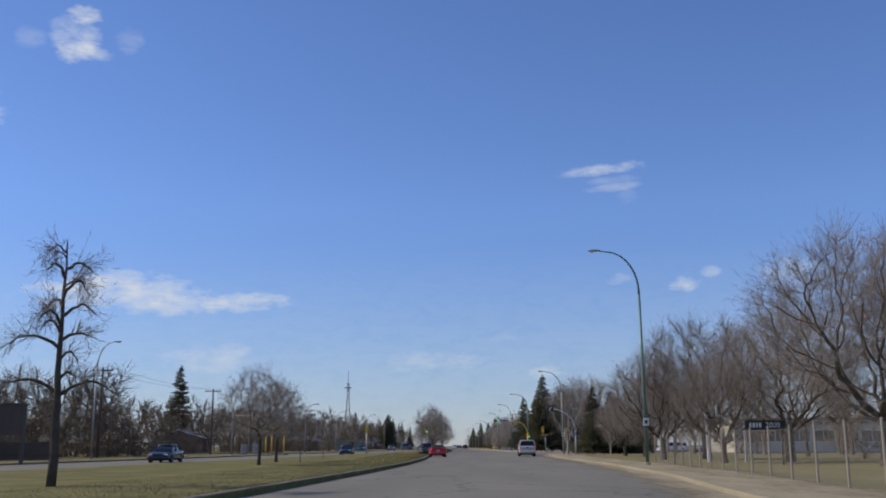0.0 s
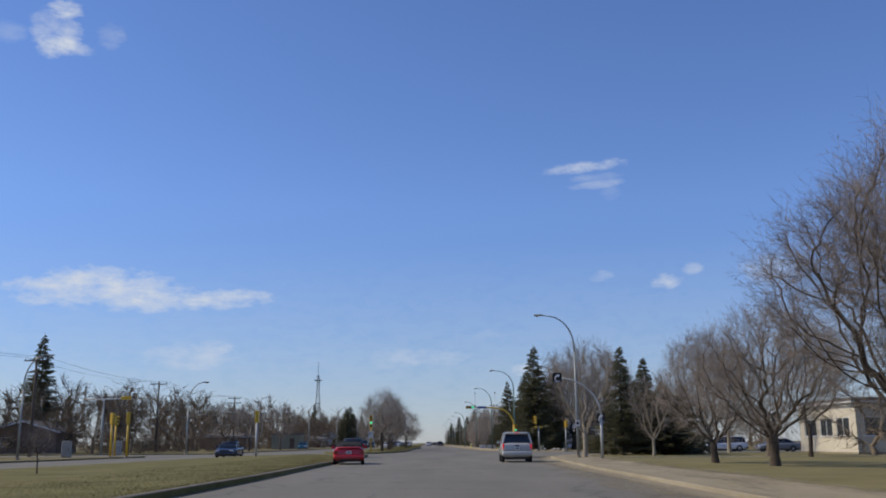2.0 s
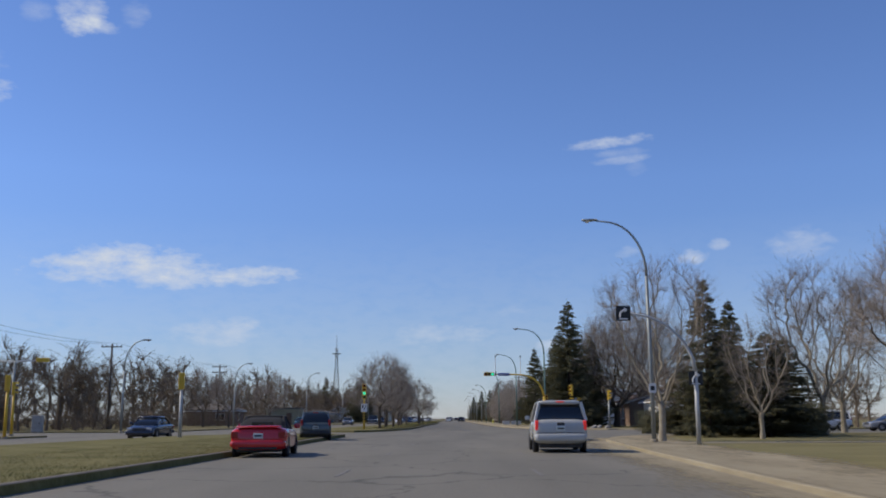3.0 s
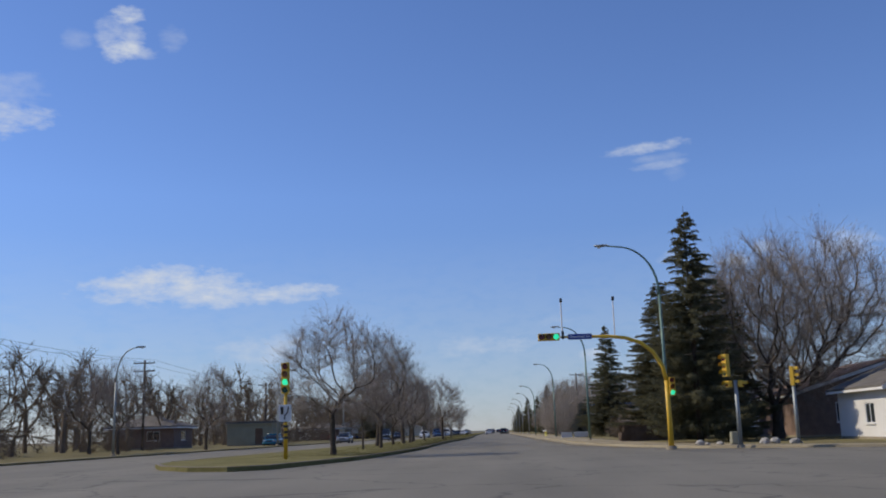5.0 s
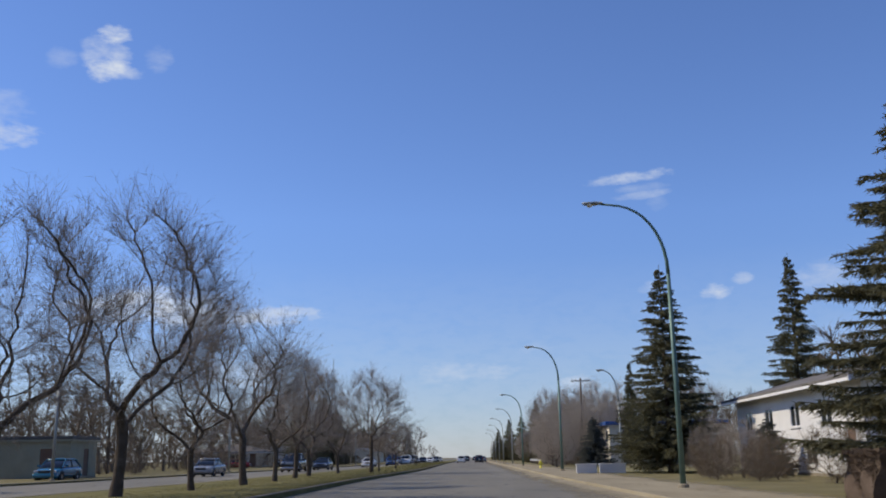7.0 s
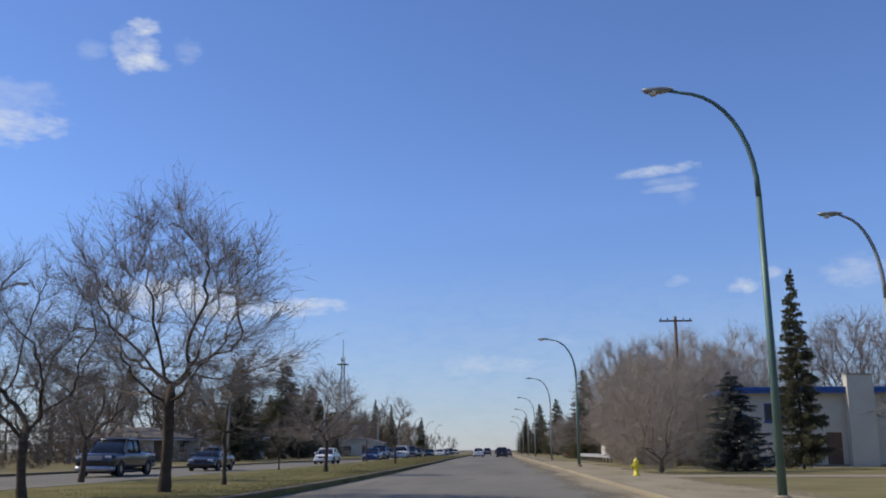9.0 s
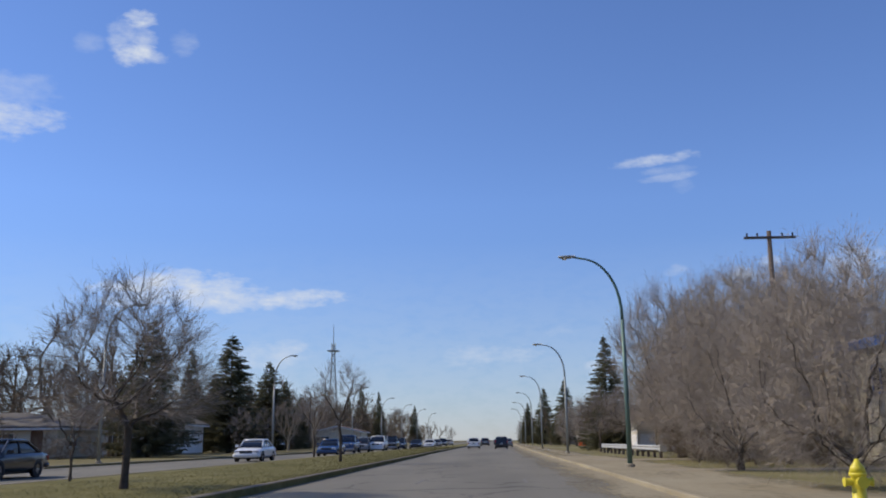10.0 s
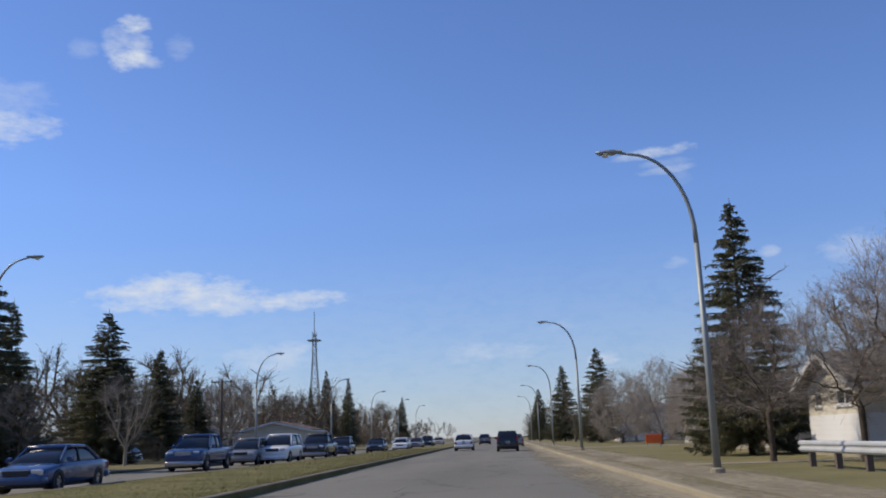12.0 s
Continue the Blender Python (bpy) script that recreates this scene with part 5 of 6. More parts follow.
# fire hydrant
hy = thing("fire_hydrant", pose(5.9, 278.2, 0.1), "yellow painted fire hydrant beside the walk", "fire hydrant")
part("barrel", Shape().tube([(0, 0, 0), (0, 0, 0.06), (0, 0, 0.07), (0, 0, 0.5), (0, 0, 0.52), (0, 0, 0.57)], [0.17, 0.17, 0.115, 0.11, 0.14, 0.14], 14), HYDRANT, hy, smooth=True)
part("bonnet", Shape().tube([(0, 0, 0.57), (0, 0, 0.66), (0, 0, 0.72), (0, 0, 0.79)], [0.13, 0.11, 0.06, 0.03], 14), HYDRANT, hy, smooth=True)
for d, r in (((-1, 0, 0), 0.06), ((1, 0, 0), 0.06), ((0, -1, 0), 0.08)):
    v = Vector(d)
    part("nozzle", Shape().tube([v * 0.1 + Vector((0, 0, 0.42)), v * 0.2 + Vector((0, 0, 0.42)), v * 0.205 + Vector((0, 0, 0.42)), v * 0.23 + Vector((0, 0, 0.42))], [r, r, r * 1.25, r * 1.25], 10), HYDRANT, hy)

# chain-link fence by the school yard
def link_material():
    m = bpy.data.materials.new("chain_link_wire")
    m.use_nodes = True
    t = m.node_tree
    b, o = t.nodes["Principled BSDF"], t.nodes["Material Output"]
    b.inputs["Base Color"].default_value, b.inputs["Metallic"].default_value, b.inputs["Roughness"].default_value = (0.24, 0.22, 0.20, 1), 0.2, 0.7
    tc, mp = t.nodes.new("ShaderNodeTexCoord"), t.nodes.new("ShaderNodeSeparateXYZ")
    t.links.new(tc.outputs["Object"], mp.inputs[0])
    fac = None
    for sgn in (1, -1):
        a = t.nodes.new("ShaderNodeMath")
        a.operation = "MULTIPLY_ADD"
        a.inputs[1].default_value = sgn
        t.links.new(mp.outputs[2], a.inputs[0])
        t.links.new(mp.outputs[1], a.inputs[2])
        f = t.nodes.new("ShaderNodeMath")
        f.operation = "PINGPONG"
        f.inputs[1].default_value = 0.05
        t.links.new(a.outputs[0], f.inputs[0])
        c = t.nodes.new("ShaderNodeMath")
        c.operation, c.inputs[1].default_value = "LESS_THAN", 0.0042
        t.links.new(f.outputs[0], c.inputs[0])
        if fac is None:
            fac = c.outputs[0]
        else:
            mxx = t.nodes.new("ShaderNodeMath")
            mxx.operation = "MAXIMUM"
            t.links.new(fac, mxx.inputs[0])
            t.links.new(c.outputs[0], mxx.inputs[1])
            fac = mxx.outputs[0]
    tr, mx = t.nodes.new("ShaderNodeBsdfTransparent"), t.nodes.new("ShaderNodeMixShader")
    t.links.new(fac, mx.inputs[0])
    t.links.new(tr.outputs[0], mx.inputs[1])
    t.links.new(b.outputs[0], mx.inputs[2])
    t.links.new(mx.outputs[0], o.inputs[0])
    return m


LINK = link_material()
fence = thing("chain_link_fence", pose(0, 0, 0.1), "galvanised chain-link fence with slim steel posts along the school yard", "fence")
post = Shape().tube([(0, 0, 0), (0, 0, 1.78)], [0.036, 0.036], 8).mesh("post", POSTSTEEL)
span = 2.75
fx = lambda y: 2.45 + (y - 28) * 0.085
yy = 4.0
while yy < 66:
    part("post", post, None, fence, at=pose(fx(yy), yy, 0))
    if yy + span < 66.5:
        dx = fx(yy + span) - fx(yy)
        ang = -math.degrees(math.atan2(dx, span))
        part("link_panel", Shape().add([(0, 0, 0.04), (0, span, 0.04), (0, span, 1.68), (0, 0, 1.68)], [(0, 1, 2, 3)]), LINK, fence, at=pose(fx(yy) + 0.04, yy, 0, 0, 0, ang))
    yy += span

# school sign and white gateway
sg = thing("yard_sign", pose(9.9, 55.3, 0.1), "low black sign board with white lettering on two posts", "sign")
board = part("sign_board", Shape().box(-1.15, 1.15, -0.05, 0.05, 1.95, 2.50, 0.02), BLACKPAINT, sg)
for x in (-0.9, 0.9):
    part("post", Shape().box(x - 0.06, x + 0.06, -0.04, 0.06, 0, 1.95, 0.01), WOODPOLE, sg)
for i, (x, w) in enumerate(((-0.86, 0.12), (-0.66, 0.14), (-0.48, 0.1), (-0.30, 0.14))):
    part("letter_bar", Shape().box(x - w / 2, x + w / 2, -0.058, -0.054, 2.1, 2.36), WHITEPAINT, board, "white block of lettering")
f2 = bpy.data.curves.new("sign_number", "FONT")
f2.body, f2.size, f2.align_x, f2.align_y, f2.extrude = "2000", 0.42, "CENTER", "CENTER", 0.003
num = new("sign_number", f2)
num.parent, num.matrix_basis = board, pose(0.42, -0.060, 2.22, 90, 0, 0)
f2.materials.append(WHITEPAINT)
gw = thing("white_gateway", pose(10.3, 64.4, 0.1), "white-painted square timber gateway on the lawn", "gateway")
for x in (-1.25, 1.25):
    part("post", Shape().box(x - 0.075, x + 0.075, -0.075, 0.075, 0, 2.95, 0.015), WHITEPAINT, gw)
part("beam", Shape().box(-1.36, 1.36, -0.10, 0.10, 2.95, 3.10, 0.015), WHITEPAINT, gw)

# guard rail
rail = thing("guard_rail", pose(0, 0, 0.1), "pale steel guard rail on wooden blocks at the lawn edge", "guard rail")
gx = lambda y: 9.45 - (y - 319) * 0.032
prof = [(0, 0.42), (-0.05, 0.47), (-0.05, 0.52), (0, 0.56), (0, 0.60), (-0.05, 0.64), (-0.05, 0.69), (0, 0.74)]
ys = list(np.linspace(318.5, 343.8, 12))
vs, fs = [], []
for y in ys:
    for px, pz in prof:
        vs.append((gx(y) + px - 0.1, y, pz))
    for px, pz in prof[::-1]:
        vs.append((gx(y) + px - 0.085, y, pz))
m2 = len(prof) * 2
for i in range(len(ys) - 1):
    for k in range(m2):
        fs.append((i * m2 + k, i * m2 + (k + 1) % m2, (i + 1) * m2 + (k + 1) % m2, (i + 1) * m2 + k))
part("beam", Shape().add(vs, fs), PALESTEEL, rail, "pale corrugated beam")
part("end_shoe", Shape().box(gx(318.5) - 0.3, gx(318.5) + 0.12, 318.1, 318.5, 0.38, 0.80, 0.03), PALESTEEL, rail, "rounded end piece")
pm = Shape().box(-0.08, 0.08, -0.08, 0.08, -0.05, 0.68, 0.01).mesh("post", WOODPOLE)
for y in np.linspace(319.5, 343.2, 13):
    part("post", pm, None, rail, at=pose(gx(y) + 0.02, y, 0))

# low white boards, orange sign, corner stones, cabinets
for x, y, w in ((6.75, 246.0, 1.3), (8.5, 246.4, 1.7)):
    b = thing("low_white_wall", pose(x, y, 0.1), "low white-painted garden wall with a capping", "garden wall", "low white walls")
    part("wall_body", Shape().box(-w / 2, w / 2, -0.12, 0.12, 0, 0.55, 0.01), WHITEPAINT, b)
    part("capping", Shape().box(-w / 2 - 0.04, w / 2 + 0.04, -0.16, 0.16, 0.55, 0.63, 0.01), WHITEPAINT, b)
osn = thing("roadwork_sign", pose(10.3, 383.0, 0.1), "bright orange roadwork sign on short legs", "road sign")
part("panel", Shape().box(-0.55, 0.55, -0.03, 0.03, 0.32, 0.92, 0.015), ORANGE, osn)
for x in (-0.45, 0.45):
    part("leg", Shape().tube([(x, 0, 0), (x, 0, 0.4)], [0.025, 0.025], 6), STEEL, osn)
rng = random.Random(9)
for k in range(11):
    x, y, r = 8.6 + rng.uniform(0, 6), 180.5 + rng.uniform(0, 4), rng.uniform(0.13, 0.33)
    bm = bmesh.new()
    bmesh.ops.create_icosphere(bm, subdivisions=2, radius=r)
    for v in bm.verts:
        v.co *= 1 + 0.35 * (noise.noise(v.co * 3.1 / r + Vector((k * 7, 0, 0))))
        v.co.z *= 0.75
    me = bpy.data.meshes.new("garden_stone")
    bm.to_mesh(me)
    bm.free()
    me.materials.append(STONE)
    st = new("garden_stone", me)
    st.matrix_basis = pose(x, y, 0.1 + r * 0.45, 0, 0, k * 40)
    tagged(st, "pale rounded field stone in the corner garden", "stone", "corner garden stones")


def cabinet(x, y, w, d, h, mat, label):
    t = thing("utility_cabinet", pose(x, y, 0.1), label, "utility cabinet")
    part("body", Shape().box(-w / 2, w / 2, -d / 2, d / 2, 0.08, h, 0.03), mat, t)
    part("plinth", Shape().box(-w / 2 - 0.06, w / 2 + 0.06, -d / 2 - 0.06, d / 2 + 0.06, -0.02, 0.08), CONCRETE, t)
    part("door", Shape().box(-w / 2 + 0.06, w / 2 - 0.06, -d / 2 - 0.012, -d / 2, 0.16, h - 0.1, 0.004), mat, t)
    part("handle", Shape().box(w / 2 - 0.18, w / 2 - 0.14, -d / 2 - 0.04, -d / 2 - 0.012, h * 0.45, h * 0.6), DARKTRIM, t)


cabinet(10.9, 180.8, 0.5, 0.4, 0.7, OLIVE, "grey steel signal cabinet at the corner")
cabinet(-37.5, 141.0, 0.8, 0.5, 1.5, STONE, "grey utility cabinet across the far road")
cabinet(-40.5, 165.0, 0.9, 0.6, 1.6, STONE, "pale utility cabinet beyond the far road")


# ---- houses ----
def wall_panel(length, height, holes, thick=0.2):
    """A wall along x from -length/2 to length/2 with its openings cut through; its outer face is at y = 0."""
    cx = sorted({-length / 2, length / 2, *(u - w / 2 for u, z, w, h in holes), *(u + w / 2 for u, z, w, h in holes)})
    cz = sorted({0.0, height, *(z for u, z, w, h in holes), *(z + h for u, z, w, h in holes)})
    nx, nz = len(cx), len(cz)
    solid = lambda i, k: 0 <= i < nx - 1 and 0 <= k < nz - 1 and not any(abs((cx[i] + cx[i + 1]) / 2 - u) < w / 2 and z < (cz[k] + cz[k + 1]) / 2 < z + h for u, z, w, h in holes)
    vs = [(x, y, z) for y in (0.0, thick) for z in cz for x in cx]
    at = lambda i, k, j: j * nx * nz + k * nx + i
    fs = []
    for i in range(nx - 1):
        for k in range(nz - 1):
            if not solid(i, k):
                continue
            fs.append((at(i, k, 0), at(i + 1, k, 0), at(i + 1, k + 1, 0), at(i, k + 1, 0)))
            fs.append((at(i, k + 1, 1), at(i + 1, k + 1, 1), at(i + 1, k, 1), at(i, k, 1)))
            for di, dk, p, q in ((-1, 0, (i, k), (i, k + 1)), (1, 0, (i + 1, k + 1), (i + 1, k)), (0, -1, (i + 1, k), (i, k)), (0, 1, (i, k + 1), (i + 1, k + 1))):
                if not solid(i + di, k + dk):
                    fs.append((at(*p, 0), at(*q, 0), at(*q, 1), at(*p, 1)))
    return Shape().add(vs, fs)


def house(x, y, turn, w, d, h, roof, rise, wallmat, roofmat, label, holes=(), doors=(), chimney=None, eave=0.5, trim=WHITEPAINT, group=""):
    """A house with its front along local -y. holes: (side, place along the wall, sill, width, height); doors: (side, place, width, height)."""
    t = thing("house", pose(x, y, 0.1, 0, 0, turn), label, "house", group)
    sides = {"S": (w, pose(0, -d / 2, 0)), "E": (d - 0.4, pose(w / 2, 0, 0, 0, 0, 90)), "N": (w, pose(0, d / 2, 0, 0, 0, 180)), "W": (d - 0.4, pose(-w / 2, 0, 0, 0, 0, -90))}
    for key, (ln, m) in sides.items():
        cuts = [(u, z, ww, hh) for sd, u, z, ww, hh in holes if sd == key] + [(u, 0.15, ww, hh) for sd, u, ww, hh in doors if sd == key]
        part("wall", wall_panel(ln, h, cuts), wallmat, t, at=m)
        for sd, u, z, ww, hh in holes:
            if sd != key:
                continue
            fr = Shape().box(u - ww / 2, u + ww / 2, 0.02, 0.1, z, z + 0.07).box(u - ww / 2, u + ww / 2, 0.02, 0.1, z + hh - 0.07, z + hh)
            fr.box(u - ww / 2, u - ww / 2 + 0.07, 0.02, 0.1, z + 0.07, z + hh - 0.07).box(u + ww / 2 - 0.07, u + ww / 2, 0.02, 0.1, z + 0.07, z + hh - 0.07)
            if ww > 1.0:
                fr.box(u - 0.035, u + 0.035, 0.03, 0.09, z + 0.07, z + hh - 0.07)
            win = part("window", fr, trim, t, "painted window frame", at=m)
            part("pane", Shape().box(u - ww / 2 + 0.06, u + ww / 2 - 0.06, 0.055, 0.065, z + 0.06, z + hh - 0.06), WINDOW, win, "dark reflecting glass")
            part("sill", Shape().box(u - ww / 2 - 0.06, u + ww / 2 + 0.06, -0.08, 0.02, z - 0.07, z), trim, win)
        for sd, u, ww, hh in doors:
            if sd == key:
                dr = part("door", Shape().box(u - ww / 2, u + ww / 2, 0.05, 0.1, 0.15, 0.15 + hh, 0.006), BROWNROOF if ww < 1.3 else SIDING, t, "panelled door", at=m)
                part("door_handle", Shape().box(u + ww / 2 - 0.16, u + ww / 2 - 0.10, -0.01, 0.05, 1.1, 1.18), STEEL, dr)
    ow, od = w / 2 + eave, d / 2 + eave
    rs = Shape()
    th = 0.16
    if roof == "hip":
        r = max(0.0, ow - od)
        for dz in (0, th):
            rs.v += [(-ow, -od, h + dz - 0.05), (ow, -od, h + dz - 0.05), (ow, od, h + dz - 0.05), (-ow, od, h + dz - 0.05), (-r, 0, h + rise + dz), (r, 0, h + rise + dz)]
        rs.f += [(6, 7, 11, 10), (7, 8, 11), (8, 9, 10, 11), (9, 6, 10), (1, 0, 4, 5), (2, 1, 5), (3, 2, 5, 4), (0, 3, 4)]
        rs.f += [(0, 1, 7, 6), (1, 2, 8, 7), (2, 3, 9, 8), (3, 0, 6, 9)]
    elif roof == "gable":
        for dz in (0, th):
            rs.v += [(-ow, -od, h + dz - 0.05), (ow, -od, h + dz - 0.05), (ow, od, h + dz - 0.05), (-ow, od, h + dz - 0.05), (0, -od, h + rise + dz), (0, od, h + rise + dz)]
        rs.f += [(6, 9, 11, 10), (7, 10, 11, 8), (0, 4, 5, 3), (1, 2, 5, 4), (0, 6, 10, 4), (4, 10, 7, 1), (3, 5, 11, 9), (5, 2, 8, 11), (0, 3, 9, 6), (1, 7, 8, 2)]
        for sy in (-1, 1):
            yy = sy * (d / 2 - 0.1)
            g = Shape().add([(-w / 2, yy - 0.1, h), (w / 2, yy - 0.1, h), (0, yy - 0.1, h + rise * w / 2 / ow), (-w / 2, yy + 0.1, h), (w / 2, yy + 0.1, h), (0, yy + 0.1, h + rise * w / 2 / ow)], [(0, 1, 2), (5, 4, 3), (0, 3, 4, 1), (1, 4, 5, 2), (2, 5, 3, 0)])
            part("gable_wall", g, wallmat, t)
            for sx in (-1, 1):
                part("bargeboard", Shape().add([(sx * (ow + 0.02), sy * (od + 0.005), h - 0.20), (0, sy * (od + 0.005), h + rise - 0.12), (0, sy * (od + 0.005), h + rise + 0.10), (sx * (ow + 0.02), sy * (od + 0.005), h + 0.06),
                                                 (sx * (ow + 0.02), sy * (od + 0.05), h - 0.20), (0, sy * (od + 0.05), h + rise - 0.12), (0, sy * (od + 0.05), h + rise + 0.10), (sx * (ow + 0.02), sy * (od + 0.05), h + 0.06)],
                                                [(0, 1, 2, 3), (7, 6, 5, 4), (0, 4, 5, 1), (1, 5, 6, 2), (2, 6, 7, 3), (3, 7, 4, 0)]), trim, t)
    else:
        rs.box(-ow, ow, -od, od, h, h + 0.25, 0.02)
    part("roof", rs, roofmat, t)
    z0, z1 = h - 0.17, h - 0.03
    boards = [(-ow - 0.03, -ow, -od, od), (ow, ow + 0.03, -od, od)]
    if roof != "gable":
        boards += [(-ow - 0.03, ow + 0.03, -od - 0.03, -od), (-ow - 0.03, ow + 0.03, od, od + 0.03)]
    for xa, xb, ya, yb in boards:
        part("fascia", Shape().box(xa, xb, ya, yb, z0, z1), trim, t)
    if chimney:
        cx, cy, cw, ch, cm = chimney
        c = part("chimney", Shape().box(cx - cw / 2, cx + cw / 2, cy - 0.35, cy + 0.35, 0, ch, 0.01), cm, t)
        part("chimney_cap", Shape().box(cx - cw / 2 - 0.05, cx + cw / 2 + 0.05, cy - 0.4, cy + 0.4, ch, ch + 0.08), CONCRETE, c)
    part("foundation", Shape().box(-w / 2 - 0.03, w / 2 + 0.03, -d / 2 - 0.03, d / 2 + 0.03, -0.1, 0.15), CONCRETE, t)
    return t


# east side
house(44.0, 135.5, 0, 27.0, 12.0, 4.3, "flat", 0, STUCCO, SHINGLE, "long low cream school building with a band of dark windows", [("S", -11.4 + 3.25 * k, 1.45, 2.95, 1.55) for k in range(8)] + [("W", u, 1.45, 2.6, 1.55) for u in (-3.4, 0, 3.4)], (), None, 0.4)
house(57.0, 182.0, 0, 13.0, 9.0, 3.0, "hip", 2.0, STUCCO, BROWNROOF, "cream bungalow with a brown hip roof", [("S", -3.5, 1.0, 2.0, 1.3), ("S", 3.0, 1.0, 2.0, 1.3), ("W", 0, 1.0, 1.6, 1.2)], [("S", 0, 1.0, 2.05)])
house(23.4, 187.0, 0, 7.0, 8.0, 2.9, "gable", 1.6, SIDING, SHINGLE, "white garage with a grey gable roof near the corner", [("S", -2.2, 0.9, 1.7, 1.3), ("W", 1.0, 0.9, 1.4, 1.2)], [("S", 1.6, 2.4, 2.1)])
house(27.2, 204.0, 0, 15.0, 10.0, 3.0, "gable", 2.4, BRICKWALL, BROWNROOF, "brown brick house with a low brown gable roof", [("S", -4.0, 1.0, 1.4, 1.4), ("W", 0.5, 1.0, 1.6, 1.3)], [("S", 1.0, 1.0, 2.05)], (2.0, 1.0, 0.8, 6.0, BRICKWALL))
house(21.0, 234.0, 0, 9.5, 20.0, 4.3, "gable", 1.4, SIDING, SHINGLE, "white two-storey house with a shallow gable roof and wide eaves", [("W", u, 2.45, 1.5, 1.15) for u in (-7.5, -3.5, 1.0, 5.5)] + [("S", -2.4, 2.3, 1.6, 1.3), ("S", 2.0, 2.3, 1.6, 1.3), ("W", -6.0, 0.5, 1.6, 0.9), ("W", 3.0, 0.5, 1.6, 0.9)], [("W", 8.4, 1.0, 2.05)], None, 0.8)
house(22.8, 304.5, 0, 14.0, 9.0, 4.9, "flat", 0, STUCCO, BLUESIDE, "cream house with a bright blue fascia and flat roof", [("W", u, 2.9, 1.8, 1.2) for u in (-2.2, 2.0)] + [("S", -4.5, 2.9, 1.8, 1.2), ("S", 5.0, 1.0, 1.8, 1.4)], [("S", -1.0, 1.0, 2.05)], (0.7, -4.86, 1.7, 5.9, STUCCO), 0.5, BLUESIDE)
small = house(16.8, 351.9, -90, 5.6, 9.0, 2.6, "gable", 1.15, STUCCO, SHINGLE, "small cream house with a street gable and white siding", [("S", 1.3, 1.85, 1.7, 0.6), ("S", -1.6, 1.85, 0.9, 0.55), ("E", -1.5, 1.5, 1.5, 0.9), ("E", 2.2, 1.5, 1.5, 0.9)], [("E", 0.6, 0.95, 2.05)])
for k in range(7):
    z = 0.2 + k * 0.19
    part("siding_board", Shape().box(-2.8, 2.8, -4.526, -4.503, z, z + 0.185), SIDING, small, "white lap siding board")
    part("siding_board", Shape().box(2.803, 2.826, -4.3, -0.2, z, z + 0.185), SIDING, small, "white lap siding board")
house(17.4, 367.0, 0, 9.0, 8.0, 2.7, "hip", 1.2, STUCCO, SHINGLE, "cream house with a golden door and a grey hip roof", [("W", -1.2, 1.0, 1.4, 1.2), ("S", 0.5, 1.0, 1.6, 1.2)], [("W", 2.2, 1.0, 2.05)])
house(19.5, 392.0, 0, 9.0, 10.0, 2.9, "gable", 1.9, SIDING, BROWNROOF, "white house with a brown door and low gable", [("S", -2.2, 1.0, 1.6, 1.2), ("W", -2.0, 1.0, 1.6, 1.2)], [("W", 2.0, 1.0, 2.05)])
house(17.8, 434.0, 0, 8.0, 10.0, 3.2, "hip", 1.6, SIDING, SHINGLE, "pale bungalow behind spruces", [("S", -1.6, 1.0, 1.6, 1.2), ("W", 0, 1.0, 2.0, 1.2)], [("S", 1.8, 1.0, 2.05)])
house(18.5, 478.0, 0, 9.0, 10.0, 3.2, "hip", 1.6, STUCCO, SHINGLE, "pale bungalow far along the avenue", [("S", -1.6, 1.0, 1.6, 1.2), ("W", 0, 1.0, 2.0, 1.2)])
# west side
house(-57.0, 74.0, 0, 10.0, 9.0, 3.2, "hip", 1.8, SIDING, SHINGLE, "white bungalow beyond the far road", [("S", -2.5, 1.0, 1.8, 1.2), ("E", 0, 1.0, 1.8, 1.2)], [("S", 1.5, 1.0, 2.05)])
house(-58.0, 184.0, 0, 9.0, 7.0, 2.9, "gable", 1.4, BRICKWALL, SHINGLE, "brown brick bungalow beyond the far road", [("S", -2.0, 1.0, 1.6, 1.2), ("E", 0, 1.0, 1.8, 1.2)], [("S", 1.6, 1.0, 2.05)])
house(-33.7, 256.0, 0, 6.0, 5.0, 2.9, "flat", 0, OLIVE, SHINGLE, "olive green concrete-block utility building with a flat roof", [], [("S", 1.2, 1.0, 2.05), ("E", 0.5, 1.0, 2.05)], None, 0.2, OLIVE)
house(-44.0, 246.0, 0, 8.0, 7.0, 2.6, "hip", 1.3, BRICKWALL, SHINGLE, "low brown house among trees", [("E", 0, 1.0, 1.6, 1.1), ("S", 1.5, 1.0, 1.6, 1.1)])
house(-40.0, 339.5, 0, 11.6, 9.0, 2.4, "hip", 1.15, STUCCO, SHINGLE, "low cream bungalow with a grey hip roof", [("S", -3.6, 0.9, 1.6, 1.1), ("S", 1.4, 0.9, 2.0, 1.1), ("E", -1.5, 0.9, 1.6, 1.1)], [("S", 4.2, 1.0, 2.05)])
house(-45.5, 366.0, 0, 8.0, 9.0, 2.7, "hip", 1.5, SIDING, SHINGLE, "white bungalow with a grey roof", [("S", 0.5, 1.0, 1.8, 1.1), ("E", 0, 1.0, 1.6, 1.1)])
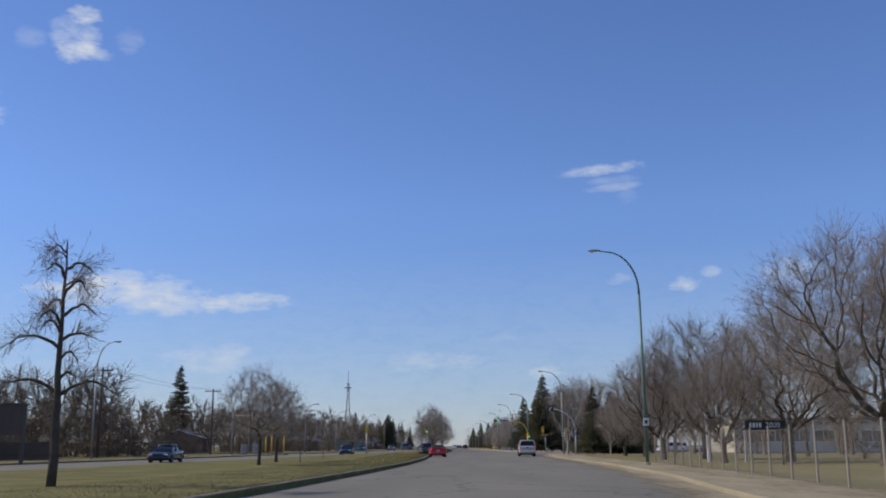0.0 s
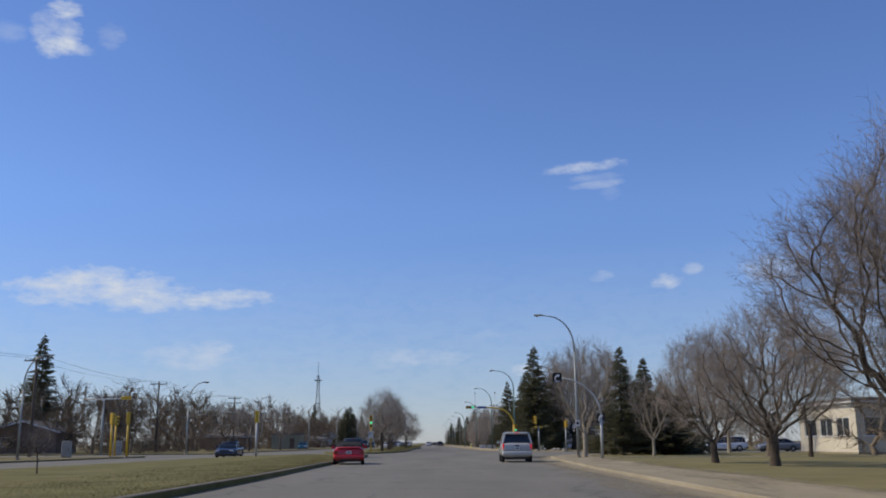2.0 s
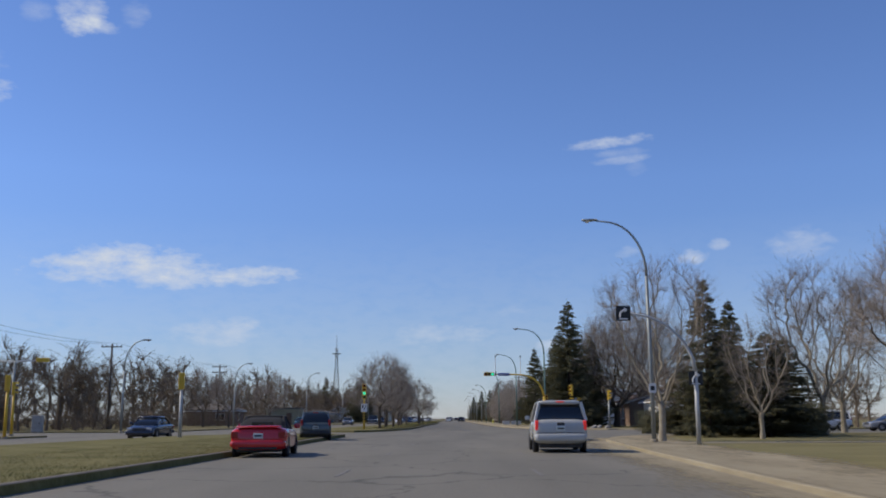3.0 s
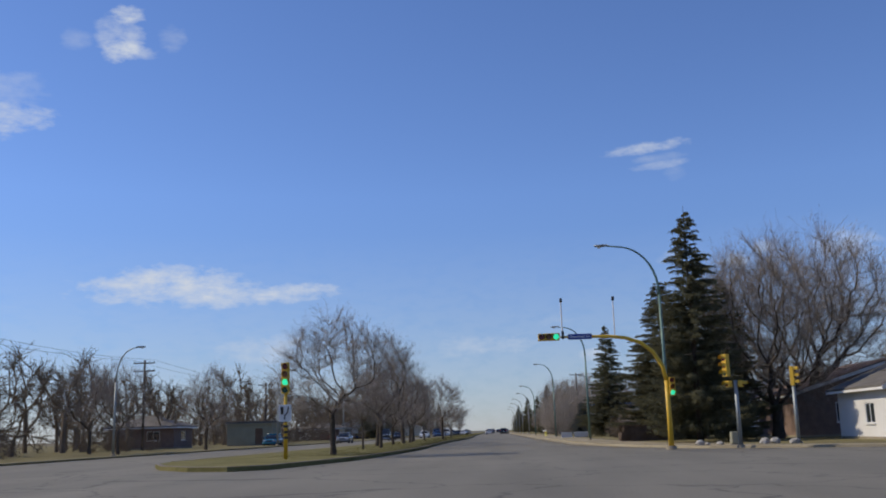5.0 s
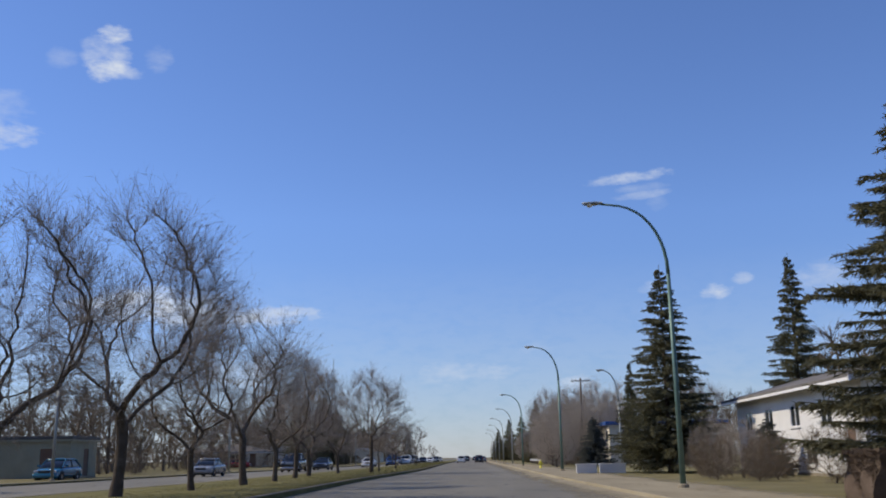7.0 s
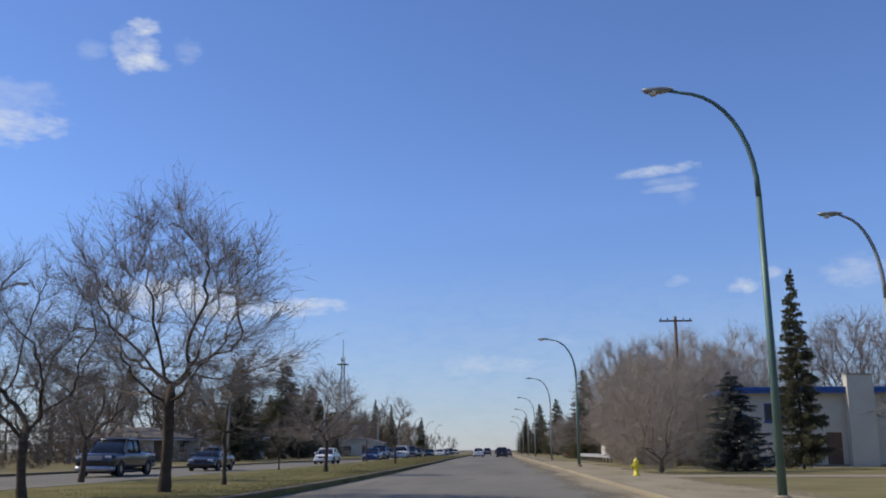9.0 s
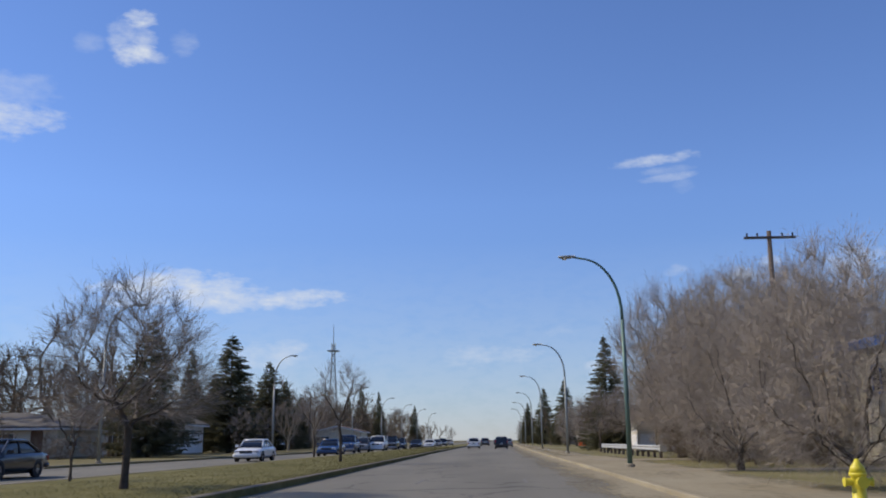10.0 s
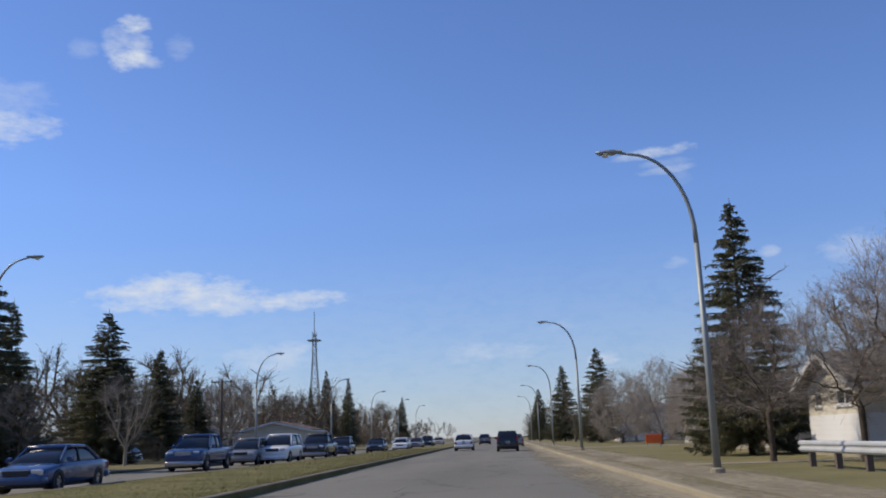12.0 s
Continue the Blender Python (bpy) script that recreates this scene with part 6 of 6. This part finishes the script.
house(-34.6, 357.0, 0, 7.0, 10.0, 2.9, "gable", 1.5, SIDING, SHINGLE, "white house with a shallow grey gable roof", [("S", -1.6, 1.0, 1.2, 1.0), ("E", -2, 1.0, 1.6, 1.1)], [("S", 1.4, 1.0, 2.05)])
house(-38.5, 435.0, 0, 8.0, 9.0, 2.6, "gable", 1.4, SIDING, SHINGLE, "white bungalow beside the far road", [("S", -1.8, 1.0, 1.4, 1.1), ("E", 0, 1.0, 1.8, 1.1)], [("E", 3.0, 1.0, 2.05)])
house(-30.5, 446.0, 0, 9.0, 9.0, 2.8, "gable", 1.1, STUCCO, BROWNROOF, "cream bungalow beside the far road", [("S", -2.2, 1.0, 1.6, 1.1), ("E", 0, 1.0, 1.8, 1.1)], [("S", 1.4, 1.0, 2.05)])
house(-36.0, 478.0, 0, 9.0, 10.0, 3.0, "hip", 1.5, SIDING, SHINGLE, "white bungalow far along the avenue", [("S", -2.0, 1.0, 1.6, 1.1), ("E", 0, 1.0, 1.8, 1.1)])


# ---- hedges, shrubs and yard fences ----
def hedge(x0, x1, y0, y1, height, seed, label, mat=BROWNHEDGE, shaggy=0.14, per=260):
    """A clipped or loose hedge: a dense core and short twigs all over it."""
    rng = random.Random(seed)
    t = thing("hedge", pose((x0 + x1) / 2, (y0 + y1) / 2, 0.1), label, "hedge")
    w, d = (x1 - x0) / 2, (y1 - y0) / 2
    loose = shaggy > 0.25
    inset = 0.72 if loose else 0.97
    bm = bmesh.new()
    bmesh.ops.create_cube(bm, size=1.0)
    bmesh.ops.subdivide_edges(bm, edges=bm.edges, cuts=7, use_grid_fill=True)
    for v in bm.verts:
        p = Vector((v.co.x * 2 * w, v.co.y * 2 * d, (v.co.z + 0.5) * height))
        r = noise.noise(p * 1.7 + Vector((seed, 0, 0))) * shaggy
        rounding = 1 - 0.10 * max(0, v.co.z) * 2 * (abs(v.co.x) + abs(v.co.y))
        v.co = Vector((p.x * rounding * (1 + r) * inset, p.y * rounding * (1 + r) * inset, p.z * (1 + 0.6 * r) * (0.8 if loose else 1.0)))
    me = bpy.data.meshes.new("core")
    bm.to_mesh(me)
    bm.free()
    me.materials.append(mat)
    part("core", me, None, t)
    s = Shape()
    n = int(per * (w * d * 4 + (w + d) * 2 * height))
    for _ in range(n):
        u, v, z = rng.uniform(-1, 1), rng.uniform(-1, 1), rng.uniform(0.05, 1)
        k = rng.random()
        top = k < (w * d * 4) / (w * d * 4 + 4 * (w + d) * height)
        if top:
            p = Vector((u * w, v * d, height * 0.95))
            dr = Vector((rng.gauss(0, 0.5), rng.gauss(0, 0.5), 1))
        elif rng.random() < d / (w + d):
            sg = rng.choice((-1, 1))
            p, dr = Vector((sg * w * 0.96, v * d, z * height)), Vector((sg, rng.gauss(0, 0.6), rng.gauss(0.5, 0.6)))
        else:
            sg = rng.choice((-1, 1))
            p, dr = Vector((u * w, sg * d * 0.96, z * height)), Vector((rng.gauss(0, 0.6), sg, rng.gauss(0.5, 0.6)))
        if loose:
            k = rng.uniform(0.55, 1.0)
            p = Vector((p.x * k, p.y * k, p.z * rng.uniform(0.7, 1.0)))
            dr.z = abs(dr.z) + 0.5
            s.spike(p, p + dr.normalized() * rng.uniform(0.7, 2.0) * shaggy, 0.014)
        else:
            s.spike(p - dr.normalized() * 0.05, p + dr.normalized() * rng.uniform(0.5, 1.6) * shaggy, 0.012)
    part("brush", s, mat, t)
    return t


hedge(7.7, 12.2, 202.4, 204.0, 1.2, 3, "clipped leafless brown hedge beside the walk", shaggy=0.07, per=700)
hedge(10.5, 14.5, 145.5, 148.0, 1.6, 13, "dark low evergreen shrubs under spruces", NEEDLE, 0.3, 140)
hedge(13.0, 20.5, 134.5, 138.0, 1.9, 14, "dark evergreen shrubs under spruces", NEEDLE, 0.3, 100)
for k, (x, y, w, h) in enumerate(((-53, 96, 8, 1.8), (-47, 118, 9, 2.4), (-42, 176, 9, 2.2), (-40, 196, 10, 2.6), (-38.5, 222, 8, 2.4), (-34, 270, 7, 2.2), (-33.5, 297, 7, 2.6), (-33, 332, 8, 2.2), (-30, 374, 6, 2.4), (-32, 393, 8, 2.6), (-32, 420, 7, 2.4), (-31, 466, 8, 3.0), (-31, 520, 9, 4.0), (-31, 560, 12, 5.0), (-50, 140, 12, 2.2), (-58, 60, 12, 2.4), (-57, 100, 10, 3.0))):
    for u in range(4):
        place(shrub, x - w / 2 + (u + 0.5) * w / 4, y + ((u * 7 + k * 3) % 5 - 2) * 0.5, 67 * u + 31 * k, min(h / 2.4 * (0.85 + 0.1 * ((u + k) % 3)), 1.5), None, "dense brown leafless shrub beyond the far road")

bd = Shape().box(-0.07, 0.07, -0.012, 0.012, 0.05, 1.65, 0.004).mesh("board", WOODPOLE)
wf = thing("board_fence", pose(0, 0, 0.1), "dark board fence beyond the far road", "fence")
for k in range(60):
    part("board", bd, None, wf, at=pose(-52.5 + k * 0.16, 86.0, 0))
for z in (0.4, 1.4):
    part("fence_rail", Shape().box(-52.6, -42.9, 86.02, 86.07, z, z + 0.08), WOODPOLE, wf)


# ---- vehicles ----
# kind: length, half width, belt, roof, wheel radius, body stations (share of length, width, low, high), cabin stations (share, width, high)
KINDS = {
    "convertible": (4.65, 0.92, 0.93, 1.34, 0.32, [(-0.5, 0.84, 0.36, 0.82), (-0.485, 0.95, 0.26, 0.92), (-0.42, 1.0, 0.22, 0.97), (-0.2, 1.0, 0.20, 0.95), (0.1, 1.0, 0.20, 0.93), (0.3, 0.99, 0.22, 0.88), (0.45, 0.95, 0.24, 0.76), (0.5, 0.82, 0.30, 0.62)],
                    [(-0.30, 0.84, 0.10), (-0.22, 0.84, 0.75), (-0.10, 0.82, 0.99), (0.04, 0.82, 1.0), (0.14, 0.84, 0.55), (0.22, 0.86, 0.05)]),
    "suv": (4.95, 0.96, 1.17, 1.84, 0.38, [(-0.5, 0.88, 0.45, 1.05), (-0.49, 0.97, 0.34, 1.18), (-0.42, 1.0, 0.30, 1.20), (0.0, 1.0, 0.30, 1.18), (0.25, 0.99, 0.30, 1.14), (0.42, 0.97, 0.32, 1.02), (0.485, 0.93, 0.34, 0.92), (0.5, 0.82, 0.42, 0.78)],
            [(-0.482, 0.94, 0.12), (-0.455, 0.93, 0.86), (-0.40, 0.93, 0.99), (-0.1, 0.93, 1.0), (0.06, 0.93, 0.96), (0.14, 0.93, 0.60), (0.24, 0.93, 0.03)]),
    "minivan": (5.05, 0.97, 1.05, 1.74, 0.34, [(-0.5, 0.88, 0.40, 0.95), (-0.49, 0.97, 0.28, 1.05), (-0.40, 1.0, 0.24, 1.08), (0.0, 1.0, 0.24, 1.06), (0.25, 0.98, 0.26, 1.02), (0.42, 0.94, 0.28, 0.88), (0.5, 0.78, 0.36, 0.68)],
                [(-0.48, 0.95, 0.10), (-0.445, 0.94, 0.82), (-0.38, 0.93, 0.98), (-0.05, 0.93, 1.0), (0.10, 0.92, 0.92), (0.20, 0.91, 0.55), (0.34, 0.90, 0.03)]),
    "crossover": (4.45, 0.90, 1.02, 1.63, 0.34, [(-0.5, 0.86, 0.42, 0.92), (-0.485, 0.96, 0.32, 1.02), (-0.40, 1.0, 0.28, 1.04), (0.0, 1.0, 0.28, 1.02), (0.25, 0.98, 0.28, 0.98), (0.43, 0.94, 0.30, 0.84), (0.5, 0.80, 0.38, 0.66)],
                  [(-0.47, 0.92, 0.08), (-0.42, 0.91, 0.80), (-0.34, 0.90, 0.98), (-0.05, 0.90, 1.0), (0.07, 0.90, 0.93), (0.16, 0.90, 0.55), (0.27, 0.91, 0.03)]),
    "sedan": (4.75, 0.91, 0.93, 1.43, 0.32, [(-0.5, 0.84, 0.38, 0.84), (-0.485, 0.95, 0.28, 0.94), (-0.36, 1.0, 0.22, 0.98), (0.0, 1.0, 0.22, 0.95), (0.25, 0.98, 0.22, 0.91), (0.43, 0.94, 0.24, 0.76), (0.5, 0.80, 0.32, 0.60)],
              [(-0.40, 0.86, 0.05), (-0.30, 0.85, 0.62), (-0.19, 0.84, 0.97), (0.0, 0.84, 1.0), (0.09, 0.84, 0.88), (0.17, 0.86, 0.50), (0.27, 0.88, 0.03)]),
    "hatchback": (4.25, 0.90, 0.99, 1.54, 0.33, [(-0.5, 0.86, 0.40, 0.88), (-0.485, 0.96, 0.30, 0.98), (-0.40, 1.0, 0.26, 1.01), (0.0, 1.0, 0.26, 0.99), (0.25, 0.98, 0.26, 0.94), (0.43, 0.94, 0.28, 0.80), (0.5, 0.80, 0.36, 0.64)],
                  [(-0.47, 0.90, 0.06), (-0.41, 0.89, 0.66), (-0.32, 0.88, 0.97), (-0.05, 0.88, 1.0), (0.08, 0.88, 0.92), (0.17, 0.88, 0.52), (0.29, 0.89, 0.03)]),
    "pickup": (5.7, 0.99, 1.18, 1.86, 0.40, [(-0.5, 0.92, 0.52, 1.10), (-0.49, 0.98, 0.44, 1.20), (-0.2, 1.0, 0.40, 1.22), (0.0, 1.0, 0.38, 1.20), (0.25, 1.0, 0.38, 1.18), (0.43, 0.98, 0.40, 1.12), (0.49, 0.95, 0.42, 1.02), (0.5, 0.86, 0.48, 0.86)],
               [(-0.13, 0.92, 0.05), (-0.12, 0.92, 0.94), (-0.08, 0.92, 0.99), (0.06, 0.92, 1.0), (0.13, 0.92, 0.92), (0.20, 0.92, 0.5), (0.27, 0.92, 0.03)]),
}


def vehicle(kind, x, y, turn, colour, label, category="car", group="", brake=False, lit=False, rails=False):
    ln, hw, belt, roof, wr, body, cabin = KINDS[kind]
    t = thing(kind if kind != "suv" else "sport_utility_car", pose(x, y, 0.004, 0, 0, turn), label, category, group)
    part("body", Shape().loft([(s * ln, w * hw, a, b) for s, w, a, b in body], 24, 0.34), colour, t, smooth=True)
    top = SOFTTOP if kind == "convertible" else colour

    def taper(shape):
        shape.v = [(px * (1 - 0.19 * max(0.0, (pz - belt) / (roof - belt))), py, pz) for px, py, pz in shape.v]
        return shape

    glass = taper(Shape().loft([(s * ln, w * hw, belt - 0.25, belt + (roof - belt) * k - 0.02) for s, w, k in cabin], 24, 0.30))
    part("side_glass", glass, SOFTTOP if kind == "convertible" else CARGLASS, t, "dark tinted windows" if kind != "convertible" else "black canvas folding top", smooth=True)
    full = [(s, w) for s, w, k in cabin if k > 0.8]
    r0, r1 = full[0][0] * ln, full[-1][0] * ln
    n_r = 6
    rf = taper(Shape().loft([(r0 - 0.06 + (r1 - r0 + 0.10) * i / n_r, hw * (0.90 if i in (0, n_r) else 0.945), roof - (0.13 if i in (0, n_r) else 0.10), roof + (0.0 if i in (0, n_r) else 0.025)) for i in range(n_r + 1)], 20, 0.4))
    part("roof", rf, top, t, smooth=True)
    wid = lambda z: hw * cabin[2][1] * (1 - 0.19 * max(0.0, (z - belt) / (roof - belt)))
    zr = roof - 0.05
    backs, fronts = cabin[0], cabin[-1]
    for sx in (-1, 1):
        for name, s0, s1, rad in (("rear_pillar", backs[0] * ln + 0.05, r0 - 0.02, 0.075), ("front_pillar", fronts[0] * ln - 0.12, r1 + 0.02, 0.05), ("door_pillar", (r0 + r1) / 2, (r0 + r1) / 2, 0.045)):
            part(name, Shape().tube([(sx * (wid(belt) + 0.005), s0, belt - 0.05), (sx * (wid(zr) + 0.005), s1, zr)], [rad, rad * 0.8], 6), top if name != "door_pillar" else DARKTRIM, t)
        part("wing_mirror", Shape().loft([(fronts[0] * ln - 0.42, 0.0, belt + 0.02, belt + 0.02), (fronts[0] * ln - 0.40, 0.11, belt - 0.02, belt + 0.16), (fronts[0] * ln - 0.28, 0.08, belt, belt + 0.13)], 10, 0.5), colour, t, at=pose(sx * (hw + 0.08), 0, 0))
        for end in (-1, 1):
            wy = end * ln * 0.30 if kind != "pickup" else end * ln * 0.32
            x0, x1 = (hw - 0.20, hw + 0.006) if sx > 0 else (-hw - 0.006, -hw + 0.20)
            arch = part("wheel_arch", Shape().wheel(sx * hw * 0.9, sx * (hw + 0.003), wy, wr + 0.02, wr * 0.6, wr + 0.05), DARKTRIM, t)
            ty = part("wheel", Shape().wheel(x0, x1, wy, wr, wr * 0.62, wr), RUBBER, t, "black rubber tyre", smooth=False)
            xc = sx * (hw - 0.02)
            rim = Shape().tube([(xc - sx * 0.05, wy, wr), (xc, wy, wr)], [wr * 0.64, wr * 0.60], 16)
            part("rim", rim, RIM, ty, "grey alloy rim")
            for k in range(5):
                a = 2 * math.pi * k / 5
                part("spoke_gap", Shape().tube([(xc + sx * 0.001, wy + wr * 0.4 * math.cos(a), wr + wr * 0.4 * math.sin(a)), (xc + sx * 0.004, wy + wr * 0.4 * math.cos(a), wr + wr * 0.4 * math.sin(a))], [wr * 0.13, wr * 0.13], 8), DARKTRIM, ty)
    yb, yf = -ln / 2, ln / 2
    # rear
    tz0, tz1 = {"suv": (0.80, 1.14), "minivan": (0.84, 1.12), "pickup": (0.82, 1.16), "crossover": (0.84, 1.20)}.get(kind, (0.62, 0.84))
    tw = 0.24 if kind in ("convertible", "sedan", "hatchback") else 0.12
    for sx in (-1, 1):
        xa, xb = sorted((sx * hw * 0.955, sx * (hw * 0.955 - tw)))
        part("tail_light", Shape().box(xa, xb, yb - 0.004, yb + 0.16, tz0, tz1, 0.02), BRAKE if brake else TAILRED, t, "lit red brake light" if brake else "red tail light")
    bz0, bz1 = (0.40, 0.68) if kind in ("suv", "pickup") else (0.32, 0.56)
    part("rear_bumper", Shape().loft([(yb - 0.09, hw * 0.86, bz0 + 0.04, bz1 - 0.03), (yb - 0.05, hw * 0.97, bz0, bz1), (yb + 0.25, hw * 1.006, bz0, bz1)], 20, 0.35), DARKTRIM if kind in ("minivan", "crossover") else (RIM if kind == "pickup" else colour), t, smooth=True)
    part("under_shade", Shape().box(-hw * 0.8, hw * 0.8, yb + 0.2, yf - 0.25, 0.17, 0.36, 0.03), DARKTRIM, t, "dark underside")
    pz = bz1 + 0.10 if kind in ("suv", "minivan", "crossover") else (0.60 if kind != "pickup" else 0.72)
    if kind in ("convertible", "sedan"):
        pz = 0.62
    lp = part("number_plate", Shape().box(-0.16, 0.16, yb - 0.018, yb + 0.06, pz, pz + 0.16, 0.006), PLATE, t, "pale plate with a dark bar")
    part("plate_bar", Shape().box(-0.12, 0.12, yb - 0.022, yb - 0.019, pz + 0.05, pz + 0.11), DARKTRIM, lp)
    if kind in ("suv", "minivan", "crossover", "hatchback"):
        c0, c1 = cabin[0], cabin[1]
        part("high_brake_light", Shape().box(-0.14, 0.14, r0 - 0.09, r0 + 0.02, roof - 0.055, roof - 0.01, 0.008), BRAKE if brake else TAILRED, t, "thin red light above the rear window")
        za, zb = belt + 0.02, belt + (roof - belt) * c1[2] - 0.06
        ya, ybk = c0[0] * ln - 0.012, c1[0] * ln - 0.02
        part("tailgate_handle", Shape().box(-0.13, 0.13, yb - 0.016, yb + 0.05, belt - 0.20, belt - 0.10, 0.01), DARKTRIM, t)
        part("rear_wiper", Shape().tube([(0.0, ya - 0.01, za), (-0.32, ya + 0.01, za + 0.09)], [0.012, 0.01], 5), DARKTRIM, t)
        part("tailgate_seam", Shape().box(-hw * 0.84, hw * 0.84, yb - 0.006, yb + 0.05, bz1 + 0.015, bz1 + 0.035), DARKTRIM, t)
    if kind == "convertible":
        part("spoiler", Shape().loft([(yb + 0.04, 0.72, 0.955, 1.0), (yb + 0.16, 0.74, 0.965, 1.03), (yb + 0.30, 0.74, 0.95, 0.99)], 16, 0.4), colour, t, smooth=True)
        part("rear_window", Shape().box(-0.36, 0.36, -0.285 * ln, -0.27 * ln, 1.0, 1.14, 0.01), CARGLASS, t)
        part("windscreen", taper(Shape().loft([(0.10 * ln, 0.80 * hw, 0.9, 1.30), (0.16 * ln, 0.84 * hw, 0.9, 1.12), (0.225 * ln, 0.85 * hw, 0.88, 0.95)], 20, 0.3)), CARGLASS, t, smooth=True)
        part("bumper_recess", Shape().box(-0.62, 0.62, yb - 0.10, yb + 0.02, 0.27, 0.34, 0.02), DARKTRIM, t)
    if rails:
        for sx in (-1, 1):
            part("roof_rail", Shape().tube([(sx * hw * 0.70, r0 + 0.2, roof + 0.07), (sx * hw * 0.70, r1 - 0.1, roof + 0.07)], [0.022, 0.022], 6), DARKTRIM, t)
    if kind == "pickup":
        part("cargo_bed", Shape().box(-hw * 0.84, hw * 0.84, yb + 0.10, -0.15 * ln, 1.19, 1.228, 0.01), DARKTRIM, t, "dark open bed liner")
        part("tailgate", Shape().box(-hw * 0.80, hw * 0.80, yb - 0.01, yb + 0.03, 0.74, 1.17, 0.012), colour, t)
    # front
    fz = belt - 0.30 if kind != "pickup" else 0.92
    for sx in (-1, 1):
        xa, xb = sorted((sx * hw * 0.86, sx * (hw * 0.86 - 0.34)))
        part("headlight", Shape().box(xa, xb, yf - 0.17, yf - 0.02, fz - 0.09, fz + 0.09, 0.03), HEADLIT if lit else HEADLAMP, t, "lit headlight" if lit else "clear headlight")
    part("grille", Shape().box(-0.42, 0.42, yf - 0.08, yf + 0.006, fz - 0.12, fz + 0.08, 0.015), DARKTRIM if kind != "pickup" else RIM, t)
    part("front_bumper", Shape().loft([(yf + 0.05, hw * 0.80, 0.30, 0.50), (yf - 0.02, hw * 0.94, 0.26, 0.54), (yf - 0.30, hw * 0.99, 0.26, 0.54)][::-1], 20, 0.35), colour if kind != "pickup" else RIM, t, smooth=True)
    return t


GOING = "cars driving north"
vehicle("convertible", -9.25, 108.9 + 2.3, 4, RED, "bright red two-door convertible with its black top up", "car", GOING)
vehicle("suv", 1.25, 111.9 + 2.5, -2, SILVER, "pale silver sport utility car with lit brake lights", "car", GOING, brake=True, rails=True)
vehicle("minivan", 2.75, 130.0 + 2.5, -4, NAVY, "dark navy minivan with lit brake lights", "van", GOING, brake=True, rails=True)
vehicle("crossover", -10.9, 132.9 + 2.2, 8, SAGE, "dark grey-green crossover in the turning lane", "car", GOING)
vehicle("hatchback", -3.9, 408.0, 0, WHITE, "white hatchback with a dark rear window", "car", GOING)
vehicle("crossover", 0.2, 396.0, 0, BLACK, "black crossover seen from behind", "car", GOING)
vehicle("sedan", 1.3, 432.0, 0, GREY, "grey sedan further along the avenue", "car", GOING)
vehicle("crossover", -3.2, 470.0, 0, GREY, "grey crossover far along the avenue", "car", GOING)
vehicle("sedan", -0.8, 520.0, 0, BLACK, "black sedan far along the avenue", "car", GOING)
vehicle("sedan", 1.2, 560.0, 0, MAROON, "maroon sedan far along the avenue", "car", GOING)
ONC = "cars on the far road"
for kind, x, y, colour, label in (
        ("sedan", -31.5, 80.5, BLACK, "dark sedan on the far road"), 
        ("sedan", -22.5, 140.5, NAVY, "dark navy sedan turning onto the far road"), ("hatchback", -29.6, 249.0, TEAL, "teal hatchback on the far road"), ("sedan", -22.6, 262.0, GREY, "dark grey sedan on the far road"),
        ("pickup", -19.6, 284.0, BLACK, "black pickup on the far road"), ("sedan", -18.6, 297.0, BLACK, "black sedan on the far road"),
        ("sedan", -16.3, 326.0, WHITE, "white sedan on the far road"),         ("sedan", -14.6, 345.5, BLUE, "dark blue sedan on the far road"),
        ("pickup", -16.3, 366.0, BLUE, "dark blue pickup on the far road"), ("crossover", -16.0, 375.0, GREY, "grey crossover on the far road"), ("suv", -14.5, 377.0, WHITE, "white sport utility car on the far road"),
        ("pickup", -14.4, 389.5, BLACK, "black pickup on the far road"), ("crossover", -14.3, 399.5, NAVY, "dark blue crossover on the far road"), ("sedan", -13.2, 414.5, BLACK, "black sedan on the far road"),
        ("sedan", -12.0, 427.0, WHITE, "white sedan on the far road"), ("sedan", -12.2, 448.0, GREY, "grey sedan on the far road"), ("crossover", -12.2, 467.0, BLACK, "black crossover on the far road"), ("sedan", -12.1, 492.0, BEIGE, "beige sedan far up the far road")):
    vehicle(kind, x, y, 180, colour, label, "pickup" if kind == "pickup" else "car", ONC, lit=False)
PARK = "cars parked by houses"
for kind, x, y, turn, colour, label in (("sedan", -37.5, 330.5, 90, MAROON, "red sedan parked beside a bungalow"), ("sedan", -32.5, 347.0, 80, BLUE, "blue sedan parked on a drive"), ("sedan", -33.5, 385.5, 90, WHITE, "white sedan parked on a drive"), ("hatchback", -30.5, 388.5, 90, WHITE, "white hatchback parked on a drive"),
                                        ("sedan", 35.0, 160.0, 90, GREY, "silver-grey sedan parked on the side street"), ("minivan", 30.0, 163.5, 90, WHITE, "white van parked on the side street"), ("sedan", 40.5, 161.0, 90, NAVY, "dark sedan parked on the side street"),
                                        ("sedan", 17.0, 166.0, 80, GREY, "grey sedan on the side street"), ("sedan", -36.5, 429.0, 90, WHITE, "white sedan parked by a bungalow"), ("crossover", 18.2, 346.0, 90, BLACK, "dark crossover parked by a house")):
    vehicle(kind, x, y, turn, colour, label, "car", PARK)
